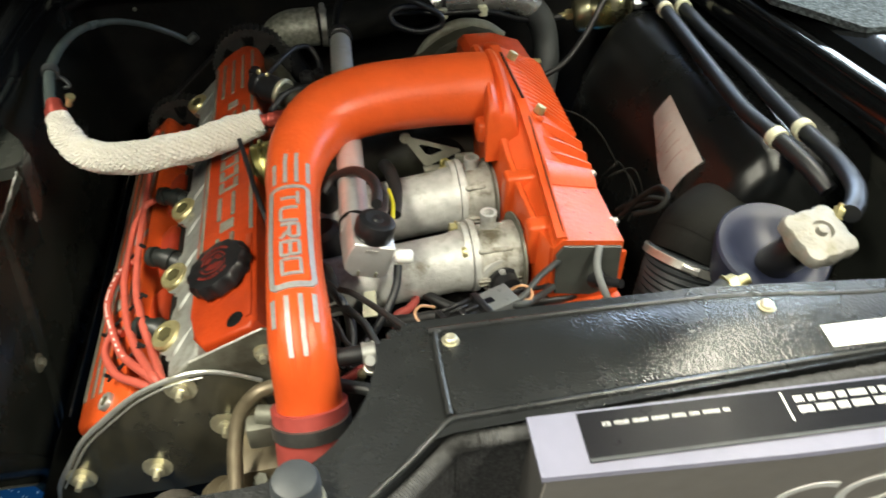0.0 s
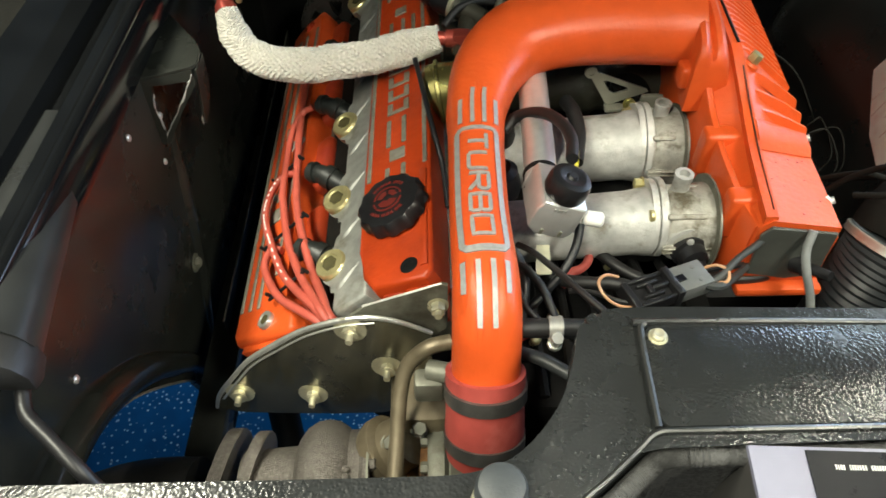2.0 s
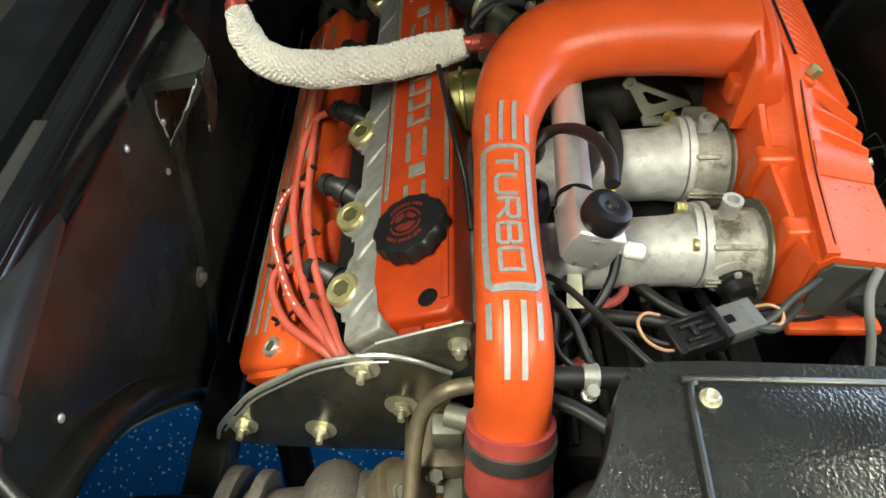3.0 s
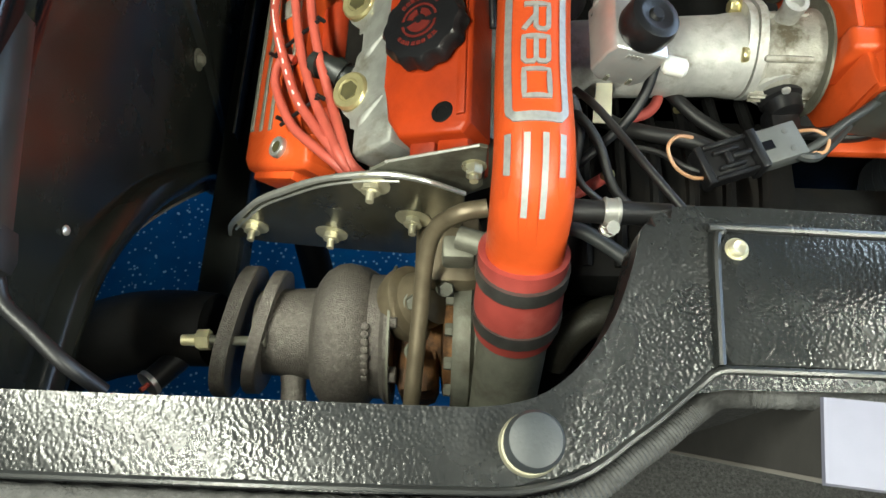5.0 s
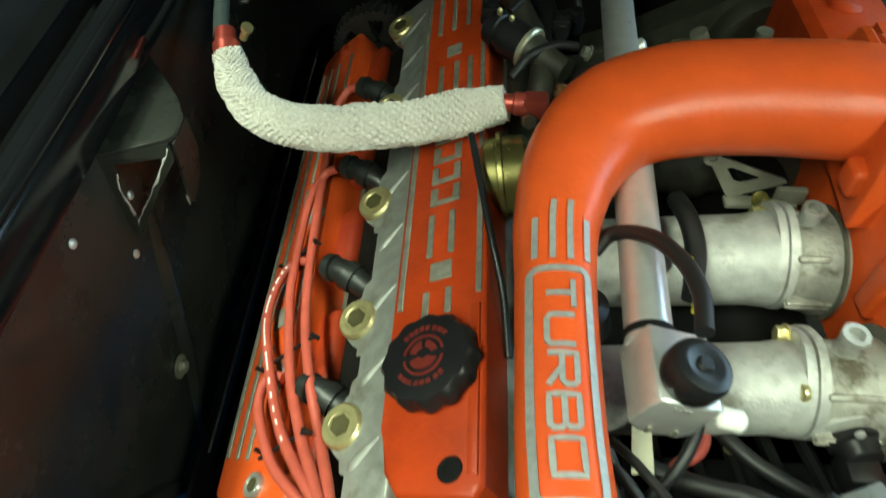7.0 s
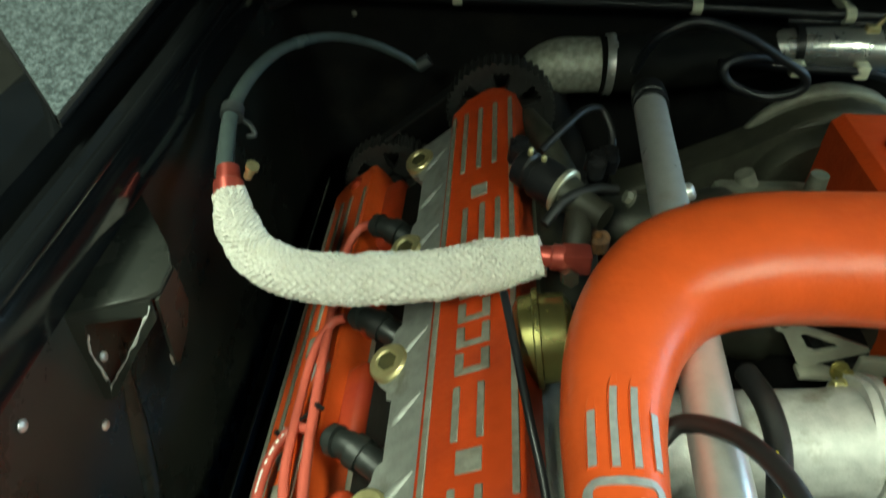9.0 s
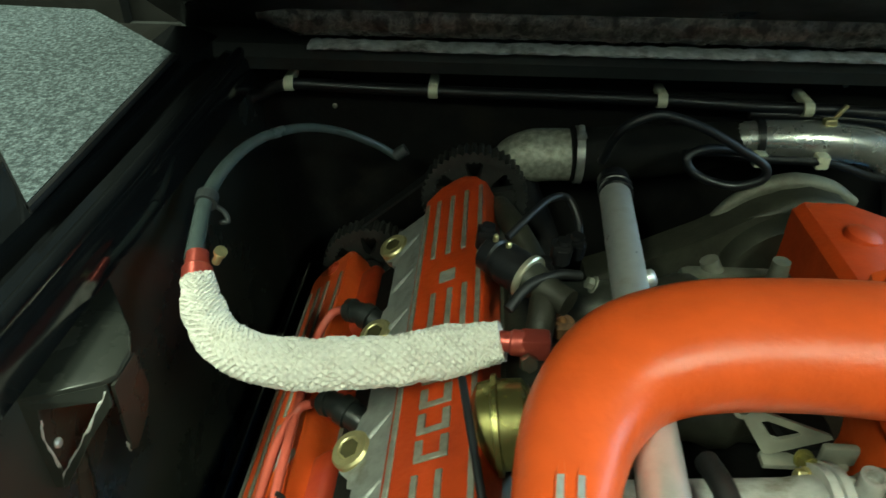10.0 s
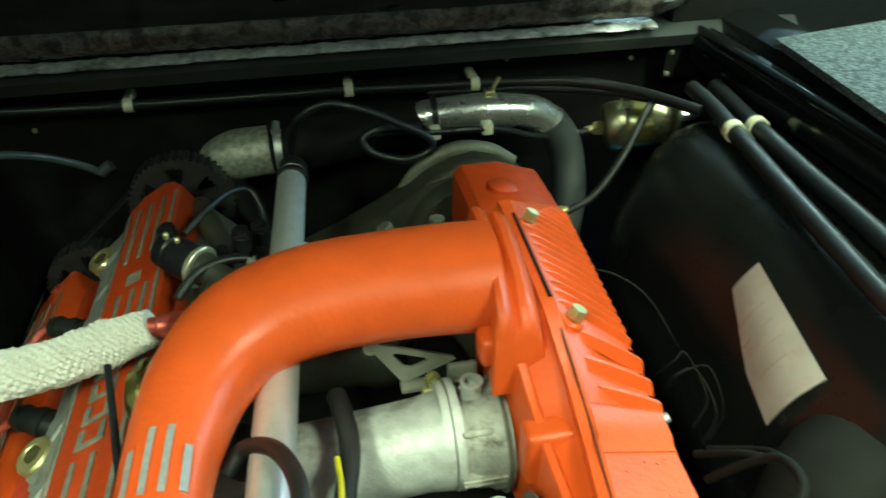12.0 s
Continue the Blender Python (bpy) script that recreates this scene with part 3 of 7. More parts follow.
for run_ in ([(-0.413, 0.786, 0.900), (-0.4165, 0.785, 0.884), (-0.4145, 0.785, 0.858), (-0.4145, 0.785, 0.842), (-0.4185, 0.785, 0.832)],
             [(-0.381, 0.821, 0.829), (-0.380, 0.818, 0.837), (-0.378, 0.815, 0.848)],
             [(-0.4145, 0.785, 0.842), (-0.402, 0.787, 0.862), (-0.389, 0.789, 0.882), (-0.376, 0.795, 0.904), (-0.371, 0.803, 0.914)]):
    pts = spline([Vector(p) for p in run_], 4)
    pts = [p + Vector((rnd.uniform(-0.0006, 0.0006), 0, rnd.uniform(-0.0006, 0.0006))) for p in pts]
    tube(bm, pts, [rnd.choice((0.0004, 0.0008, 0.0010, 0.0013)) for p in pts], 6)
part("folded_edge", bm, ALLOY, br, "worn pale cut edge of the opening")


# ---- the engine: a slanted four, built in its own frame ----
SLANT = Matrix.Translation((-0.213, 0, 0.807)) @ Matrix.Rotation(radians(-42), 4, "Y")


def sl(u, y, n):
    return SLANT @ Vector((u, y, n))


N_AXIS = SLANT.to_3x3() @ Vector((0, 0, 1))
U_AXIS = SLANT.to_3x3() @ Vector((1, 0, 0))

engine = thing("engine_block", "black and grey slanted engine block under the red cam covers", "engine", at=(-0.05, 0.85, 0.35))
bm = bmesh.new()
box(bm, (-0.14, 0.56, -0.42), (0.10, 1.22, -0.13), SLANT, 0.02)
part("block", bm, SOOT, engine)
bm = bmesh.new()
box(bm, (-0.165, 0.555, -0.14), (0.112, 1.225, -0.048), SLANT, 0.008)
part("cylinder_head", bm, ALLOY_DARK, engine)
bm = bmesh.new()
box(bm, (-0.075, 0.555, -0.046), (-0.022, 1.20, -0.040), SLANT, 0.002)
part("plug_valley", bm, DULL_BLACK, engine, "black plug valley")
# bare sculpted flank of the intake carrier, with a boss for each plug
bm = bmesh.new()
edge = []
for i in range(141):
    y = 0.552 + 0.655 * i / 140
    s = min(abs(y - yc) for yc in (0.622, 0.722, 0.861, 1.01, 1.170))
    edge.append((-0.002 - 0.026 * max(0.0, 1 - (s / 0.034) ** 2), y))
prism(bm, edge[::-1] + [(0.046, 0.552), (0.046, 1.207)], 0.038, SLANT @ Matrix.Translation((0, 0, -0.048)), 0.006, 3)
part("bare_flank", bm, HEAD, engine, "sculpted bare cast alloy flank")
for k in range(9):
    y = 0.575 + 0.07 * k
    bm = bmesh.new()
    tube(bm, [sl(0.032, y + 0.028, -0.012), sl(0.006, y + 0.012, -0.014), sl(-0.016, y - 0.006, -0.026)], [0.003, 0.0065, 0.003], 10)
    part("casting_web", bm, HEAD, engine)
for yc in (0.622, 0.722, 0.861, 1.01, 1.170):
    bm = bmesh.new()
    lathe(bm, sl(-0.012, yc, -0.022), Vector((-0.45, -0.12, 0.89)), [(0, 0.0185), (0.018, 0.0185), (0.0205, 0.0165), (0.0205, 0.0115), (0.0195, 0.0105), (0.0195, 0.001)], 24)
    cap_ = part("socket_cap", bm, ZINC, engine, "yellow-zinc socket-head cap bolt")
    bm = bmesh.new()
    ax = Vector((-0.45, -0.12, 0.89)).normalized()
    lathe(bm, sl(-0.012, yc, -0.022) + ax * 0.013, ax, [(0, 0.0092), (0.0075, 0.0092)], 6)
    part("hex_socket", bm, GOLD_DARK, cap_, "dark hexagon recess")


def stripes(parent, rows, n, base=SLANT):
    for u0, u1, y0, y1 in rows:
        bm = bmesh.new()
        box(bm, (u0 - 0.0008, y0, n), (u1 + 0.0008, y1, n + 0.0022), base, 0.0006, 1)
        part("raised_stripe", bm, COVER_STRIPE, parent)


# the intake cover leans less than the block
LEANI = Matrix.Translation((-0.143, 0, 0.855)) @ Matrix.Rotation(radians(-27), 4, "Y")
NI_AXIS = LEANI.to_3x3() @ Vector((0, 0, 1))
UI_AXIS = LEANI.to_3x3() @ Vector((1, 0, 0))


# exhaust cover
ex = thing("exhaust_cam_cover", "orange-red painted exhaust cam cover with bare ribs", "cam cover", "cam covers", sl(-0.115, 0.85, -0.05))
bm = bmesh.new()
prism(bm, [(-0.177, 0.604), (-0.170, 0.592), (-0.070, 0.562), (-0.062, 0.568), (-0.064, 0.598), (-0.092, 0.628), (-0.092, 1.225), (-0.100, 1.25), (-0.158, 1.25), (-0.176, 1.235)], 0.045,
      SLANT @ Matrix.Translation((0, 0, -0.050)), 0.008, 3)
ex_cover = part("cover", bm, RED, ex)
bm = bmesh.new()
prism(bm, [(-0.168, 0.584), (-0.098, 0.562), (-0.090, 0.575), (-0.160, 0.602)], 0.036, SLANT @ Matrix.Translation((0, 0, -0.050)), 0.003, 2)
part("end_pad", bm, RED, ex)
stripes(ex_cover, [(-0.168, -0.1640, 0.634, 1.20), (-0.151, -0.1470, 0.629, 1.20), (-0.134, -0.1300, 0.624, 0.74), (-0.134, -0.1300, 0.80, 0.92), (-0.134, -0.1300, 0.965, 1.20), (-0.108, -0.1045, 0.66, 1.20), (-0.138, -0.120, 0.76, 0.785), (-0.138, -0.120, 0.93, 0.955)], -0.0055)
bm = bmesh.new()
lathe(bm, sl(-0.130, 1.228, -0.0055), N_AXIS, [(0, 0.011), (0.003, 0.011), (0.003, 0.0085), (0.0012, 0.008), (0.0012, 0.0055), (0.005, 0.0055), (0.005, 0.001)], 20)
part("cover_screw", bm, RED_OLD_SHADE, ex)
bm = bmesh.new()
lathe(bm, sl(-0.1085, 0.595, -0.0065), N_AXIS, [(0, 0.0108), (0.007, 0.0108), (0.0078, 0.0102), (0.0078, 0.0074), (0.0062, 0.0066), (0.0062, 0.0005)], 24)
screw_ = part("cover_screw", bm, EDGE, ex, "pale plated screw ring")
bm = bmesh.new()
lathe(bm, sl(-0.1085, 0.595, -0.0015), N_AXIS, [(0, 0.0058), (0.0022, 0.0058), (0.0022, 0.0004)], 12)
part("socket", bm, GOLD_DARK, screw_, "dark socket recess")

# Shoulders take the darker red, so their shading is in the colour.
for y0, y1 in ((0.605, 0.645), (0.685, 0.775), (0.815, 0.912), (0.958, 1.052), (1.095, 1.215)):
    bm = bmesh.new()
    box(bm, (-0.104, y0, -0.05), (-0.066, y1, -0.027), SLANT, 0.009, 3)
    part("shoulder", bm, RED_OLD_SHADE, ex)
rnd = random.Random(21)
CHIPS = [(0.906, -0.122, 0.009), (0.897, -0.097, 0.006), (0.926, -0.150, 0.005), (0.868, -0.110, 0.004)]
CHIPS += [(rnd.uniform(0.66, 0.98), rnd.uniform(-0.150, -0.100), rnd.uniform(0.002, 0.005)) for k in range(9)]
for cy, cu0, rr in CHIPS:
    bm = bmesh.new()
    prism(bm, [(cu0 + rr * rnd.uniform(0.5, 1.1) * math.cos(a), cy + 1.6 * rr * rnd.uniform(0.5, 1.1) * math.sin(a)) for a in [2 * math.pi * j / 9 for j in range(9)]], 0.0004, SLANT @ Matrix.Translation((0, 0, -0.0049)))
    part("paint_chip", bm, STRIPE, ex_cover, "bare chip in the paint")

# intake cover
inn = thing("intake_cam_cover", "orange-red painted intake cam cover with bare ribs and badge letters", "cam cover", "cam covers", sl(0.09, 0.85, -0.04))
bm = bmesh.new()
prism(bm, [(-0.041, 0.600), (-0.037, 0.568), (-0.025, 0.549), (0.033, 0.541), (0.040, 0.549), (0.040, 1.205), (0.026, 1.225), (0.014, 1.240), (-0.004, 1.240), (-0.016, 1.225), (-0.041, 1.21)], 0.040,
      LEANI @ Matrix.Translation((0, 0, -0.040)), 0.005, 3)
in_cover = part("cover", bm, RED_DEEP, inn)
bm = bmesh.new()
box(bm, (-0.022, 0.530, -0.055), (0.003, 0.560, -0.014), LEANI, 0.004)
part("end_pad", bm, RED_OLD_SHADE, inn)
bm = bmesh.new()
box(bm, (0.005, 0.524, -0.055), (0.034, 0.556, -0.012), LEANI, 0.004)
part("end_pad", bm, RED_DEEP, inn)
bm = bmesh.new()
box(bm, (0.0285, 0.556, -0.004), (0.0365, 0.690, 0.0022), LEANI, 0.0012)
part("edge_rib", bm, RED_DEEP, inn)
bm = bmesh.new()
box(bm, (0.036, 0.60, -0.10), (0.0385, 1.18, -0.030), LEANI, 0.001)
part("side_skirt", bm, RED_OLD_SHADE, inn)
NI = -0.0002
stripes(in_cover, [(u0 - 0.0775, u1 - 0.0775, y0, y1) for u0, u1, y0, y1 in (
    (0.041, 0.0445, 0.70, 1.195), (0.1105, 0.114, 0.70, 1.195), (0.056, 0.060, 1.075, 1.195), (0.074, 0.078, 1.075, 1.195), (0.092, 0.096, 1.075, 1.195),
    (0.070, 0.086, 1.026, 1.044), (0.062, 0.066, 0.945, 1.012), (0.080, 0.084, 0.945, 1.012), (0.096, 0.100, 0.945, 1.012), (0.064, 0.068, 0.748, 0.795), (0.084, 0.088, 0.748, 0.795),
    (0.069, 0.087, 0.722, 0.740), (0.064, 0.068, 0.688, 0.712), (0.084, 0.088, 0.688, 0.712))], NI, LEANI)
for k in range(5):
    y0 = 0.806 + 0.027 * k
    for u0, u1, ya, yb in ((0.064, 0.0695, y0, y0 + 0.021), (0.086, 0.0915, y0, y0 + 0.021), (0.070, 0.0855, y0, y0 + 0.0055)):
        stripes(in_cover, [(u0 - 0.0775, u1 - 0.0775, ya, yb)], NI, LEANI)
bm = bmesh.new()
lathe(bm, LEANI @ Vector((0.016, 0.562, 0.0005)), NI_AXIS, [(0, 0.0095), (0.0008, 0.0085), (0.0008, 0.005), (-0.002, 0.004)], 20)
part("cover_screw", bm, SOOT, inn)

# oil filler cap
oc = thing("oil_filler_cap", "black knurled plastic oil filler cap with red lettering", "filler cap", at=LEANI @ Vector((0.002, 0.640, 0.0)))
cap0 = LEANI @ Vector((0.002, 0.640, 0.0))
bm = bmesh.new()
rings = []
for h, r, amp in ((0.0, 0.031, 0.0), (0.004, 0.0365, 0.0016), (0.016, 0.0365, 0.0018), (0.020, 0.034, 0.001), (0.021, 0.028, 0.0)):
    ring = []
    for j in range(72):
        a = 2 * math.pi * j / 72
        rr = r + amp * math.cos(a * 12)
        ring.append(cap0 + NI_AXIS * h + UI_AXIS * (rr * math.cos(a)) + Vector((0, 1, 0)) * (rr * math.sin(a)))
    rings.append(ring)
ring_loft(bm, rings)
part("grip", bm, BLACK, oc)
CAP_RED = mat("cap_lettering", (0.12, 0.013, 0.009), 0.5, 0, 0.1, 60, 0.05, 300)
MARKS = [(0.0205, 0.0240, a, a + 9) for a in (40, 52, 64, 80, 92, 104, 116, 128, 215, 227, 239, 255, 267, 279, 295, 307)]
MARKS += [(0.0145, 0.0165, 10, 170), (0.0145, 0.0165, 190, 350), (0.003, 0.0115, 200, 340), (0.006, 0.0115, 15, 80), (0.006, 0.0115, 100, 165)]
for r0, r1, a0, a1 in MARKS:
    bm = bmesh.new()
    M = Matrix.Translation(cap0 + NI_AXIS * 0.0205) @ LEANI.to_3x3().to_4x4()
    st = [radians(a0 + (a1 - a0) * k / 10) for k in range(11)]
    prism(bm, [(r1 * math.cos(a), r1 * math.sin(a)) for a in st] + [(r0 * math.cos(a), r0 * math.sin(a)) for a in st[::-1]], 0.0014, M)
    part("raised_mark", bm, CAP_RED, oc)

# plug boots, leads and separators
BOOT = mat("grey_black_boot_rubber", (0.014, 0.016, 0.015), 0.42, 0, 0.15, 60, 0.1, 300)
for k, yb in enumerate((0.655, 0.785, 0.925, 1.065)):
    t = thing("plug_boot", "black rubber spark plug boot in the valley", "plug boot", "plug boots", sl(-0.05, yb, -0.03))
    bm = bmesh.new()
    tube(bm, [sl(-0.022, yb - 0.014, -0.046), sl(-0.034, yb - 0.002, -0.022), sl(-0.048, yb + 0.009, -0.007), sl(-0.064, yb + 0.018, 0.000)], [0.0145, 0.0135, 0.0125, 0.0098], 18)
    boot = part("boot", bm, BOOT, t)
    for a_, b_, r_ in (((-0.036, yb - 0.001, -0.0175), (-0.042, yb + 0.0045, -0.0105), 0.0131), ((-0.051, yb + 0.0105, -0.0022), (-0.057, yb + 0.0135, 0.0005), 0.0116)):
        bm = bmesh.new()
        strap(bm, sl(*a_), sl(*b_), r_, thick=0.0020)
        part("collar", bm, BOOT, boot)
LEADS = [
    [(-0.064, 1.083, 0.004), (-0.082, 1.08, 0.008), (-0.096, 1.04, 0.007), (-0.090, 0.90, 0.007), (-0.072, 0.76, 0.008), (-0.050, 0.680, 0.006), (-0.037, 0.624, -0.006), (-0.014, 0.580, -0.003), (0.000, 0.549, -0.003), (0.003, 0.538, -0.018), (0.002, 0.534, -0.050)],
    [(-0.072, 0.943, 0.004), (-0.090, 0.94, 0.008), (-0.104, 0.90, 0.010), (-0.104, 0.80, 0.009), (-0.093, 0.75, 0.009), (-0.073, 0.685, 0.009), (-0.047, 0.624, 0.006), (-0.020, 0.578, 0.005), (-0.003, 0.549, 0.002), (-0.001, 0.535, -0.016), (-0.002, 0.531, -0.050)],
    [(-0.094, 0.825, 0.000), (-0.114, 0.828, 0.006), (-0.131, 0.805, 0.009), (-0.130, 0.760, 0.011), (-0.105, 0.699, 0.011), (-0.073, 0.636, 0.010), (-0.040, 0.592, 0.009), (-0.012, 0.558, 0.004), (-0.006, 0.541, -0.014), (-0.008, 0.537, -0.050)],
    [(-0.096, 0.690, 0.000), (-0.108, 0.694, 0.006), (-0.113, 0.677, 0.009), (-0.104, 0.650, 0.010), (-0.072, 0.601, 0.009), (-0.035, 0.566, 0.004), (-0.016, 0.548, -0.004), (-0.012, 0.539, -0.020), (-0.013, 0.536, -0.050)],
]
for k, path in enumerate(LEADS):
    bm = bmesh.new()
    tube(bm, [sl(*p) for p in path], 0.0048, 12)
    lead = solid("plug_lead", bm, LEAD, "red silicone ignition lead with small white print", "ignition lead", "ignition leads")
    if k == 2:
        sp = spline([sl(*p) for p in path], 8)
        rnd = random.Random(8)
        bm = bmesh.new()
        for i in range(10, 44):
            if rnd.random() < 0.6:
                a, c = sp[i], sp[i + 1]
                off = (Vector((-0.1, -0.3, 1)) - (c - a).normalized() * (c - a).normalized().dot(Vector((-0.1, -0.3, 1)))).normalized()
                tube(bm, [a + off * 0.0040, a.lerp(c, 0.85) + off * 0.0040], 0.0012, 6, smooth=False)
        part("white_print", bm, LETTER, lead, "row of small white printed marks")
for y, us in ((0.830, (-0.122, -0.084)), (0.706, (-0.118, -0.056)), (0.612, (-0.088, -0.042))):
    bm = bmesh.new()
    tube(bm, [sl(us[0] - 0.008, y, 0.006), sl(us[1] + 0.008, y + 0.006, 0.008)], 0.0020, 8, smooth=False)
    for u in (us[0] - 0.008, us[1] + 0.008):
        lathe(bm, sl(u, y + (0.006 if u > -0.1 else 0), 0.003), N_AXIS, [(0, 0.0022), (0.009, 0.0022)], 8)
    solid("lead_separator", bm, BLACK, "small black plastic lead separator", "lead clip", "lead separators")


# camshaft sprockets and belt
SPROCKET = mat("dark_sprocket_steel", (0.034, 0.034, 0.032), 0.5, 0.5, 0.2, 80, 0.15, 300)


def sprocket(u, y, n, r):
    c = sl(u, y, n)
    t = thing("cam_sprocket", "dark toothed camshaft sprocket with round holes", "sprocket", "cam sprockets", c)
    X, Z = U_AXIS, N_AXIS
    bm = bmesh.new()
    teeth = 44
    outer = []
    for j in range(teeth * 4):
        a = 2 * math.pi * j / (teeth * 4)
        rr = r if j % 4 in (0, 1) else r - 0.0035
        outer.append((rr * math.cos(a), rr * math.sin(a)))
    M = Matrix(((X.x, Z.x, 0, c.x), (X.y, Z.y, 1, c.y), (X.z, Z.z, 0, c.z), (0, 0, 0, 1)))
    ringo = [M @ Vector((x, z, 0)) for x, z in outer]
    ringi = [M @ Vector((x * 0.80, z * 0.80, 0)) for x, z in outer]
    ringo2 = [M @ Vector((x, z, 0.026)) for x, z in outer]
    ringi2 = [M @ Vector((x * 0.80, z * 0.80, 0.026)) for x, z in outer]
    ring_loft(bm, [ringi, ringo, ringo2, ringi2], closed=True)
    part("toothed_rim", bm, SPROCKET, t)
    for k in range(6):
        bm = bmesh.new()
        a = radians(60 * k + 20)
        d = Vector((math.cos(a), math.sin(a)))
        s = Vector((-d.y, d.x))
        pts = [d * 0.008 + s * 0.014, d * (r * 0.45) + s * 0.009, d * (r * 0.83) + s * 0.017, d * (r * 0.83) - s * 0.017, d * (r * 0.45) - s * 0.009, d * 0.008 - s * 0.014]
        prism(bm, [(p.x, p.y) for p in pts], 0.012, M @ Matrix.Translation((0, 0, 0.003)), 0.002)
        part("spoke", bm, SPROCKET, t)
    bm = bmesh.new()
    lathe(bm, c - Vector((0, 0.012, 0)), (0, 1, 0), [(0, 0.016), (0.03, 0.016)], 18)
    part("hub", bm, SPROCKET, t)


sprocket(0.078, 1.246, -0.052, 0.068)
sprocket(-0.108, 1.254, -0.050, 0.068)
bm = bmesh.new()
cu = [sl(0.070 + 0.066 * math.cos(a), 1.262, -0.065 + 0.066 * math.sin(a)) for a in [radians(-80 + 170 * k / 16) for k in range(17)]]
cu += [sl(-0.108 + 0.066 * math.cos(a), 1.262, -0.060 + 0.066 * math.sin(a)) for a in [radians(90 + 170 * k / 16) for k in range(17)]]
for a, c in zip(cu, cu[1:]):
    n = (c - a).normalized().cross(Vector((0, 1, 0))) * 0.0015
    vs = [bm.verts.new(p) for p in (a - n, c - n, c - n + Vector((0, 0.022, 0)), a - n + Vector((0, 0.022, 0)), a + n, c + n, c + n + Vector((0, 0.022, 0)), a + n + Vector((0, 0.022, 0)))]
    for f in ((0, 1, 2, 3), (7, 6, 5, 4), (0, 4, 5, 1), (1, 5, 6, 2), (2, 6, 7, 3), (3, 7, 4, 0)):
        bm.faces.new([vs[i] for i in f])
solid("timing_belt", bm, RUBBER, "black rubber timing belt round the sprockets", "belt")


# ---- charge pipe ----
PIPE = [((-0.063, 0.398, 0.742), 0.030), ((-0.062, 0.420, 0.782), 0.030), ((-0.062, 0.438, 0.818), 0.030), ((-0.062, 0.456, 0.857), 0.0298), ((-0.062, 0.475, 0.897), 0.0295), ((-0.062, 0.507, 0.9115), 0.0285),
        ((-0.063, 0.56, 0.912), 0.0275), ((-0.062, 0.62, 0.912), 0.0275), ((-0.060, 0.68, 0.912), 0.0285), ((-0.056, 0.735, 0.915), 0.032), ((-0.040, 0.790, 0.924), 0.0375), ((-0.006, 0.832, 0.934), 0.0430),
        ((0.045, 0.850, 0.940), 0.0455), ((0.11, 0.854, 0.942), 0.0460), ((0.16, 0.852, 0.943), 0.0470), ((0.198, 0.850, 0.942), 0.0475)]
cp = thing("charge_pipe", "bent orange-red painted turbo charge pipe with bare raised lettering", "intake pipe", at=(-0.06, 0.6, 0.88))


def pipe_rings(rows, per=6, segs=28, power=2.25):
    path = spline([p for p, r in rows], per)
    n = len(path)
    out = []
    for i, (p, t, up, side) in enumerate(frames(path)):
        f = i * (len(rows) - 1) / (n - 1)
        k = min(int(f), len(rows) - 2)
        r = rows[k][1] + (rows[k + 1][1] - rows[k][1]) * (f - k)
        up = (Vector((0, 0, 1)) - t * t.z).normalized()
        side = t.cross(up)
        ring = []
        for j in range(segs):
            a = 2 * math.pi * j / segs
            c, s = math.cos(a), math.sin(a)
            c = math.copysign(abs(c) ** (2 / power), c)
            s = math.copysign(abs(s) ** (2 / power), s)
            w = 0.10 * min(1.0, max(0.0, (r - 0.030) / 0.014))
            ring.append(p + up * (c * r * (1 - w)) + side * (s * r * (1 + w)))
        out.append(ring)
    return out


bm = bmesh.new()
ring_loft(bm, pipe_rings(PIPE[1:]))
part("pipe", bm, RED, cp)


PIPE_LINE = spline([p for p, r in PIPE], 6)


def pipe_top(s, y, h):
    """A place on the pipe's top: s across it, y along it, h out from its skin."""
    for i in range(12, 66):
        if PIPE_LINE[i].y <= y <= PIPE_LINE[i + 1].y:
            break
    p, q = PIPE_LINE[i], PIPE_LINE[i + 1]
    f = (y - p.y) / (q.y - p.y)
    c = p.lerp(q, f)
    g = (i + f) / 6
    k = int(g)
    r = PIPE[k][1] + (PIPE[k + 1][1] - PIPE[k][1]) * (g - k)
    t = (q - p).normalized()
    up = (Vector((0, 0, 1)) - t * t.z).normalized()
    e = max(0.0, 1 - abs(s / r) ** 2.25) ** (1 / 2.25)
    return c + Vector((s, 0, 0)) + up * (r * e + h)


def pipe_strip(pts, w, h0=-0.003, h1=0.0016):
    """A flat raised line of width w along (s, y) points on the pipe."""
    bm = bmesh.new()
    rings = []
    n = len(pts)
    for i, (s, y) in enumerate(pts):
        a, b = Vector(pts[max(0, i - 1)]), Vector(pts[min(n - 1, i + 1)])
        d = (b - a).normalized()
        k = Vector((-d.y, d.x)) * w / 2
        rings.append([pipe_top(s - k.x, y - k.y, h0), pipe_top(s + k.x, y + k.y, h0), pipe_top(s + k.x, y + k.y, h1), pipe_top(s - k.x, y - k.y, h1)])
    ring_loft(bm, rings)
    return bm


def raised_line(name, pts, w):
    part(name, pipe_strip(pts, w), STRIPE, cp)


RIBS = ((-0.0170, 0.681, 0.715), (-0.0050, 0.679, 0.730), (0.0070, 0.679, 0.730), (0.0190, 0.681, 0.715), (-0.0205, 0.486, 0.507), (-0.0080, 0.4745, 0.507), (0.0045, 0.4745, 0.507), (0.0165, 0.486, 0.507))
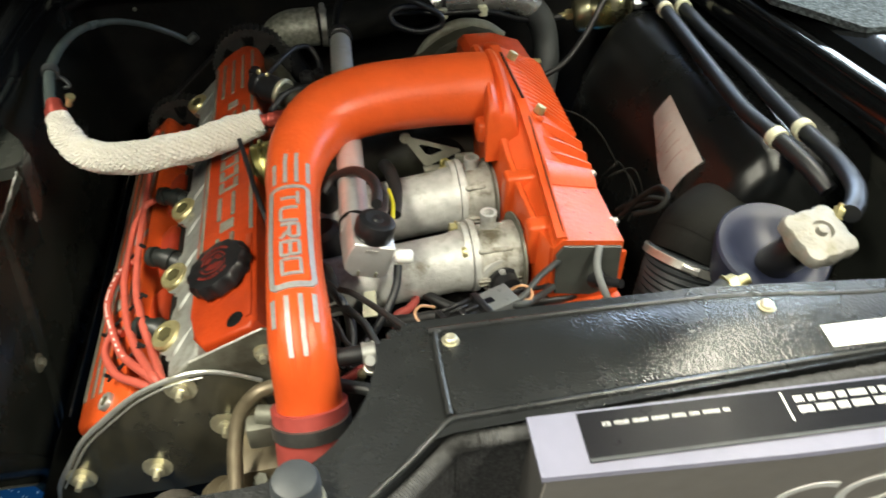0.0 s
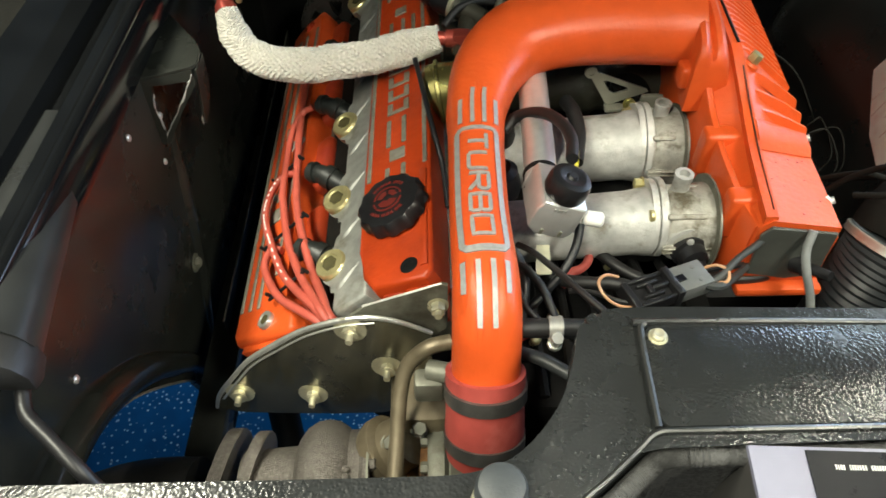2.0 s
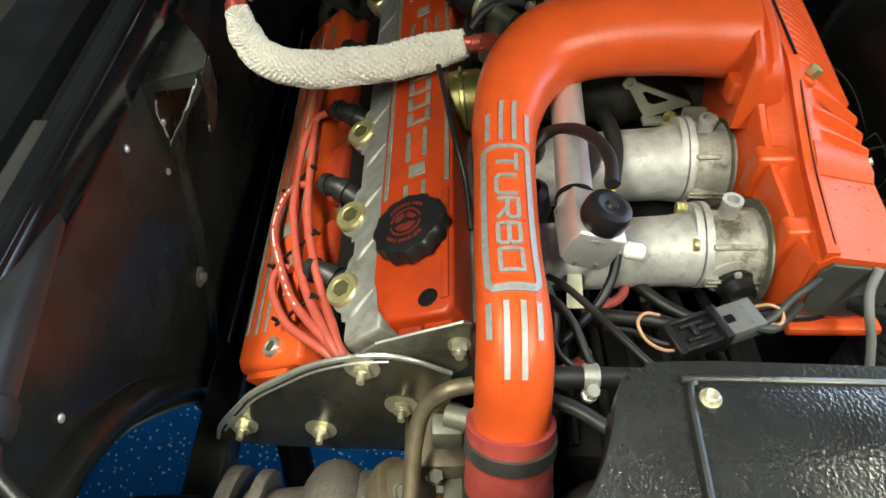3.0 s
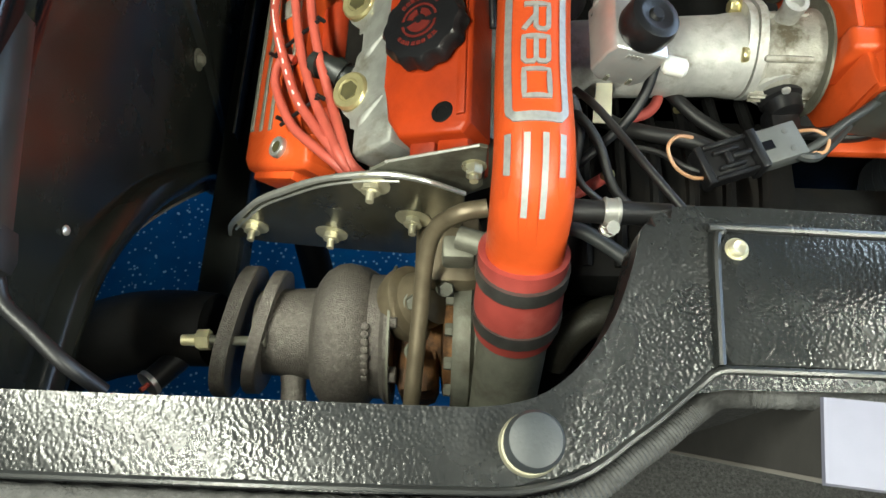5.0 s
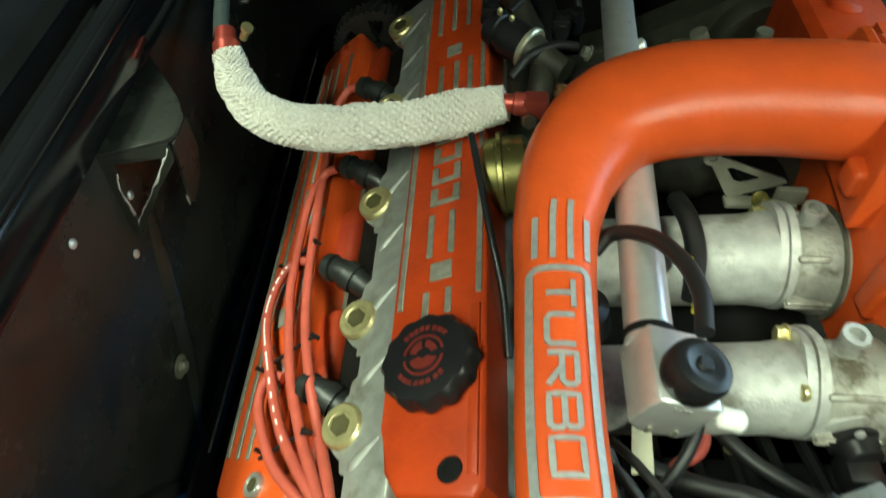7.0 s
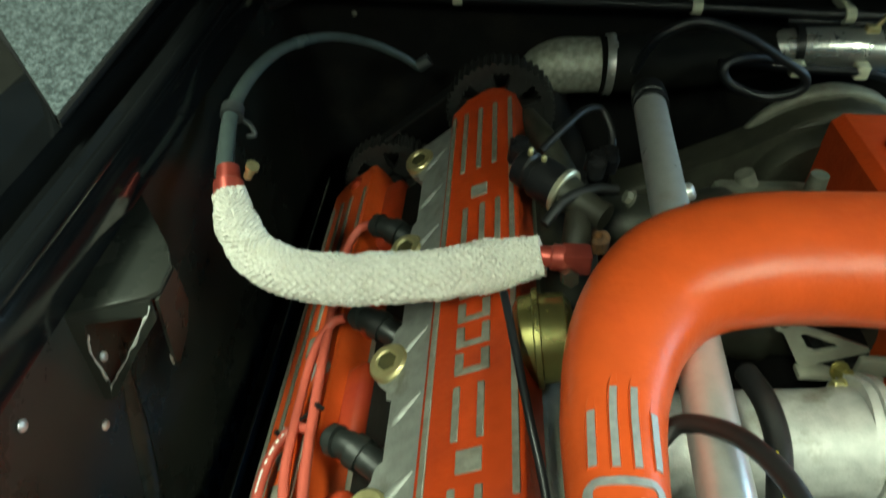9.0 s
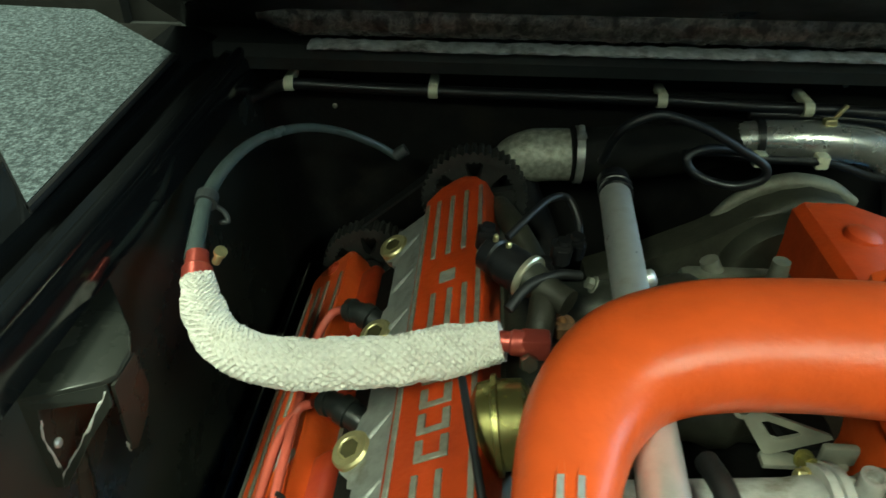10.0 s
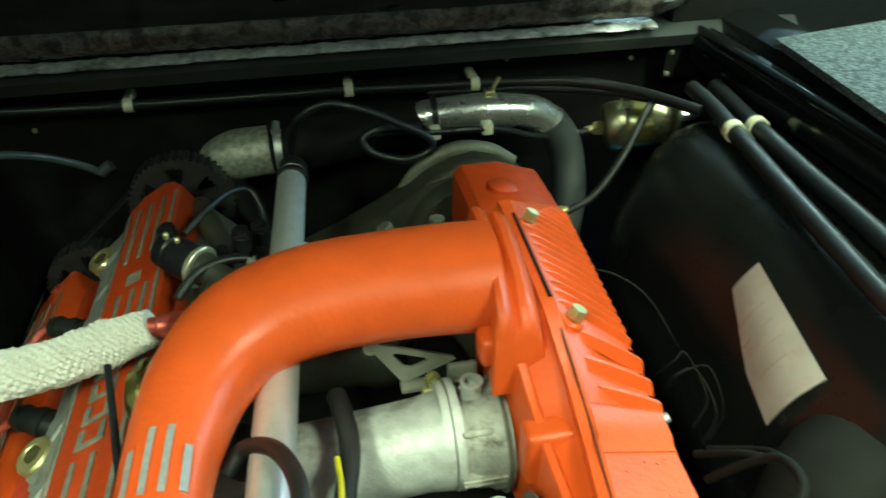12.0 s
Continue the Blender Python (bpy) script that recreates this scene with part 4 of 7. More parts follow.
for s, y0, y1 in RIBS:
    raised_line("raised_rib", [(s, y0 + (y1 - y0) * k / 6) for k in range(7)], 0.0042)
    a, b = (y0 - 0.001, y1 + 0.010) if y0 > 0.6 else (y0 - 0.009, y1 + 0.001)
    bm = bmesh.new()
    rings = []
    for k in range(15):
        y = a + (b - a) * k / 14
        out = max(0.0, y - y1, y0 - y) / 0.012
        w, h = 0.0042 * (1 - 0.75 * min(1.0, out)), 0.0009 * (1 - min(1.0, out)) - 0.0002
        rings.append([pipe_top(s - w, y, -0.003), pipe_top(s + w, y, -0.003), pipe_top(s + w * 0.7, y, h), pipe_top(s - w * 0.7, y, h)])
    ring_loft(bm, rings)
    part("rib_base", bm, RED, cp)
fr = rounded(-0.0200, 0.5155, 0.0185, 0.671, 0.006, 4)
full = []
for a, b in zip(fr, fr[1:] + fr[:1]):
    m = max(1, int((Vector(b) - Vector(a)).length / 0.008))
    full += [tuple(Vector(a).lerp(Vector(b), k / m)) for k in range(m)]
bm = bmesh.new()
rings = []
for i, (s, y) in enumerate(full):
    a, b = Vector(full[i - 1]), Vector(full[(i + 1) % len(full)])
    d = (b - a).normalized()
    k = Vector((-d.y, d.x)) * 0.0024
    rings.append([pipe_top(s - k.x, y - k.y, -0.003), pipe_top(s + k.x, y + k.y, -0.003), pipe_top(s + k.x, y + k.y, 0.0016), pipe_top(s - k.x, y - k.y, 0.0016)])
ring_loft(bm, rings, closed=True)
part("raised_frame", bm, STRIPE, cp)

# letters as squared strokes: (s, y) strokes in a cell, s runs to the letter's top
GLYPH = {
    "T": [[(1, 0), (1, 1)], [(1, 0.5), (0, 0.5)]],
    "U": [[(1, 0), (0.12, 0), (0, 0.14), (0, 0.86), (0.12, 1), (1, 1)]],
    "R": [[(0, 0), (1, 0), (1, 0.86), (0.88, 1), (0.6, 1), (0.48, 0.86), (0.48, 0)], [(0.48, 0.45), (0, 1)]],
    "B": [[(0.5, 0), (1, 0), (1, 0.86), (0.88, 0.98), (0.62, 0.98), (0.5, 0.86), (0.5, 0)], [(0.5, 0), (0, 0), (0, 0.88), (0.12, 1), (0.38, 1), (0.5, 0.86)]],
    "O": [[(0.5, 0), (1, 0.0), (1, 1), (0, 1), (0, 0), (0.5, 0)]],
}
for k, ch in enumerate("TURBO"):
    ya = 0.6610 - 0.0277 * k
    for stroke in GLYPH[ch]:
        pts = [(-0.0095 + 0.0175 * s, ya - 0.0214 * y) for s, y in stroke]
        dense = [pts[0]]
        for a, b in zip(pts, pts[1:]):
            m = max(1, int((Vector(b) - Vector(a)).length / 0.004))
            dense += [tuple(Vector(a).lerp(Vector(b), q / m)) for q in range(1, m + 1)]
        raised_line("letter_stroke", dense, 0.0036)

# silicone joiner with its two clamps
sj = thing("silicone_hose", "red silicone joiner hose with two dark band clamps", "hose", at=(-0.068, 0.42, 0.80))
axis = (Vector(PIPE[2][0]) - Vector(PIPE[0][0])).normalized()
h0, h1 = Vector((-0.0625, 0.414, 0.774)), Vector((-0.0625, 0.452, 0.850))
bm = bmesh.new()
tube(bm, [h0, h0.lerp(h1, 0.33) + Vector((0, -0.001, 0.002)), h0.lerp(h1, 0.66) + Vector((0, -0.001, 0.002)), h1], [0.0345, 0.0355, 0.0345, 0.0350], 32, 6)
part("hose", bm, SILICONE, sj)
CLAMP = mat("dark_band_clamp", (0.17, 0.165, 0.155), 0.35, 0.8, 0.2, 60, 0.08, 300)
for f in (0.12, 0.70):
    bm = bmesh.new()
    a = h0.lerp(h1, f) + Vector((0, -0.0015, 0.003))
    strap(bm, a, a + (h1 - h0).normalized() * 0.013, 0.0352, thick=0.0012)
    part("band_clamp", bm, CLAMP, sj, "dark steel band clamp")
bm = bmesh.new()
tube(bm, [(-0.0625, 0.416, 0.778), (-0.064, 0.392, 0.742), (-0.067, 0.360, 0.69), (-0.07, 0.355, 0.64)], 0.030, 24)
solid("compressor_outlet", bm, ALLOY_DARK, "dark dirty alloy compressor outlet under the hose", "turbo outlet")


# ---- plenum ----
pl = thing("intake_plenum", "orange-red painted finned intake plenum box", "plenum", at=(0.26, 0.85, 0.80))
SECT = [  # y, left bottom, left top, seam, right edge, right bottom (x, z)
    (0.588, (0.214, 0.790), (0.212, 0.878), (0.222, 0.888), (0.293, 0.877), (0.298, 0.800)),
    (0.640, (0.198, 0.780), (0.204, 0.866), (0.229, 0.889), (0.298, 0.876), (0.304, 0.790)),
    (0.700, (0.198, 0.775), (0.204, 0.867), (0.237, 0.892), (0.302, 0.877), (0.308, 0.785)),
    (0.745, (0.198, 0.775), (0.202, 0.884), (0.239, 0.908), (0.304, 0.880), (0.310, 0.785)),
    (0.800, (0.196, 0.775), (0.198, 0.922), (0.234, 0.943), (0.306, 0.888), (0.312, 0.785)),
    (0.930, (0.194, 0.775), (0.200, 0.940), (0.235, 0.955), (0.312, 0.896), (0.320, 0.785)),
    (1.020, (0.200, 0.775), (0.204, 0.942), (0.237, 0.957), (0.316, 0.896), (0.324, 0.785)),
]


def section(y):
    for a, b in zip(SECT, SECT[1:]):
        if y <= b[0]:
            break
    f = (y - a[0]) / (b[0] - a[0])
    return [Vector((p[0] + (q[0] - p[0]) * f, y, p[1] + (q[1] - p[1]) * f)) for p, q in zip(a[1:], b[1:])]


def soften(bm, r, segs=2, lim=25):
    es = [e for e in bm.edges if len(e.link_faces) == 2 and e.calc_face_angle(0) > radians(lim)]
    bmesh.ops.bevel(bm, geom=es, offset=r, segments=segs, profile=0.5, affect="EDGES")
    return bm


bm = bmesh.new()
# the far end is cut askew, further back on the outer side
ring_loft(bm, [[(x, y - 0.075 * (y > 1 and k < 3), z) for k, (x, z) in enumerate(row)] for y, *row in SECT])
soften(bm, 0.005)
box_ = part("box", bm, RED, pl)
bm = bmesh.new()
prism(bm, [(0.226, 0.79), (0.228, 0.880), (0.238, 0.889), (0.284, 0.889), (0.334, 0.872), (0.340, 0.864), (0.342, 0.79)], 0.150, at_y(1.150))
lathe(bm, (0.272, 1.085, 0.878), (0.2, 0, 1), [(0, 0.020), (0.014, 0.018), (0.018, 0.012)], 20)
soften(bm, 0.004, 3)
# Same red as the box; the deeper tone paints its shade.
part("end_block", bm, RED_DEEP, pl)
# raised rim along the inner edge, which leaves two sunk pockets beside the seam
bm = bmesh.new()
rings = []
for k in range(24):
    y = 0.592 + (0.790 - 0.592) * k / 23
    c = section(y)
    top = c[2].z - 0.010 if y < 0.72 else c[2].z - 0.010 - 0.003 * (y - 0.72) / 0.07
    a = c[1].x
    rings.append([(a - 0.002, y, 0.80), (a - 0.002, y, top - 0.003), (a, y, top), (a + 0.0055, y, top), (a + 0.008, y, top - 0.003), (a + 0.009, y, 0.80)])
ring_loft(bm, rings)
part("inner_rim", bm, RED, pl)
# seam flange that follows the box's ridge
bm = bmesh.new()
rings = []
for k in range(30):
    y = 0.590 + (0.942 - 0.590) * k / 29
    c = section(y)[2]
    w = 0.0075
    rings.append([c + Vector((-w, 0, -0.014)), c + Vector((-w, 0, 0.0035)), c + Vector((w * 0.6, 0, 0.0035)), c + Vector((w, 0, -0.010))])
ring_loft(bm, rings)
seam = part("seam_flange", bm, RED, pl)
bm = bmesh.new()
tube(bm, [section(y)[2] + Vector((0.0015, 0, 0.0035)) for y in (0.60, 0.66, 0.72, 0.78)], 0.0008, 6)
tube(bm, [section(y)[2] + Vector((0.0015, 0, 0.0034)) for y in (0.805, 0.84, 0.88, 0.918)], 0.0019, 6)
part("gasket_line", bm, SOOT, seam, "thin dark gasket line")


def slope_point(y, f, h=0.0):
    s = section(y)
    d = (s[3] - s[2])
    n = Vector((-d.z, 0, d.x)).normalized()
    if n.z < 0:
        n = -n
    return s[2] + d * f + n * h


for k in range(16):
    y = 0.806 + 0.0128 * k
    f0 = 0.15 + max(0.0, y - 0.925) / 0.075 * 0.72
    bm = bmesh.new()
    rings = []
    for g, dy, h in ((0.0, 0.007, 0.0002), (0.08, 0.0068, 0.0034), (0.22, 0.0035, 0.0052), (0.5, 0.0, 0.0064), (0.84, -0.003, 0.0064), (0.95, -0.004, 0.004), (1.0, -0.004, -0.006)):
        f = f0 + (1.10 - f0) * g
        p = slope_point(y, f, 0)
        q = slope_point(y, f, h)
        w = 0.0027
        rings.append([p + Vector((0, dy - w * 1.5, -0.003)), p + Vector((0, dy + w * 1.5, -0.003)), q + Vector((0, dy + w * 0.6, 0)), q + Vector((0, dy - w * 0.6, 0))])
    ring_loft(bm, rings)
    part("fin", bm, RED, box_)
for y, f0 in ((0.735, 0.20), (0.757, 0.2), (0.779, 0.2)):
    bm = bmesh.new()
    rings = []
    for f, dy, h in ((f0, 0.016, 0.001), (0.4, 0.007, 0.006), (0.7, 0.0, 0.0085), (1.0, -0.005, 0.008), (1.08, -0.006, 0.0)):
        p, q = slope_point(y, f, 0), slope_point(y, f, h)
        rings.append([p + Vector((0, dy - 0.005, -0.003)), p + Vector((0, dy + 0.006, -0.003)), q + Vector((0, dy + 0.002, 0)), q + Vector((0, dy - 0.002, 0))])
    ring_loft(bm, rings)
    part("fin", bm, RED, box_)
rnd = random.Random(5)
for k in range(12):
    bm = bmesh.new()
    y, f, r = rnd.uniform(0.60, 0.685), rnd.uniform(0.15, 0.9), rnd.uniform(0.0005, 0.0013)
    lathe(bm, slope_point(y, f, -0.0004), (0.5, 0, 0.87), [(0, r), (0.0006, r), (0.0008, r * 0.5)], 7)
    part("paint_speck", bm, RED_OLD_SHADE, box_)
# raised cross band, bosses and bolts
bm = bmesh.new()
rings = [[slope_point(y, f, h) for f, h in ((0.05, -0.003), (0.05, hh), (0.98, hh), (1.06, -0.004))] for y, hh in ((0.690, 0.001), (0.700, 0.006), (0.722, 0.006), (0.730, 0.001))]
ring_loft(bm, rings)
part("cross_band", bm, RED, pl)
for y, zt, xl in ((0.632, 0.883, 0.190), (0.722, 0.890, 0.188)):
    bm = bmesh.new()
    box(bm, (xl + 0.004, y - 0.012, zt - 0.055), (xl + 0.045, y + 0.012, zt + 0.001), None, 0.006, 4)
    part("boss", bm, RED, pl)
bm = bmesh.new()
box(bm, (0.173, 0.780, 0.900), (0.226, 0.806, 0.928), None, 0.006, 4)
part("pipe_flange_ear", bm, RED, pl)
bm = bmesh.new()
box(bm, (0.184, 0.898, 0.895), (0.232, 0.920, 0.934), None, 0.009, 4)
part("pipe_flange_ear", bm, RED, pl)
bm = bmesh.new()
COLLAR = [(0.189, 0.880), (0.189, 0.970), (0.192, 0.979), (0.197, 0.981), (0.202, 0.977), (0.204, 0.970), (0.207, 0.968), (0.211, 0.973), (0.217, 0.973), (0.222, 0.968), (0.227, 0.958), (0.230, 0.950), (0.230, 0.880)]
ring_loft(bm, [[(x + dx, y, z + (dz if z > 0.9 else 0)) for x, z in COLLAR] for y, dx, dz in ((0.770, -0.008, -0.036), (0.773, -0.008, -0.026), (0.782, -0.007, -0.018), (0.800, -0.005, -0.012), (0.822, -0.003, -0.006), (0.845, -0.002, -0.002), (0.870, 0.0, 0.0), (0.896, 0.0, 0.001), (0.904, 0.0, -0.002), (0.907, 0.0, -0.010))])
part("pipe_collar", bm, RED, pl)
for p in ((0.255, 0.797, 0.928), (0.254, 0.926, 0.944)):
    bm = bmesh.new()
    lathe(bm, Vector(p) - Vector((0.006, 0, 0.012)), (0.45, 0, 0.9), [(0, 0.011), (0.010, 0.011), (0.0125, 0.009)], 16)
    part("boss", bm, RED, pl)
    bm = bmesh.new()
    hexbolt(bm, p, (0.45, 0, 0.9), 0.0075, 0.010, 0.0)
    part("cover_bolt", bm, ZINC, pl, "yellow-zinc hexagon bolt")
for y in (0.631, 0.722, 1.010):
    p = Vector((0.292 + 0.018 * (y > 1) + 0.006 * (y > 0.7), y, 0.867 + 0.006 * (y > 0.7) + 0.018 * (y > 1)))
    bm = bmesh.new()
    hexbolt(bm, p, (0.8, -0.1, 0.5), 0.0075, 0.010, 0.0, 0.004)
    part("cover_bolt", bm, BRUSHED if y < 1 else ZINC, pl, "bright hexagon bolt")
bm = bmesh.new()
prism(bm, [(0.222, 0.883), (0.290, 0.873), (0.293, 0.812), (0.260, 0.806), (0.218, 0.815), (0.214, 0.872)], 0.003, at_y(0.586), 0.0008)
PLATE = mat("grey_end_plate", (0.10, 0.105, 0.095), 0.4, 0.5, 0.15, 40, 0.05, 200)
part("end_plate", bm, PLATE, pl, "dull grey metal end plate")
bm = bmesh.new()
box(bm, (0.212, 0.575, 0.785), (0.303, 0.62, 0.797), None, 0.004)
low_ = part("lower_flange", bm, RED, pl)
for k in range(6):
    bm = bmesh.new()
    box(bm, (0.297, 0.600 + 0.012 * k, 0.795), (0.307, 0.605 + 0.012 * k, 0.850), None, 0.001, 1)
    part("side_rib", bm, RED, low_)


# ---- throttle barrels ----
CAST_DIRTY = mat("stained_cast_alloy", (0.36, 0.35, 0.31), 0.5, 0.35, 0.18, 70, 0.5, 380, stain=(0.10, 0.085, 0.055), stain_scale=34, stain_at=0.56)
for y0, z0, first, rr in ((0.657, 0.818, True, 0.0345), (0.790, 0.812, False, 0.040)):
    fx = 0.126 if first else 0.140
    t = thing("throttle_barrel", "cast alloy throttle barrel with vacuum stub, oil-stained", "throttle body", "throttle barrels", (0.10, y0, z0))
    bm = bmesh.new()
    lathe(bm, (-0.055, y0, z0 - 0.018), (1, 0, 0.10), [(0, rr), (0.02, rr), (fx + 0.040, rr + 0.001), (fx + 0.052, rr + 0.003), (fx + 0.060, rr + 0.0035)], 36)
    part("runner", bm, ALLOY, t)
    bm = bmesh.new()
    for k in range(7):
        if k != 3:
            box(bm, (0.045 + 0.006 * k, y0 - 0.004, z0 + rr - 0.014), (0.0485 + 0.006 * k, y0 + 0.003, z0 + rr - 0.0095), None, 0.0006, 1)
    part("cast_mark", bm, ALLOY, t)
    for x, grow in ((fx, 0.0), (fx + 0.0085, 0.0015)):
        bm = bmesh.new()
        outline = []
        for k in range(32):
            a = 2 * math.pi * k / 32
            r = rr + 0.0025 + grow + 0.010 * max(0, math.cos(a - radians(20))) ** 8 + 0.010 * max(0.0, math.cos(a - radians(70))) ** 6
            outline.append((y0 + r * math.cos(a), z0 + r * math.sin(a)))
        prism(bm, outline, 0.0075, at_x(x), 0.0012)
        part("flange", bm, ALLOY, t)
    bm = bmesh.new()
    lathe(bm, (fx + 0.016, y0, z0), (1, 0, 0), [(0, rr + 0.001), (0.004, rr), (0.008, rr + 0.003), (0.014, rr + 0.0045), (0.178 - fx - 0.016, rr + 0.005), (0.182 - fx - 0.016, rr + 0.008), (0.190 - fx - 0.016, rr + 0.008), (0.196 - fx - 0.016, rr + 0.009)], 36)
    part("barrel", bm, CAST_DIRTY, t, "brown-stained cast alloy barrel")
    for a in (62, 128, 182):
        bm = bmesh.new()
        c, sn = math.cos(radians(a)), math.sin(radians(a))
        m = Matrix(((1, 0, 0, 0), (0, sn, c, y0), (0, -c, sn, z0), (0, 0, 0, 1)))
        box(bm, (fx + 0.014, -0.0030, rr - 0.006), (0.186, 0.0030, rr + 0.0072), m, 0.0025, 2)
        part("cast_rib", bm, CAST_DIRTY, t)
    bm = bmesh.new()
    lathe(bm, (0.190, y0, z0), (1, 0, 0), [(0, 0.052), (0.0025, 0.052)], 36)
    part("gasket_plate", bm, ALLOY_DARK, t, "grey gasket plate")
    bm = bmesh.new()
    sx, sy = (0.160, 0.670) if first else (0.170, 0.800)
    lathe(bm, (sx, sy, z0 + 0.02), (0, 0, 1), [(0, 0.014), (0.010, 0.0125), (0.016, 0.0095), (0.030, 0.0090), (0.032, 0.0100), (0.038, 0.0100), (0.038, 0.006), (0.030, 0.006), (0.030, 0.001)], 20)
    part("vacuum_stub", bm, ALLOY, t)
    bm = bmesh.new()
    lathe(bm, (fx + 0.010, sy - 0.006, z0 + rr * 0.62), (1, 0, -0.02), [(0, 0.0125), (0.004, 0.0135), (0.040, 0.0125), (0.060, 0.0118), (0.066, 0.0100), (0.068, 0.005)], 22)
    lathe(bm, (sx, sy - 0.003, z0 + 0.010), (0, 0, 1), [(0, 0.021), (0.012, 0.019), (0.020, 0.013)], 20)
    part("cast_lug", bm, ALLOY, t)
    bm = bmesh.new()
    hexbolt(bm, (fx - 0.0005, y0 + 0.032, z0 + 0.026), (-1, 0, 0.1), 0.0065, 0.007, 0.0085)
    part("flange_bolt", bm, ZINC, t)
    bm = bmesh.new()
    lathe(bm, (fx - 0.005, y0 - 0.020, z0 + 0.029), (1, 0, 0), [(0, 0.0055), (0.001, 0.0068), (0.004, 0.0068), (0.006, 0.006)], 12)
    part("flange_bolt", bm, ZINC, t)
    if first:
        bm = bmesh.new()
        lathe(bm, (0.160, 0.656, 0.816), (0.12, -1, 0.0), [(0, 0.0185), (0.018, 0.0165), (0.024, 0.0175), (0.025, 0.0235), (0.033, 0.0235), (0.034, 0.019)], 26)
        part("sensor_boss", bm, ALLOY, t)
        bm = bmesh.new()
        lathe(bm, (0.167, 0.624, 0.812), (0.15, -1, 0.05), [(0, 0.0195), (0.009, 0.0195), (0.011, 0.016), (0.022, 0.014), (0.024, 0.008)], 22)
        box(bm, (0.156, 0.585, 0.79), (0.182, 0.612, 0.815), None, 0.004)
        sens = part("throttle_sensor", bm, BLACK, t, "round black throttle position sensor")
        for dx, dz in ((-0.004, 0.018), (0.020, -0.006)):
            bm = bmesh.new()
            lathe(bm, (0.168 + dx, 0.615, 0.812 + dz), (0, -1, 0.2), [(0, 0.004), (0.002, 0.0035), (0.003, 0.001)], 10)
            part("sensor_screw", bm, BRUSHED, sens)

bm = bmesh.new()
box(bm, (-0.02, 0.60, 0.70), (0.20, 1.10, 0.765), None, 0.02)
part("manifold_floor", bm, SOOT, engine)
# rear manifold castings behind the charge pipe
mf = thing("rear_manifold", "dirty grey cast alloy manifold behind the charge pipe", "manifold", at=(0.12, 1.05, 0.78))
for y0 in (0.925, 1.055):
    bm = bmesh.new()
    lathe(bm, (-0.04, y0, 0.80), (1, 0, 0.05), [(0, 0.030), (0.12, 0.034), (0.135, 0.040), (0.15, 0.040), (0.16, 0.034), (0.25, 0.038)], 28)
    part("runner", bm, DARK_CAST, mf)
bm = bmesh.new()
tube(bm, [(0.19, 1.06, 0.83), (0.19, 1.06, 0.872)], [0.011, 0.009], 14, smooth=False)
tube(bm, [(0.15, 1.085, 0.81), (0.13, 1.09, 0.85)], [0.012, 0.010], 14, smooth=False)
box(bm, (0.10, 1.04, 0.80), (0.22, 1.10, 0.84), None, 0.012)
part("stub", bm, ALLOY_DARK, mf)
bm = bmesh.new()
prism(bm, [(0.02, 0.76), (0.08, 0.785), (0.15, 0.822), (0.20, 0.855), (0.235, 0.876), (0.265, 0.882), (0.30, 0.872), (0.335, 0.845), (0.36, 0.80), (0.36, 0.70), (0.02, 0.70)], 0.045, at_y(1.215), 0.012, 3)
part("front_casting", bm, DARK_CAST, mf)
bm = bmesh.new()
tube(bm, [(0.165, 1.212, 0.820), (0.185, 1.210, 0.850), (0.215, 1.210, 0.872), (0.25, 1.210, 0.882), (0.29, 1.210, 0.876), (0.325, 1.210, 0.856)], [0.006, 0.008, 0.010, 0.011, 0.010, 0.007], 10)
part("arched_rim", bm, ALLOY_DARK, mf, "pale arched rim of the casting")
bm = bmesh.new()
lathe(bm, (0.255, 1.16, 0.775), (0, 1, 0), [(-0.012, 0.080), (0.0, 0.088), (0.012, 0.088), (0.014, 0.098), (0.05, 0.100), (0.055, 0.094)], 40)
part("round_cover", bm, DARK_CAST, mf, "large round dirty alloy cover")

# throttle lever bracket
lv = thing("throttle_bracket", "dull zinc triangular throttle bracket with an opening", "bracket", at=(0.11, 0.84, 0.86))
bm = bmesh.new()
corner = [Vector((0.090, 0.852, 0.879)), Vector((0.119, 0.848, 0.838)), Vector((0.164, 0.852, 0.850))]
face = (corner[2] - corner[0]).cross(corner[1] - corner[0]).normalized() * 0.0035
mid = (corner[0] + corner[1] + corner[2]) / 3
inner = [c.lerp(mid, 0.46) for c in corner]
outer = [c + (c - mid).normalized() * 0.007 for c in corner]
rings = [[], [], [], []]
for k in range(3):
    for f in (0.06, 0.35, 0.65, 0.94):
        o = outer[k].lerp(outer[(k + 1) % 3], f)
        i_ = inner[k].lerp(inner[(k + 1) % 3], 0.12 + 0.76 * f)
        for ring, p in zip(rings, (o, o + face, i_ + face, i_)):
            ring.append(p)
ring_loft(bm, rings, closed=True)
LEVER = mat("dull_zinc_lever", (0.25, 0.245, 0.20), 0.42, 0.4, 0.12, 60, 0.1, 300)
part("frame", bm, LEVER, lv)
bm = bmesh.new()
box(bm, (0.114, 0.838, 0.826), (0.180, 0.852, 0.832), None, 0.002)
box(bm, (0.158, 0.842, 0.828), (0.186, 0.850, 0.848), None, 0.003)
part("foot", bm, LEVER, lv)
bm = bmesh.new()
lathe(bm, (0.090, 0.850, 0.880), -face, [(0, 0.0075), (0.004, 0.0075), (0.004, 0.004), (0.002, 0.0038), (0.002, 0.001)], 20)
part("eye", bm, LEVER, lv)
bm = bmesh.new()
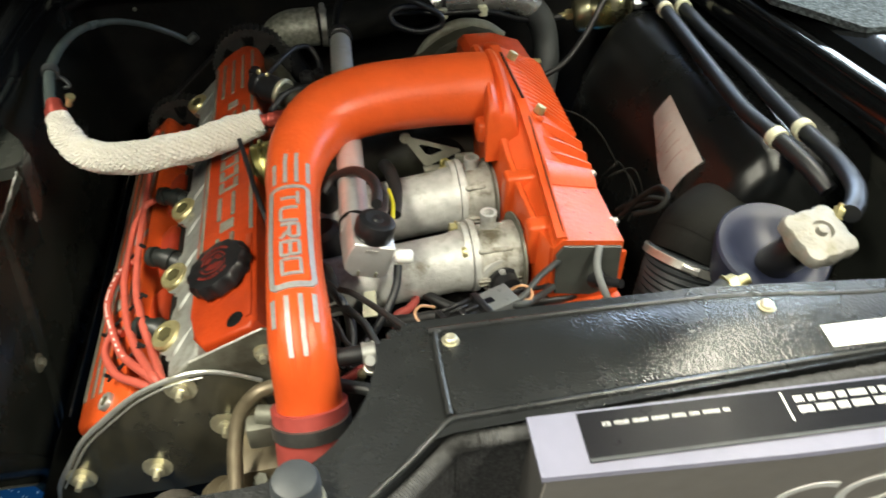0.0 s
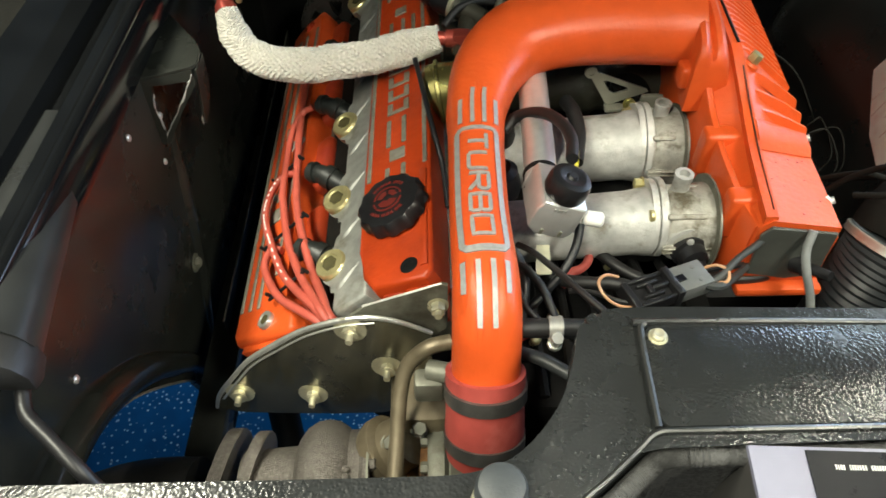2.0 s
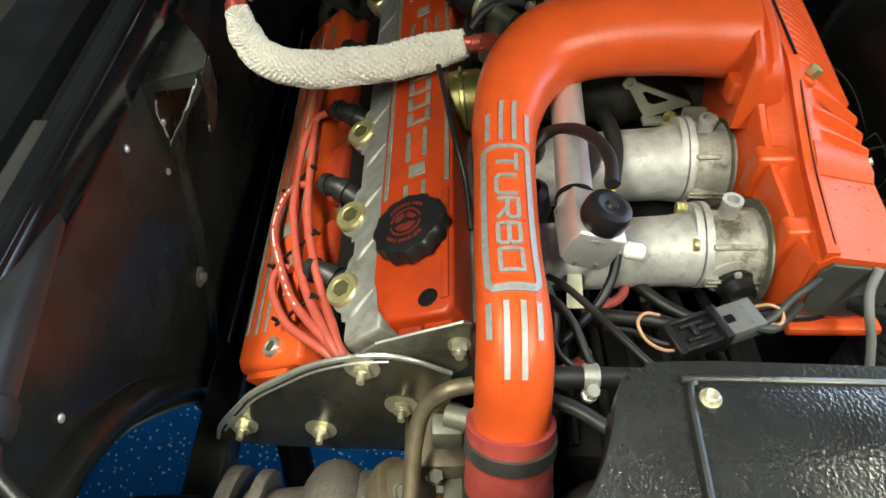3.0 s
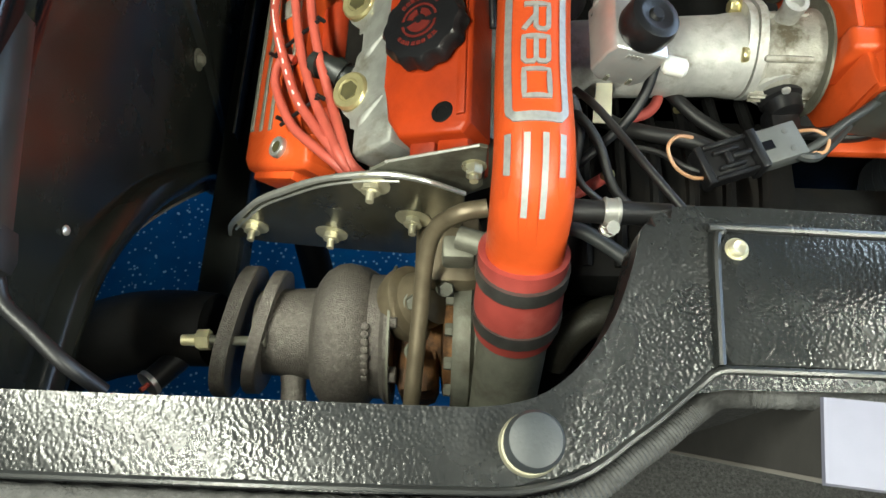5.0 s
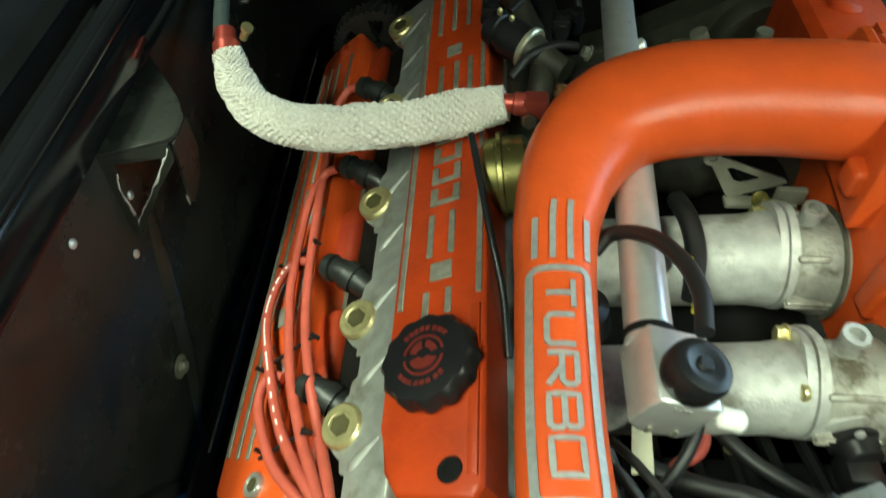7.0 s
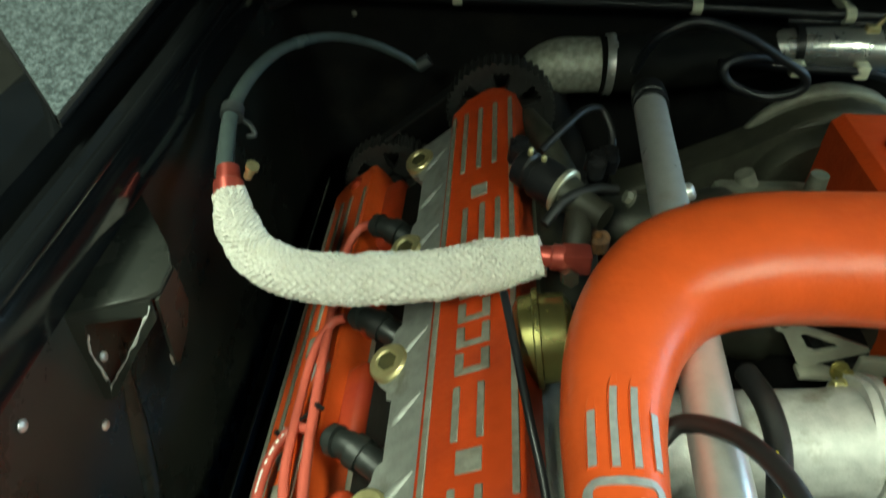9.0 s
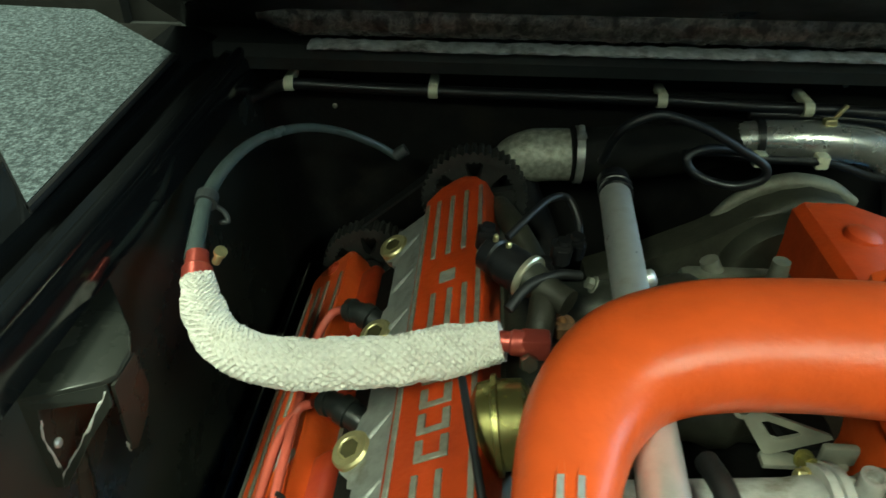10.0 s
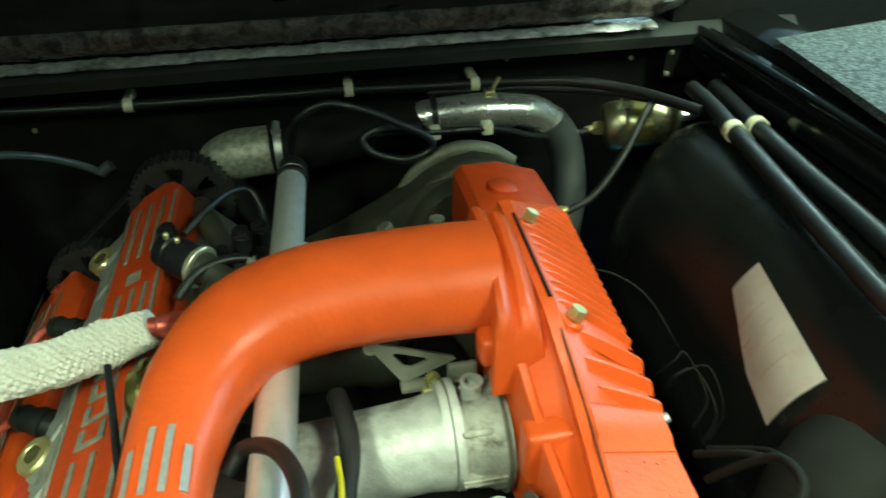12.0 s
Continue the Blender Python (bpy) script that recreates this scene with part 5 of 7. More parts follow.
hexbolt(bm, (0.143, 0.840, 0.838), (0.1, -0.8, 0.5), 0.006, 0.010, 0.008, 0.006)
part("bolt", bm, GOLD, lv)
bm = bmesh.new()
lathe(bm, (0.150, 0.875, 0.825), (0.2, -0.2, 1), [(0, 0.030), (0.006, 0.031), (0.008, 0.027), (0.014, 0.027), (0.016, 0.022), (0.020, 0.021)], 28)
solid("throttle_quadrant", bm, SOOT, "dark round throttle quadrant under the charge pipe", "throttle wheel")

# ---- fuel rail ----
fr_ = thing("fuel_rail", "brushed alloy fuel rail tube with a square end block", "fuel rail", at=(0.01, 0.9, 0.88))
bm = bmesh.new()
lathe(bm, (0.0030, 0.640, 0.898), Vector((0.0287, 0.515, 0.003)), [(0, 0.0165), (0.500, 0.0165), (0.513, 0.0155)], 32)
part("tube", bm, BRUSHED, fr_)
bm = bmesh.new()
RB = Matrix.Translation((-0.001, 0.588, 0.918)) @ Matrix.Rotation(radians(18), 4, "Y")
prism(bm, [(0.006, -0.042), (0.036, -0.042), (0.043, -0.034), (0.043, 0.0), (0.0, 0.0), (-0.004, -0.010), (-0.004, -0.034)], 0.056, RB @ Matrix.Translation((0, 0.056, 0)) @ XZ, 0.0016, 2)
soften(bm, 0.0012, 2, 30)
blk_ = part("end_block", bm, BRUSHED, fr_)
bm = bmesh.new()
box(bm, (0.010, -0.0012, -0.040), (0.013, 0.0, -0.034), RB)
box(bm, (0.029, -0.0012, -0.039), (0.032, 0.0, -0.033), RB)
part("scratch", bm, ALLOY_DARK, blk_)
bm = bmesh.new()
for k in range(4):
    box(bm, (0.012 + 0.0035 * k, -0.0006, -0.009), (0.0138 + 0.0035 * k, 0.0, -0.0055), RB)
part("stamped_mark", bm, EDGE, blk_)
bm = bmesh.new()
strap(bm, (0.0035, 0.644, 0.898), (0.0037, 0.649, 0.898), 0.0166, thick=0.0016)
part("retaining_clip", bm, SOOT, fr_, "dark spring clip at the block")
bm = bmesh.new()
lathe(bm, (0.0180, 0.606, 0.912), (0.30, 0.0, 0.95), [(0, 0.0190), (0.005, 0.021), (0.016, 0.021), (0.021, 0.019), (0.023, 0.014), (0.0225, 0.012), (0.0215, 0.006), (0.024, 0.0045), (0.024, 0.002)], 28)
part("pressure_regulator", bm, BLACK, fr_, "round glossy black pressure regulator")
bm = bmesh.new()
lathe(bm, (0.039, 0.592, 0.893), (1, -0.20, -0.05), [(0, 0.005), (0.003, 0.0075), (0.016, 0.0075), (0.0185, 0.005)], 16)
part("plug", bm, WHITE, fr_, "white plastic plug")
bm = bmesh.new()
lathe(bm, (0.032, 1.150, 0.901), (0.05, 1, 0.0), [(0, 0.0175), (0.012, 0.0175), (0.014, 0.014), (0.018, 0.012)], 24)
part("end_cap", bm, BLACK, fr_)
bm = bmesh.new()
lathe(bm, (0.0313, 1.128, 0.9008), (0.05, 1, 0.0), [(0, 0.0166), (0.001, 0.0186), (0.006, 0.0186), (0.007, 0.0172), (0.012, 0.0172), (0.013, 0.0188), (0.019, 0.0188), (0.020, 0.0166)], 28)
part("end_collar", bm, BLACK, fr_, "black ribbed end collar")
bm = bmesh.new()
lathe(bm, (0.036, 0.985, 0.896), (0.9, 0, 0.45), [(0, 0.009), (0.010, 0.008), (0.012, 0.005)], 14)
part("rail_boss", bm, BRUSHED, fr_)
bm = bmesh.new()
hexbolt(bm, (-0.010, 0.97, 0.900), (-0.9, 0, 0.4), 0.006, 0.006, 0.008)
part("rail_bolt", bm, ALLOY_DARK, fr_)


def hose(points, r, material, label, name="hose", category="hose", group="", segs=12, per=8):
    bm = bmesh.new()
    tube(bm, points, r, segs, per)
    return solid(name, bm, material, label, category, group)


hose([(-0.026, 0.728, 0.89), (-0.012, 0.736, 0.902), (0.010, 0.716, 0.922), (0.025, 0.686, 0.932), (0.030, 0.656, 0.936), (0.026, 0.625, 0.938)], 0.0062, RUBBER, "black rubber vacuum hose to the regulator")
hose([(0.056, 0.81, 0.866), (0.060, 0.78, 0.872), (0.062, 0.75, 0.866), (0.054, 0.71, 0.858)], 0.0085, RUBBER, "black corrugated injector connector sleeve", "connector_sleeve", "cable sleeve")
hose([(0.052, 0.735, 0.878), (0.053, 0.71, 0.874), (0.050, 0.69, 0.866)], 0.0022, YELLOW, "short yellow wire at the injector plug", "wire", "wire")
hose([(-0.122, 0.842, 0.905), (-0.114, 0.802, 0.895), (-0.103, 0.746, 0.880), (-0.093, 0.706, 0.860), (-0.088, 0.66, 0.842)], 0.0032, HOSE_BLACK, "thin black breather hose beside the cam cover")

# wastegate actuator
wg = thing("wastegate_actuator", "gold passivated wastegate actuator can", "actuator", at=(-0.08, 0.83, 0.85))
bm = bmesh.new()
lathe(bm, (-0.112, 0.838, 0.858), (1, 0.02, 0.15), [(0, 0.022), (0.006, 0.033), (0.016, 0.035), (0.017, 0.039), (0.021, 0.039), (0.022, 0.035), (0.040, 0.034), (0.046, 0.026), (0.048, 0.01)], 32)
part("can", bm, GOLD, wg)
bm = bmesh.new()
lathe(bm, (-0.128, 0.838, 0.858), (1, 0, 0.15), [(0, 0.004), (0.018, 0.004)], 10)
part("nipple", bm, ZINC, wg)

# idle valve with its black connector
iv = thing("idle_valve", "black cylindrical idle valve in a cast alloy holder", "valve", at=(-0.06, 1.01, 0.87))
bm = bmesh.new()
AX = (0.74, -0.64, -0.09)
lathe(bm, (-0.106, 1.032, 0.890), AX, [(0, 0.014), (0.003, 0.018), (0.014, 0.0185), (0.016, 0.0165), (0.022, 0.0165), (0.024, 0.0205), (0.052, 0.0205)], 28)
part("body", bm, BLACK, iv)
bm = bmesh.new()
lathe(bm, (-0.0675, 0.9987, 0.8855), AX, [(0, 0.0225), (0.004, 0.0225), (0.0055, 0.021)], 28)
part("retaining_ring", bm, PALE_PLATE, iv, "thin pale plated ring")
bm = bmesh.new()
lathe(bm, (-0.064, 0.9955, 0.885), AX, [(0, 0.018), (0.014, 0.0155), (0.030, 0.013), (0.045, 0.013)], 20)
part("holder", bm, DARK_CAST, iv)
for d in (0.012, 0.028):
    bm = bmesh.new()
    lathe(bm, Vector((-0.106, 1.032, 0.906)) + Vector(AX) * d, (0.05, -0.1, 1), [(0, 0.0028), (0.008, 0.0028), (0.0095, 0.0015)], 8)
    part("clip_pin", bm, ZINC, iv, "small bright pin")
bm = bmesh.new()
box(bm, (-0.085, 0.88, 0.80), (-0.03, 1.08, 0.845), None, 0.012)
tube(bm, [(-0.06, 0.93, 0.83), (-0.055, 0.955, 0.865), (-0.05, 0.99, 0.88)], 0.013, 14)
tube(bm, [(-0.04, 1.08, 0.82), (-0.07, 1.13, 0.85), (-0.09, 1.20, 0.84)], 0.014, 14)
part("housing", bm, DARK_CAST, iv)
bm = bmesh.new()
lathe(bm, (-0.034, 0.968, 0.846), (0, 0, 1), [(0, 0.012), (0.012, 0.012), (0.014, 0.009), (0.014, 0.005), (0.008, 0.004)], 16)
part("brass_port", bm, RUST, iv, "browned open port")
hose([(-0.085, 1.052, 0.893), (-0.060, 1.080, 0.905), (-0.040, 1.110, 0.905), (-0.020, 1.128, 0.897), (-0.008, 1.115, 0.880), (-0.006, 1.095, 0.862)], 0.0040, RUBBER, "black rubber hose behind the idle valve")
hose([(-0.085, 0.955, 0.880), (-0.066, 0.975, 0.893), (-0.040, 0.990, 0.895), (-0.018, 0.998, 0.889)], 0.0050, RUBBER, "black rubber hose across the manifold")
for p in ((-0.030, 1.060, 0.862), (-0.012, 1.088, 0.850), (-0.106, 1.066, 0.872), (-0.050, 1.035, 0.855)):
    bm = bmesh.new()
    lathe(bm, p, (0.1, 0, 1), [(0, 0.011), (0.016, 0.011), (0.018, 0.008), (0.026, 0.007)], 14)
    box(bm, (p[0] - 0.009, p[1] - 0.009, p[2] + 0.010), (p[0] + 0.009, p[1] + 0.009, p[2] + 0.022), None, 0.002)
    solid("electrical_plug", bm, BLACK, "small black electrical plug with a wire spring clip", "connector", "electrical plugs")

# ---- sleeved hose with red fittings and clear tail ----
sk = thing("sleeved_hose", "pale woven heat sleeve over a hose with red fittings", "heat sleeve", at=(-0.23, 0.89, 0.85))
SOCK = [(-0.360, 0.953, 0.905), (-0.350, 0.930, 0.886), (-0.328, 0.906, 0.872), (-0.290, 0.890, 0.868), (-0.235, 0.884, 0.872), (-0.170, 0.882, 0.884), (-0.125, 0.882, 0.897), (-0.092, 0.882, 0.908)]
RS = [0.0140, 0.0180, 0.0200, 0.0212, 0.0212, 0.0207, 0.0204, 0.0150]
path = spline(SOCK, 70)
rings = []
n = len(path)
SEG = 160
for i, (p, t, up, side) in enumerate(frames(path)):
    f = i * (len(RS) - 1) / (n - 1)
    k = min(int(f), len(RS) - 2)
    r = RS[k] + (RS[k + 1] - RS[k]) * (f - k)
    ring = []
    for j in range(SEG):
        a = 2 * math.pi * j / SEG
        drift = 2.6 * noise.noise((i * 0.02, j * 0.035, 3.0))
        plait = max(math.sin(a * 17 + i * 0.62 + drift), math.sin(a * 17 - i * 0.62 + 0.6))
        w = 0.0019 * plait * (0.75 + 0.9 * noise.noise((i * 0.05, j * 0.09, 5.0))) + 0.0015 * noise.noise((i * 0.20, j * 0.24, 2.0)) + 0.0020 * noise.noise((i * 0.022, j * 0.05, 7.0)) - 0.0010
        ring.append(p + (up * math.cos(a) + side * math.sin(a)) * (r + w))
    rings.append(ring)
bm = bmesh.new()
ring_loft(bm, rings)
part("sleeve", bm, SLEEVE, sk)
bm = bmesh.new()
lathe(bm, (-0.096, 0.882, 0.908), (1, -0.15, 0.02), [(0, 0.008), (0.010, 0.0085), (0.012, 0.0105), (0.020, 0.0105), (0.022, 0.009), (0.030, 0.008)], 20)
box(bm, (-0.078, 0.870, 0.898), (-0.055, 0.888, 0.918), None, 0.003)
part("fitting", bm, ANODISED, sk, "red anodised hose fitting")
bm = bmesh.new()
hexbolt(bm, (-0.072, 0.868, 0.900), (0.1, -1, 0.5), 0.0075, 0.010)
part("clamp_screw", bm, STEEL, sk)
bm = bmesh.new()
lathe(bm, (-0.360, 0.950, 0.902), (-0.2, 0.85, 0.4), [(0, 0.0135), (0.012, 0.0135), (0.014, 0.011), (0.028, 0.010)], 20)
part("fitting", bm, ANODISED, sk, "red anodised hose fitting")
bm = bmesh.new()
lathe(bm, (-0.346, 0.965, 0.912), (0.5, -0.2, 0.9), [(0, 0.004), (0.012, 0.004), (0.013, 0.006), (0.017, 0.006)], 10)
part("clamp_screw", bm, ZINC, sk)
ch = thing("clear_hose", "cloudy clear plastic hose looped to the bulkhead", "hose", at=(-0.38, 1.1, 0.9))
bm = bmesh.new()
CH = [(-0.370, 0.972, 0.908), (-0.381, 1.02, 0.911), (-0.387, 1.065, 0.919), (-0.378, 1.11, 0.933), (-0.357, 1.16, 0.939), (-0.324, 1.22, 0.926), (-0.287, 1.27, 0.898), (-0.250, 1.30, 0.867), (-0.226, 1.31, 0.846)]
tube(bm, CH, [0.0085, 0.008, 0.0078, 0.007, 0.0062, 0.0058, 0.0055, 0.0055, 0.0055], 14)
part("hose", bm, CLEAR, ch)
bm = bmesh.new()
strap(bm, (-0.386, 1.056, 0.917), (-0.387, 1.068, 0.920), 0.0082, thick=0.003)
tube(bm, [(-0.380, 1.062, 0.912), (-0.370, 1.06, 0.905), (-0.366, 1.055, 0.898), (-0.374, 1.055, 0.896)], 0.0025, 8)
part("p_clip", bm, GREY_RUBBER, ch, "rubber-lined clip")
bm = bmesh.new()
lathe(bm, (-0.228, 1.308, 0.848), (0.6, 0.1, 0.4), [(0, 0.008), (0.018, 0.008)], 12)
part("end_ferrule", bm, GREY_RUBBER, ch)

# ---- things along the bulkhead ----
rp = thing("bulkhead_pipe", "long black plastic pipe clipped along the bulkhead", "pipe", at=(0.0, 1.348, 0.92))
bm = bmesh.new()
tube(bm, [(-0.448, 1.335, 0.901), (-0.413, 1.350, 0.912), (-0.371, 1.350, 0.928), (-0.283, 1.350, 0.926), (-0.18, 1.350, 0.924), (-0.034, 1.350, 0.922), (0.118, 1.350, 0.920), (0.234, 1.347, 0.917), (0.349, 1.332, 0.920), (0.441, 1.302, 0.924), (0.515, 1.25, 0.922), (0.567, 1.17, 0.922)], 0.0075, 12)
part("pipe", bm, BLACK, rp)
for x, y, z in ((-0.371, 1.350, 0.929), (-0.180, 1.350, 0.924), (0.118, 1.350, 0.920), (0.300, 1.339, 0.918)):
    bm = bmesh.new()
    strap(bm, (x - 0.006, y, z), (x + 0.006, y, z), 0.0078, thick=0.0022)
    box(bm, (x - 0.006, y - 0.003, z), (x + 0.006, 1.383, z + 0.011), None, 0.0015, 1)
    part("pipe_clip", bm, CREAM, rp, "cream plastic pipe clip")
bm = bmesh.new()
tube(bm, [(0.234, 1.352, 0.905), (0.349, 1.337, 0.908), (0.441, 1.310, 0.910), (0.53, 1.25, 0.912), (0.60, 1.17, 0.914)], 0.007, 12)
part("second_pipe", bm, BLACK, rp)

eb = thing("air_hose", "silver heat-wrapped elbow on a black air hose", "air hose", at=(0.05, 1.30, 0.84))
bm = bmesh.new()
tube(bm, [(-0.078, 1.295, 0.835), (-0.070, 1.300, 0.850), (-0.045, 1.303, 0.858), (0.0, 1.305, 0.860)], [0.020, 0.031, 0.035, 0.034], 24)
WRAP = mat("glass_heat_wrap", (0.28, 0.28, 0.23), 0.5, 0.4, 0.4, 130, 0.6, 200)
part("heat_wrap", bm, WRAP, eb, "silver-grey heat-wrapped elbow")
bm = bmesh.new()
tube(bm, [(0.0, 1.305, 0.860), (0.06, 1.31, 0.862), (0.14, 1.312, 0.870), (0.22, 1.308, 0.885)], [0.035, 0.036, 0.033, 0.0265], 24)
part("rubber_hose", bm, DULL_BLACK, eb)
hose_clip((0.012, 1.305, 0.860), (1, 0, 0), 0.0362, eb)
bm = bmesh.new()
tube(bm, [(-0.07, 1.297, 0.835), (-0.055, 1.285, 0.80), (-0.03, 1.26, 0.75), (-0.02, 1.23, 0.68)], 0.026, 18)
part("lower_leg", bm, SOOT, eb)
cpipe = thing("air_pipe", "polished alloy air pipe elbow at the bulkhead", "pipe", at=(0.33, 1.30, 0.88))
bm = bmesh.new()
tube(bm, [(0.205, 1.308, 0.885), (0.25, 1.300, 0.893), (0.31, 1.295, 0.895), (0.37, 1.293, 0.888), (0.408, 1.291, 0.867)], [0.0240, 0.0240, 0.0245, 0.0245, 0.0245], 28)
part("pipe", bm, CHROME, cpipe)
bm = bmesh.new()
tube(bm, [(0.402, 1.291, 0.871), (0.422, 1.288, 0.845), (0.432, 1.28, 0.81), (0.432, 1.26, 0.76), (0.42, 1.24, 0.70)], [0.0255, 0.0250, 0.0245, 0.0245, 0.0245], 28)
part("lower_leg", bm, GREY_RUBBER, cpipe, "dull grey rubber lower leg")
for x in (0.232, 0.312):
    bm = bmesh.new()
    strap(bm, (x - 0.004, 1.300, 0.8935), (x + 0.004, 1.2995, 0.894), 0.0247, thick=0.0018)
    part("band", bm, BLACK, cpipe)
bm = bmesh.new()
box(bm, (0.302, 1.287, 0.916), (0.318, 1.299, 0.926), None, 0.003)
tube(bm, [(0.312, 1.292, 0.922), (0.318, 1.292, 0.934), (0.324, 1.292, 0.944)], 0.003, 10)
part("screw_clamp", bm, ZINC, cpipe)
for x in (0.226, 0.300):
    bm = bmesh.new()
    box(bm, (x - 0.008, 1.255, 0.874), (x + 0.008, 1.272, 0.892), None, 0.003)
    solid("cable_clip", bm, CREAM, "cream plastic clip on the thin black pipe", "clip", "cable clips")
hose([(0.133, 1.26, 0.889), (0.187, 1.26, 0.888), (0.226, 1.258, 0.886), (0.298, 1.26, 0.883), (0.333, 1.265, 0.874), (0.368, 1.27, 0.861), (0.411, 1.28, 0.852), (0.462, 1.288, 0.85)], 0.005, BLACK, "thin black pipe running to the filter", "thin_pipe", "pipe")
hose([(0.030, 1.23, 0.89), (0.036, 1.21, 0.929), (0.050, 1.20, 0.952), (0.083, 1.20, 0.964), (0.130, 1.20, 0.950), (0.173, 1.20, 0.927), (0.208, 1.20, 0.905), (0.207, 1.20, 0.887), (0.172, 1.20, 0.879), (0.133, 1.205, 0.891), (0.123, 1.21, 0.909), (0.150, 1.22, 0.916), (0.20, 1.235, 0.905)], 0.0052, HOSE_BLACK, "glossy black cable looped above the manifold", "cable_loop", "cable")
ff = thing("fuel_filter", "gold passivated fuel filter canister at the bulkhead", "fuel filter", at=(0.52, 1.27, 0.83))
fa, fb = Vector((0.486, 1.290, 0.853)), Vector((0.595, 1.262, 0.873))
bm = bmesh.new()
lathe(bm, fa, fb - fa, [(0, 0.018), (0.003, 0.031), (0.010, 0.036), (0.030, 0.036), (0.032, 0.0345), (0.036, 0.036), (0.086, 0.036), (0.096, 0.032), (0.108, 0.018), (0.112, 0.008)], 32)
FILT = mat("filter_can", (0.25, 0.24, 0.15), 0.3, 0.85, 0.15, 40, 0.05, 200)
can_ = part("can", bm, FILT, ff)
bm = bmesh.new()
strap(bm, fa.lerp(fb, 0.40), fa.lerp(fb, 0.60), 0.0362, thick=0.0004)
part("label_band", bm, GOLD, can_, "yellow label band")
bm = bmesh.new()
hexbolt(bm, fa, fa - fb, 0.011, 0.014, 0, 0.012)
part("inlet", bm, ZINC, ff)
bm = bmesh.new()
hexbolt(bm, fb, fb - fa, 0.009, 0.014, 0, 0.012)
part("outlet", bm, BRUSHED, ff)
hose([(0.30, 1.18, 0.70), (0.38, 1.17, 0.78), (0.43, 1.17, 0.81), (0.475, 1.19, 0.855), (0.515, 1.22, 0.905), (0.545, 1.25, 0.910)], 0.0052, RUBBER, "thin black hose below the filter")
for p in ((0.36, 1.383, 0.935), (0.47, 1.383, 0.938), (0.55, 1.36, 0.93), (0.60, 1.33, 0.945), (0.58, 1.30, 0.925), (-0.44, 1.383, 0.925), (-0.32, 1.383, 0.885), (0.05, 1.383, 0.94)):
    dome_screw(p, (0, -1, 0.3), 0.0038, ALLOY_DARK, "bulkhead_screw", "dull screw head on the black bulkhead")


# ---- right side: tank, filler, hoses, duct ----
tank = thing("fuel_tank", "glossy black rounded fuel tank beside the engine", "fuel tank", at=(0.56, 0.9, 0.45))
bm = bmesh.new()
prof = [(0.440, 0.45), (0.445, 0.70), (0.458, 0.790), (0.482, 0.845), (0.500, 0.878), (0.526, 0.904), (0.560, 0.914), (0.60, 0.916), (0.655, 0.920), (0.655, 0.45)]
rings = []
for y, inset, drop in ((1.235, 0.07, 0.08), (1.215, 0.035, 0.03), (1.16, 0.008, 0.006), (1.08, 0.0, 0.0), (1.0, 0.0, 0.0), (0.85, 0.0, 0.0), (0.76, -0.004, 0.0), (0.715, -0.008, 0.001), (0.690, -0.010, 0.006), (0.672, -0.008, 0.020), (0.660, -0.002, 0.045), (0.652, 0.010, 0.085), (0.648, 0.035, 0.14)):
    row = []
    for k, (x, z) in enumerate(prof):
        e = 1.0 if 0 < k < 8 else 0.5 if k == 0 else 0.0
        row.append((x + inset * e, y, z - drop * (1.0 if 1 < k < 9 else 0.0)))
    rings.append(row)
ring_loft(bm, rings)
bmesh.ops.subdivide_edges(bm, edges=bm.edges[:], cuts=2, use_grid_fill=True, smooth=0.6)
part("tank_body", bm, TANK_BLACK, tank)
bm = bmesh.new()
tube(bm, [(0.530, 0.730, 0.770), (0.500, 0.702, 0.785), (0.458, 0.676, 0.790), (0.440, 0.664, 0.780), (0.428, 0.654, 0.766)], [0.064, 0.064, 0.060, 0.0575, 0.0550], 28, 12)
part("outlet_neck", bm, DULL_BLACK, tank)
# paper label on the tank's flank
lab = thing("tank_label", "faded pinkish paper label on the black tank", "label", at=(0.48, 0.83, 0.79))
bm = bmesh.new()
cs = [Vector((0.497, 0.895, 0.877)), Vector((0.482, 0.753, 0.852)), Vector((0.449, 0.764, 0.787)), Vector((0.482, 0.912, 0.802))]
grid = []
for i in range(9):
    a, c = cs[0].lerp(cs[1], i / 8), cs[3].lerp(cs[2], i / 8)
    row = []
    for j in range(7):
        p = a.lerp(c, j / 6)
        bulge = 0.006 * math.sin(math.pi * j / 6)
        row.append(bm.verts.new(p + Vector((-0.003 - bulge, 0, 0.003 + bulge * 0.5))))
    grid.append(row)
for i in range(8):
    for j in range(6):
        bm.faces.new((grid[i][j], grid[i + 1][j], grid[i + 1][j + 1], grid[i][j + 1]))
bmesh.ops.solidify(bm, geom=bm.faces[:], thickness=0.0008)
sheet = part("paper", bm, PAPER, lab)
FAINT = mat("faded_print", (0.45, 0.30, 0.28), 0.6, 0, 0.1, 60, 0)
for j, (f0, f1) in enumerate(((0.2, 0.75), (0.2, 0.85), (0.2, 0.6), (0.25, 0.8))):
    bm = bmesh.new()
    v = 0.30 + 0.14 * j
    pts = [cs[0].lerp(cs[1], v).lerp(cs[3].lerp(cs[2], v), f) + Vector((-0.0045 - 0.006 * math.sin(math.pi * f), 0, 0.004 + 0.003 * math.sin(math.pi * f))) for f in (f0, (f0 + f1) / 2, f1)]
    tube(bm, pts, 0.0007, 4)
    part("print_line", bm, FAINT, sheet)

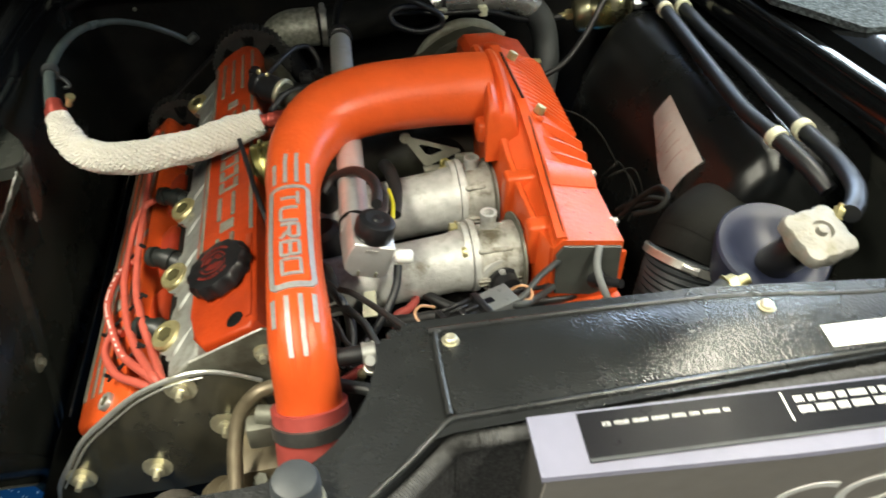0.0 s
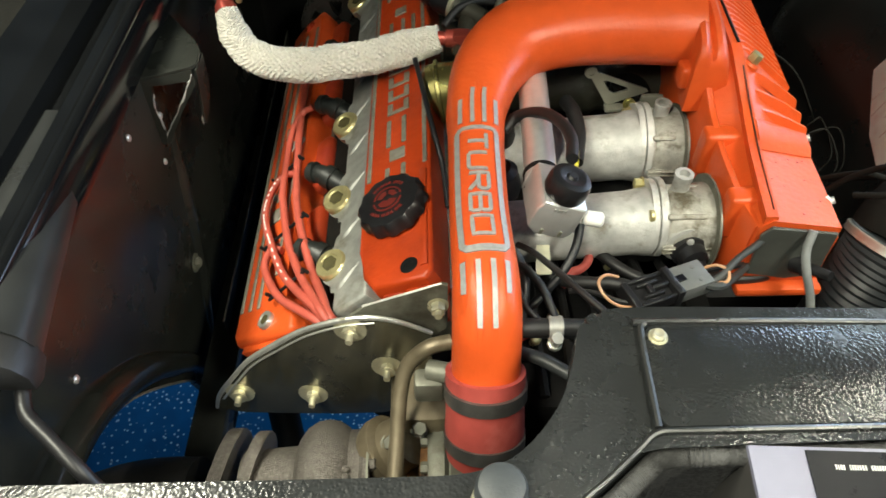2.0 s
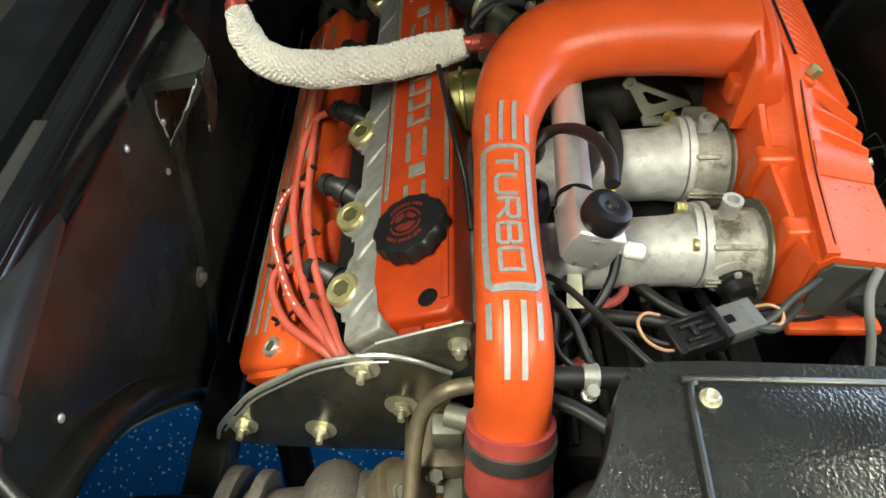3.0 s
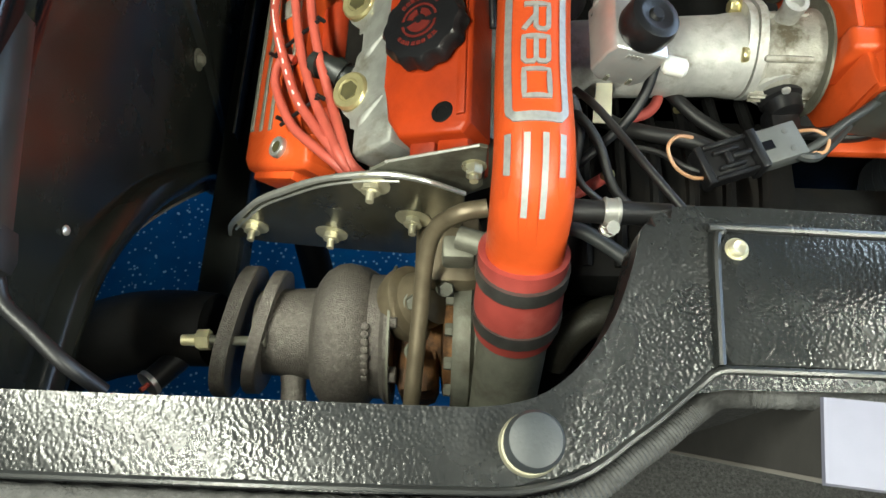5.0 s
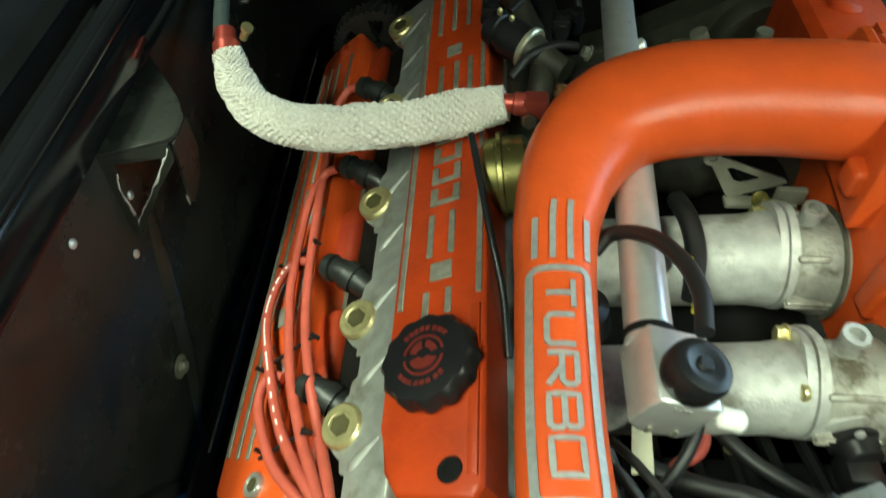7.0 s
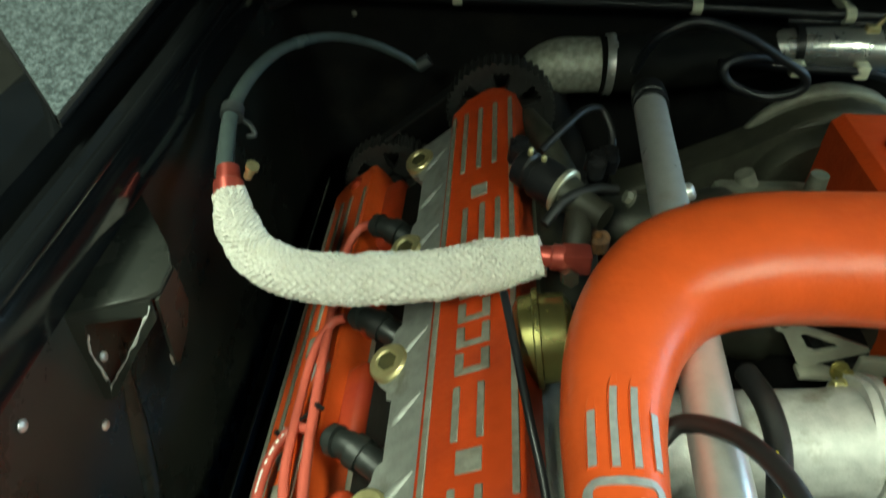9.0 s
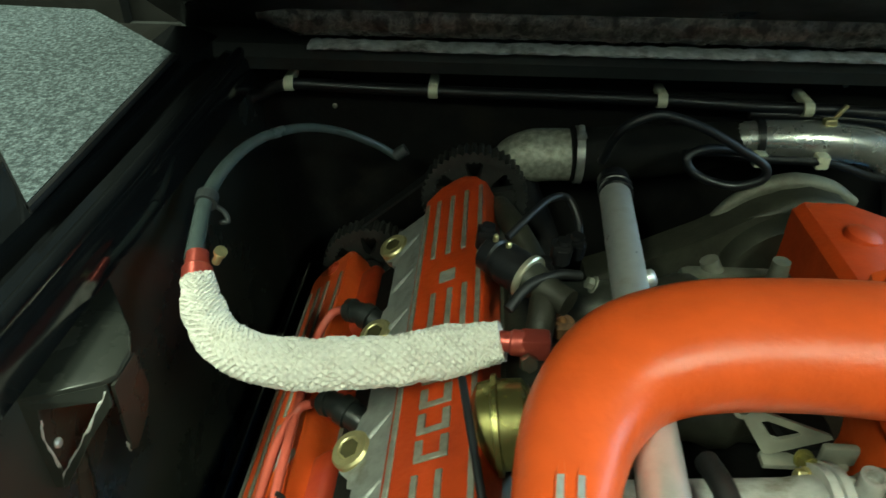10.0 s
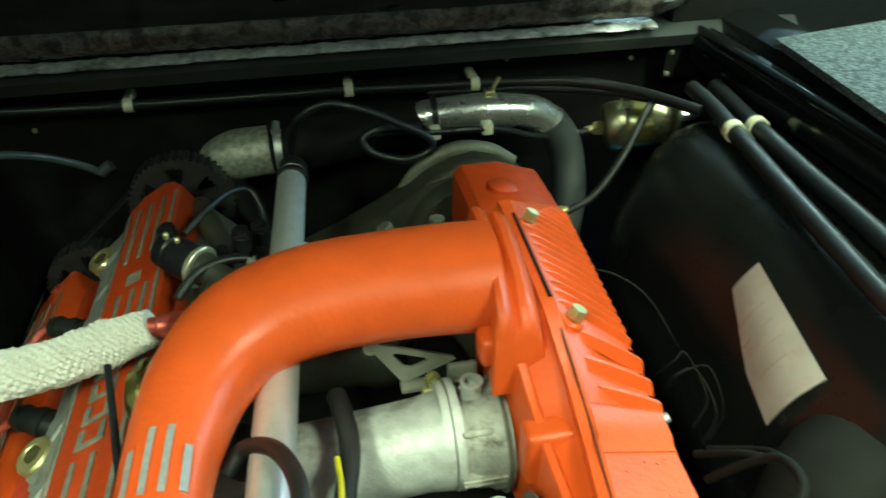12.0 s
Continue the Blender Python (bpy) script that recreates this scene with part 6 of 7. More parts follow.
for pts, clips in (
    ([(0.590, 1.24, 0.925), (0.578, 1.16, 0.930), (0.566, 1.090, 0.930), (0.550, 0.97, 0.927), (0.536, 0.86, 0.925), (0.521, 0.76, 0.926), (0.520, 0.682, 0.928), (0.527, 0.625, 0.922), (0.535, 0.59, 0.910)], (2, 6)),
    ([(0.625, 1.24, 0.925), (0.612, 1.17, 0.928), (0.600, 1.095, 0.930), (0.588, 0.98, 0.930), (0.580, 0.87, 0.930), (0.568, 0.77, 0.930), (0.558, 0.687, 0.932), (0.552, 0.613, 0.934), (0.535, 0.560, 0.938), (0.510, 0.526, 0.942), (0.492, 0.510, 0.942)], (2, 6)),
):
    h = thing("fuel_hose", "black rubber fuel hose with cream bands over the tank", "hose", "fuel hoses", pts[4])
    bm = bmesh.new()
    tube(bm, pts, 0.0105, 16)
    part("hose", bm, HOSE_BLACK, h)
    for i in clips:
        a, c = Vector(pts[i]), Vector(pts[i + 1])
        d = (c - a).normalized()
        bm = bmesh.new()
        strap(bm, a - d * 0.006, a + d * 0.006, 0.0107, thick=0.0024)
        part("band", bm, CREAM, h, "cream plastic band")

CAP_CAST = mat("dull_cast_cap", (0.27, 0.26, 0.23), 0.5, 0.3, 0.15, 80, 0.4, 300, stain=(0.20, 0.18, 0.13), stain_scale=40, stain_at=0.6)
fc = thing("fuel_filler", "cast alloy fuel cap on a blue-black filler neck", "fuel filler", at=(0.45, 0.5, 0.88))
bm = bmesh.new()
lathe(bm, (0.463, 0.563, 0.850), (-0.05, -0.30, 1), [(-0.05, 0.050), (0, 0.062), (0.014, 0.0635), (0.017, 0.061), (0.016, 0.053), (0.012, 0.043), (0.004, 0.034), (-0.002, 0.010)], 48)
neck_ = part("neck", bm, NAVY, fc, "blue-black glossy filler neck")
bm = bmesh.new()
lathe(bm, (0.461, 0.550, 0.848), (-0.009, -0.050, 0.074), [(0, 0.020), (0.084, 0.020), (0.090, 0.017)], 28)
part("filler_tube", bm, BLACK, neck_)
bm = bmesh.new()
ca = Vector((-0.05, -0.32, 1)).normalized()
cb = Vector((0.452, 0.500, 0.920))
cu_ = Vector((1, 0, 0.05)).normalized()
cv = ca.cross(cu_)
rings = []
for h, r, k in ((0.0, 0.036, 0.2), (0.004, 0.039, 0.8), (0.014, 0.039, 1.0), (0.018, 0.036, 1.0), (0.019, 0.030, 0.6), (0.022, 0.020, 0.0), (0.0225, 0.013, 0), (0.018, 0.012, 0), (0.018, 0.007, 0), (0.024, 0.006, 0), (0.025, 0.002, 0)):
    ring = []
    for j in range(64):
        a = 2 * math.pi * j / 64
        lug = max(0.0, math.cos(4 * (a - 0.95)))
        rr = r * 0.84 - 0.003 * k + 0.008 * k * lug ** 0.8
        ring.append(cb + ca * h + (cu_ * math.cos(a) + cv * math.sin(a)) * rr)
    rings.append(ring)
ring_loft(bm, rings)
part("cap", bm, CAP_CAST, fc, "cast alloy cap with four lugs")
bm = bmesh.new()
hexbolt(bm, (0.482, 0.515, 0.935), (0.4, 0.3, 1), 0.006, 0.010, 0.0075, 0.004)
part("vent_union", bm, ZINC, fc)

PALE_HOSE = mat("pale_grey_hose", (0.20, 0.21, 0.21), 0.4, 0, 0.1, 60, 0.05, 300)
du = thing("air_duct", "black ribbed air duct with a steel clip", "air duct", at=(0.33, 0.53, 0.78))
bm = bmesh.new()
tube(bm, [(0.430, 0.656, 0.781), (0.421, 0.648, 0.755), (0.412, 0.642, 0.715), (0.407, 0.638, 0.66), (0.404, 0.636, 0.59)], [0.053, 0.0515, 0.049, 0.048, 0.048], 28, 10, ripple=0.0018)
part("ribbed_hose", bm, BUMPER, du)
hose_clip((0.4255, 0.652, 0.770), (0.42, 0.33, 0.85), 0.0570, du)
un = thing("hose_union", "zinc hose union on a black stub beside the filler", "union", at=(0.38, 0.515, 0.85))
bm = bmesh.new()
tube(bm, [(0.335, 0.500, 0.835), (0.358, 0.508, 0.845), (0.384, 0.516, 0.855)], 0.012, 14)
part("stub", bm, GREY_RUBBER, un)
bm = bmesh.new()
hexbolt(bm, (0.384, 0.516, 0.855), (1, 0.1, 0.3), 0.012, 0.012, 0.014, 0.012)
part("nut", bm, ZINC, un)
hose([(0.33, 0.64, 0.87), (0.345, 0.62, 0.89), (0.36, 0.63, 0.90), (0.365, 0.66, 0.89), (0.352, 0.68, 0.86), (0.345, 0.70, 0.82)], 0.0035, DULL_BLACK, "looped black cable between plenum and tank", "cable_loop", "cable")
hose([(0.36, 0.74, 0.80), (0.372, 0.70, 0.845), (0.39, 0.68, 0.855), (0.40, 0.71, 0.83), (0.38, 0.75, 0.79)], 0.0035, DULL_BLACK, "looped black cable between plenum and tank", "cable_loop", "cable")
rnd = random.Random(13)
for k in range(3):
    a = Vector((0.40 + rnd.uniform(-0.01, 0.02), 0.88 + rnd.uniform(-0.02, 0.02), 0.745))
    hose([a, a + Vector((rnd.uniform(0, 0.02), -0.01, 0.03)), a + Vector((0.03, rnd.uniform(-0.03, 0.0), rnd.uniform(0.03, 0.042))), a + Vector((0.035, -0.05, 0.01)), a + Vector((0.02, -0.06, -0.02))], 0.0009, DULL_BLACK, "thin tangled wire in the shade beside the plenum", "wire", "wire")
hose([(0.34, 1.02, 0.80), (0.38, 1.00, 0.81), (0.42, 0.97, 0.79), (0.45, 0.93, 0.74)], 0.0013, DULL_BLACK, "dark wire in the shade beside the plenum", "wire", "wire")
hose([(0.262, 0.582, 0.880), (0.258, 0.572, 0.862), (0.262, 0.561, 0.842), (0.275, 0.552, 0.81), (0.285, 0.53, 0.76)], 0.0042, PALE_HOSE, "grey plastic drain hose on the plenum end")
hose([(0.219, 0.586, 0.862), (0.206, 0.576, 0.863), (0.188, 0.564, 0.860), (0.172, 0.551, 0.854), (0.160, 0.545, 0.848)], 0.0036, GREY_RUBBER, "thin dark grey hose on the plenum end")
bm = bmesh.new()
lathe(bm, (0.262, 0.584, 0.830), (0.5, -0.8, 0.4), [(0, 0.010), (0.012, 0.010), (0.014, 0.006), (0.040, 0.005)], 14)
solid("temperature_sender", bm, BLACK, "black sender in the plenum's end plate", "sender")

# ---- exhaust side: heat shields, turbo ----
hs = thing("heat_shield", "dull plated steel heat shield plate with four nuts", "heat shield", at=(-0.22, 0.51, 0.70))
OUT = [(-0.352, 0.655), (-0.342, 0.685), (-0.318, 0.725), (-0.296, 0.758), (-0.266, 0.788), (-0.232, 0.818), (-0.195, 0.838), (-0.165, 0.846), (-0.138, 0.842), (-0.108, 0.828), (-0.108, 0.76), (-0.125, 0.700), (-0.160, 0.672), (-0.215, 0.662), (-0.265, 0.656), (-0.320, 0.650)]


def askew(bm):
    """Turns the shield a little, its outer end away from the boot."""
    for v in bm.verts:
        v.co.y += (-0.2 - v.co.x) * 0.10
    return bm


bm = bmesh.new()
prism(bm, OUT, 0.003, at_y(0.518), 0.0006)
askew(bm)
plate = part("plate", bm, STEEL, hs)
bm = bmesh.new()
tube(bm, [(x, 0.5165, z) for x, z in OUT[:10]], [0.0022, 0.0030, 0.0026, 0.0032, 0.0026, 0.0030, 0.0026, 0.0022], 8, 4)
tube(bm, [(x + 0.004, 0.5135, z - 0.004) for x, z in OUT[1:8]], 0.0012, 6, 4)
askew(bm)
part("rolled_edge", bm, EDGE, plate, "bright rolled edge")
for x, z in ((-0.185, 0.828), (-0.317, 0.696), (-0.236, 0.704), (-0.153, 0.768)):
    bm = bmesh.new()
    hexbolt(bm, (x, 0.515, z), (0, -1, 0.1), 0.0068, 0.007, 0.0160, 0.009)
    lathe(bm, (x, 0.5085, z), (0, -1, 0.1), [(0, 0.0082), (0.0016, 0.0082)], 16)
    askew(bm)
    part("shield_nut", bm, PALE_PLATE, plate, "pale plated nut on a wide washer")
h2 = thing("upper_shield", "small dull steel bracket plate behind the heat shield", "bracket", at=(-0.13, 0.53, 0.85))
bm = bmesh.new()
prism(bm, [(-0.186, 0.838), (-0.170, 0.854), (-0.099, 0.885), (-0.093, 0.883), (-0.093, 0.820), (-0.115, 0.79), (-0.15, 0.79)], 0.003, at_y(0.5225), 0.0006)
part("plate", bm, ALLOY_DARK, h2)
bm = bmesh.new()
hexbolt(bm, (-0.102, 0.5195, 0.855), (0, -1, 0.15), 0.0072, 0.009, 0.010, 0.005)
part("nut", bm, PALE_PLATE, h2)
bm = bmesh.new()
tube(bm, [(-0.172, 0.521, 0.853), (-0.099, 0.521, 0.8845)], 0.0014, 6, smooth=False)
part("edge", bm, EDGE, h2)

BRASSY = mat("bright_yellow_zinc", (0.72, 0.66, 0.40), 0.38, 0.4, 0.1, 90, 0.05, 400)
tb = thing("turbocharger", "cast iron turbocharger with rusty centre housing", "turbocharger", at=(-0.2, 0.42, 0.60))
TY, TZ = 0.424, 0.672
bm = bmesh.new()
SEGA, SEGB = 48, 16
rings = []
for k in range(SEGA):
    a = 2 * math.pi * k / SEGA
    rr = 0.026 + 0.007 * (k / SEGA)
    cen = Vector((-0.215, TY, TZ)) + Vector((0, math.cos(a), math.sin(a))) * 0.044
    rad = Vector((0, math.cos(a), math.sin(a)))
    rings.append([cen + rad * (rr * math.cos(b)) + Vector((1, 0, 0)) * ((rr * 1.08) * math.sin(b)) for b in [2 * math.pi * j / SEGB for j in range(SEGB)]])
ring_loft(bm, rings, closed=True)
lathe(bm, (-0.26, TY, TZ), (1, 0, 0), [(0, 0.040), (0.045, 0.058), (0.062, 0.060), (0.080, 0.060), (0.084, 0.064), (0.088, 0.064)], 40)
lathe(bm, (-0.266, TY - 0.035, TZ - 0.005), (0.1, -1, 0.05), [(0, 0.012), (0.036, 0.012), (0.036, 0.0145), (0.042, 0.0145)], 14)
part("turbine_volute", bm, IRON, tb)
for k in range(8):
    a = radians(96 + 6.2 * k)
    n = Vector((0, math.cos(a), math.sin(a)))
    bm = bmesh.new()
    lathe(bm, Vector((-0.192, TY, TZ)) + n * 0.0605, n, [(0, 0.0042), (0.0048, 0.0036), (0.0058, 0.002)], 7)
    part("cast_mark", bm, IRON, tb)
bm = bmesh.new()
lathe(bm, (-0.300, TY, TZ), (1, 0, 0), [(0, 0.041), (0.03, 0.043), (0.055, 0.045)], 32)
box(bm, (-0.278, TY - 0.05, TZ - 0.04), (-0.262, TY - 0.03, TZ + 0.0), None, 0.004)
part("turbine_neck", bm, IRON, tb)


def flange(bm, x, w, wide, tall, m=None):
    out = []
    for k in range(36):
        a = 2 * math.pi * k / 36
        c, s = math.cos(a), math.sin(a)
        out.append((TY + wide * math.copysign(abs(c) ** 0.75, c), TZ + tall * math.copysign(abs(s) ** 0.9, s)))
    prism(bm, out, w, m or at_x(x), 0.0015)


def lean(bm, x, k):
    for v in bm.verts:
        v.co.x += k * (v.co.y - TY) + 0.4 * k * (v.co.z - TZ)
    return bm


bm = bmesh.new()
flange(bm, -0.299, 0.012, 0.060, 0.051)
lean(bm, -0.299, 0.18)
part("turbine_flange", bm, IRON, tb)
bm = bmesh.new()
flange(bm, 0, 0.014, 0.064, 0.052, Matrix.Translation((-0.328, 0, 0)) @ YZ)
lean(bm, -0.328, 0.17)
part("pipe_flange", bm, IRON, tb)
bm = bmesh.new()
hexbolt(bm, (-0.336, 0.405, 0.712), (-1, -0.05, 0), 0.0100, 0.012, 0, 0.014)
part("flange_nut", bm, BRASSY, tb, "yellow-zinc nut on a stud")
bm = bmesh.new()
tube(bm, [(-0.350, 0.405, 0.712), (-0.285, 0.405, 0.712)], 0.0045, 10, smooth=False)
part("stud", bm, ALLOY_DARK, tb)
bm = bmesh.new()
lathe(bm, (-0.1725, TY, TZ), (1, 0, 0), [(0, 0.069), (0.0022, 0.069)], 40)
part("clamp_ring", bm, ALLOY_DARK, tb, "thin brass-coloured heat shield ring")
for dy, dz in ((0.045, 0.040), (0.0, 0.060), (-0.045, 0.040)):
    bm = bmesh.new()
    hexbolt(bm, (-0.1705, TY + dy, TZ + dz), (1, 0, 0), 0.008, 0.007, 0, 0)
    part("ring_bolt", bm, IRON, tb)
bm = bmesh.new()
lathe(bm, (-0.176, TY, TZ), (1, 0, 0), [(0, 0.055), (0.006, 0.055), (0.008, 0.034), (0.052, 0.036), (0.054, 0.052), (0.064, 0.054)], 32)
box(bm, (-0.165, TY - 0.06, TZ - 0.05), (-0.125, TY - 0.01, TZ + 0.035), None, 0.012)
part("centre_housing", bm, RUST, tb, "rust-brown centre housing")
bm = bmesh.new()
lathe(bm, (-0.166, TY + 0.02, TZ + 0.03), (0.75, 0.1, 0.65), [(0, 0.030), (0.012, 0.036), (0.022, 0.036), (0.026, 0.028), (0.046, 0.026)], 24)
box(bm, (-0.150, TY + 0.03, TZ + 0.015), (-0.09, TY + 0.10, TZ + 0.085), None, 0.012)
part("oil_boss", bm, BROWN_PIPE, tb, "oily bronze-brown boss above the housing")
for p in ((-0.150, 0.44, 0.742), (-0.136, 0.475, 0.738), (-0.122, 0.455, 0.74), (-0.148, 0.40, 0.72)):
    bm = bmesh.new()
    hexbolt(bm, p, (0.1, -0.5, 1), 0.0075, 0.010, 0.009)
    part("banjo_bolt", bm, ALLOY_DARK, tb)
bm = bmesh.new()
lathe(bm, (-0.114, TY, TZ), (1, 0, 0), [(0, 0.066), (0.006, 0.070), (0.016, 0.070), (0.020, 0.064), (0.06, 0.060), (0.07, 0.04)], 36)
comp = part("compressor_housing", bm, ALLOY_DARK, tb, "dark alloy compressor housing")
for k in range(5):
    bm = bmesh.new()
    a = radians(40 + 28 * k)
    hexbolt(bm, (-0.114, TY + 0.062 * math.cos(a), TZ + 0.062 * math.sin(a)), (-1, 0, 0), 0.006, 0.007)
    part("housing_bolt", bm, ALLOY_DARK, comp)
bm = bmesh.new()
tube(bm, [(-0.090, 0.492, 0.836), (-0.112, 0.488, 0.832), (-0.131, 0.482, 0.812), (-0.139, 0.463, 0.790), (-0.142, 0.432, 0.765), (-0.145, 0.387, 0.745), (-0.148, 0.345, 0.720), (-0.15, 0.33, 0.66)], 0.0075, 14)
solid("oil_feed_pipe", bm, BROWN_PIPE, "heat-browned steel oil feed pipe", "pipe")
bm = bmesh.new()
lathe(bm, (-0.112, 0.472, 0.820), (0.6, -0.2, 0.1), [(0, 0.010), (0.02, 0.010), (0.022, 0.0125), (0.032, 0.0125)], 12)
box(bm, (-0.125, 0.455, 0.79), (-0.098, 0.475, 0.82), None, 0.004)
solid("oil_union", bm, ALLOY_DARK, "dull steel oil union beside the charge pipe", "union")

ep = thing("exhaust_pipe", "sooty black exhaust downpipe with oxygen sensor", "exhaust pipe", at=(-0.42, 0.42, 0.6))
bm = bmesh.new()
tube(bm, [(-0.345, TY, TZ), (-0.385, 0.426, 0.664), (-0.43, 0.425, 0.645), (-0.48, 0.418, 0.625), (-0.54, 0.40, 0.60)], [0.036, 0.038, 0.042, 0.042, 0.042], 24)
part("pipe", bm, SOOT, ep)
bm = bmesh.new()
tube(bm, [(-0.372, 0.408, 0.664), (-0.380, 0.390, 0.674), (-0.394, 0.367, 0.689)], [0.014, 0.0125, 0.012], 16, smooth=False)
part("oxygen_sensor", bm, BLACK, ep)
bm = bmesh.new()
strap(bm, (-0.393, 0.3685, 0.688), (-0.3955, 0.365, 0.690), 0.0122, thick=0.0012)
part("sensor_rim", bm, EDGE, ep, "bright steel rim")
bm = bmesh.new()
tube(bm, [(-0.394, 0.367, 0.690), (-0.394, 0.363, 0.6955), (-0.397, 0.358, 0.699)], 0.0025, 8)
part("sensor_wire", bm, LEAD, ep, "short red wire end")

# chassis members
cm = thing("chassis_frame", "black painted steel chassis members under the engine", "chassis", at=(-0.37, 0.8, 0.5))
bm = bmesh.new()
box(bm, (-0.395, 0.44, 0.565), (-0.352, 1.36, 0.615), None, 0.008)
part("side_member", bm, GLOSS, cm)
# Thin strip added only to carry the highlight line on its top.
bm = bmesh.new()
box(bm, (-0.3715, 0.66, 0.61), (-0.3695, 1.34, 0.642))
part("seam_flange", bm, SOOT, cm)
# Pale tube stands for a highlight along the edge.
bm = bmesh.new()
tube(bm, [(-0.3705, 0.66 + 0.085 * k, 0.643) for k in range(9)], 0.0014, 6)
part("edge_highlight", bm, ALLOY_DARK, cm, "thin pale line painted as an edge highlight")
bm = bmesh.new()
tube(bm, [(-0.33, 0.66, 0.46), (-0.30, 0.56, 0.40), (-0.27, 0.46, 0.34)], 0.022, 14)
part("brace", bm, SOOT, cm)
bm = bmesh.new()
box(bm, (-0.10, 0.33, 0.30), (0.55, 0.62, 0.66), None, 0.03)
part("gearbox_shroud", bm, SOOT, cm)
bm = bmesh.new()
box(bm, (0.20, 0.70, 0.30), (0.45, 1.36, 0.62), None, 0.03)
part("lower_shroud", bm, SOOT, cm)
bm = bmesh.new()
box(bm, (-0.40, 1.20, 0.25), (0.30, 1.37, 0.62), None, 0.03)
part("front_shroud", bm, SOOT, cm)

# ---- hoses and wiring between pipe, rail and cross panel ----
hose([(-0.037, 0.471, 0.885), (-0.010, 0.470, 0.885), (0.022, 0.471, 0.882), (0.060, 0.471, 0.878), (0.10, 0.47, 0.86)], 0.0085, RUBBER, "black rubber water hose behind the cross panel")
hose_clip((-0.004, 0.4705, 0.885), (1, 0, 0), 0.0088, up=(0, -1, -0.35), width=0.012)
hose([(-0.050, 0.490, 0.835), (-0.028, 0.481, 0.832), (-0.006, 0.473, 0.830), (0.030, 0.450, 0.825)], 0.0062, GREY_RUBBER, "grey steel-braided hose behind the panel")
hose([(-0.022, 0.400, 0.700), (-0.010, 0.416, 0.722), (0.004, 0.428, 0.735), (0.024, 0.436, 0.740), (0.060, 0.441, 0.740)], 0.016, DARK_CAST, "dark coolant pipe below the cross panel", "coolant_pipe", "pipe")
hose([(-0.022, 0.588, 0.86), (-0.010, 0.569, 0.87), (0.008, 0.536, 0.88), (0.024, 0.503, 0.89), (0.050, 0.462, 0.895)], 0.0032, RUBBER, "thin black wire crossing the gap", "wire", "wire")
hose([(-0.030, 0.535, 0.795), (-0.017, 0.547, 0.80), (0.006, 0.565, 0.81), (0.026, 0.579, 0.83), (0.039, 0.598, 0.845), (0.044, 0.615, 0.86)], 0.0046, HOSE_BLACK, "glossy black rubber hose under the fuel rail")
hose([(0.010, 0.600, 0.80), (0.029, 0.591, 0.80), (0.056, 0.578, 0.81), (0.081, 0.568, 0.82), (0.110, 0.555, 0.82)], 0.0072, RUBBER, "black rubber hose under the throttle barrels")
hose([(0.070, 0.645, 0.79), (0.080, 0.622, 0.80), (0.096, 0.604, 0.80), (0.118, 0.588, 0.80), (0.150, 0.570, 0.80)], 0.0062, RUBBER, "black rubber hose under the throttle barrels")
hose([(0.170, 0.592, 0.80), (0.200, 0.591, 0.80), (0.223, 0.589, 0.80), (0.249, 0.594, 0.80), (0.275, 0.612, 0.80)], 0.0058, RUBBER, "black rubber hose below the plenum")
hose([(0.030, 0.590, 0.79), (0.040, 0.600, 0.80), (0.052, 0.606, 0.80), (0.062, 0.618, 0.80), (0.068, 0.645, 0.79)], 0.0048, SILICONE, "dark red hose under the fuel rail")
hose([(-0.040, 0.514, 0.79), (-0.022, 0.520, 0.80), (-0.005, 0.529, 0.80), (0.015, 0.546, 0.79)], 0.0052, SILICONE, "dark red hose under the fuel rail")
hose([(-0.045, 0.555, 0.87), (-0.030, 0.525, 0.872), (-0.022, 0.500, 0.870), (0.0, 0.485, 0.86)], 0.0028, RUBBER, "thin black wire beside the charge pipe", "wire", "wire")
hose([(-0.040, 0.600, 0.82), (-0.02, 0.58, 0.84), (0.0, 0.555, 0.835), (0.015, 0.52, 0.82), (0.04, 0.50, 0.81)], 0.0042, RUBBER, "black rubber hose beside the charge pipe")
hose([(-0.05, 0.63, 0.85), (-0.03, 0.60, 0.85), (-0.015, 0.57, 0.83), (-0.02, 0.53, 0.80)], 0.0055, RUBBER, "black rubber hose beside the charge pipe")
bm = bmesh.new()
prism(bm, [(0.004, 0.622), (0.018, 0.622), (0.015, 0.582), (-0.001, 0.582)], 0.0012, Matrix.Translation((0, 0, 0.820)))
solid("cable_tag", bm, CREAM, "cream plastic strip hanging under the fuel rail", "tag")
for x, y, z, r in ((-0.024, 0.70, 0.85, 0.022), (-0.036, 0.625, 0.85, 0.018), (-0.02, 0.78, 0.86, 0.018)):
    bm = bmesh.new()
    lathe(bm, (x, y, z - 0.03), (-0.25, 0, 1), [(0, r * 0.8), (0.01, r), (0.035, r), (0.042, r * 0.7)], 18)
    solid("injector_plug", bm, RUBBER, "black rubber-booted injector beside the charge pipe", "injector", "injectors")
for p in ((0.010, 0.538, 0.808), (0.085, 0.62, 0.785), (-0.012, 0.505, 0.812)):
    bm = bmesh.new()
    lathe(bm, p, (0.1, -0.4, 1), [(0, 0.004), (0.010, 0.004), (0.010, 0.0052), (0.014, 0.0052), (0.016, 0.003)], 8)
    solid("small_union", bm, ZINC, "small brassy screw among the hoses", "screw", "small unions")
# Added black block: paints the unlit void under the hoses.
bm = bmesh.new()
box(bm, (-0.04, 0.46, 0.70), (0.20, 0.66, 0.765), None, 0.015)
loom = solid("gap_filler", bm, SOOT, "dark filler block for the unlit gap under the hoses", "tray")
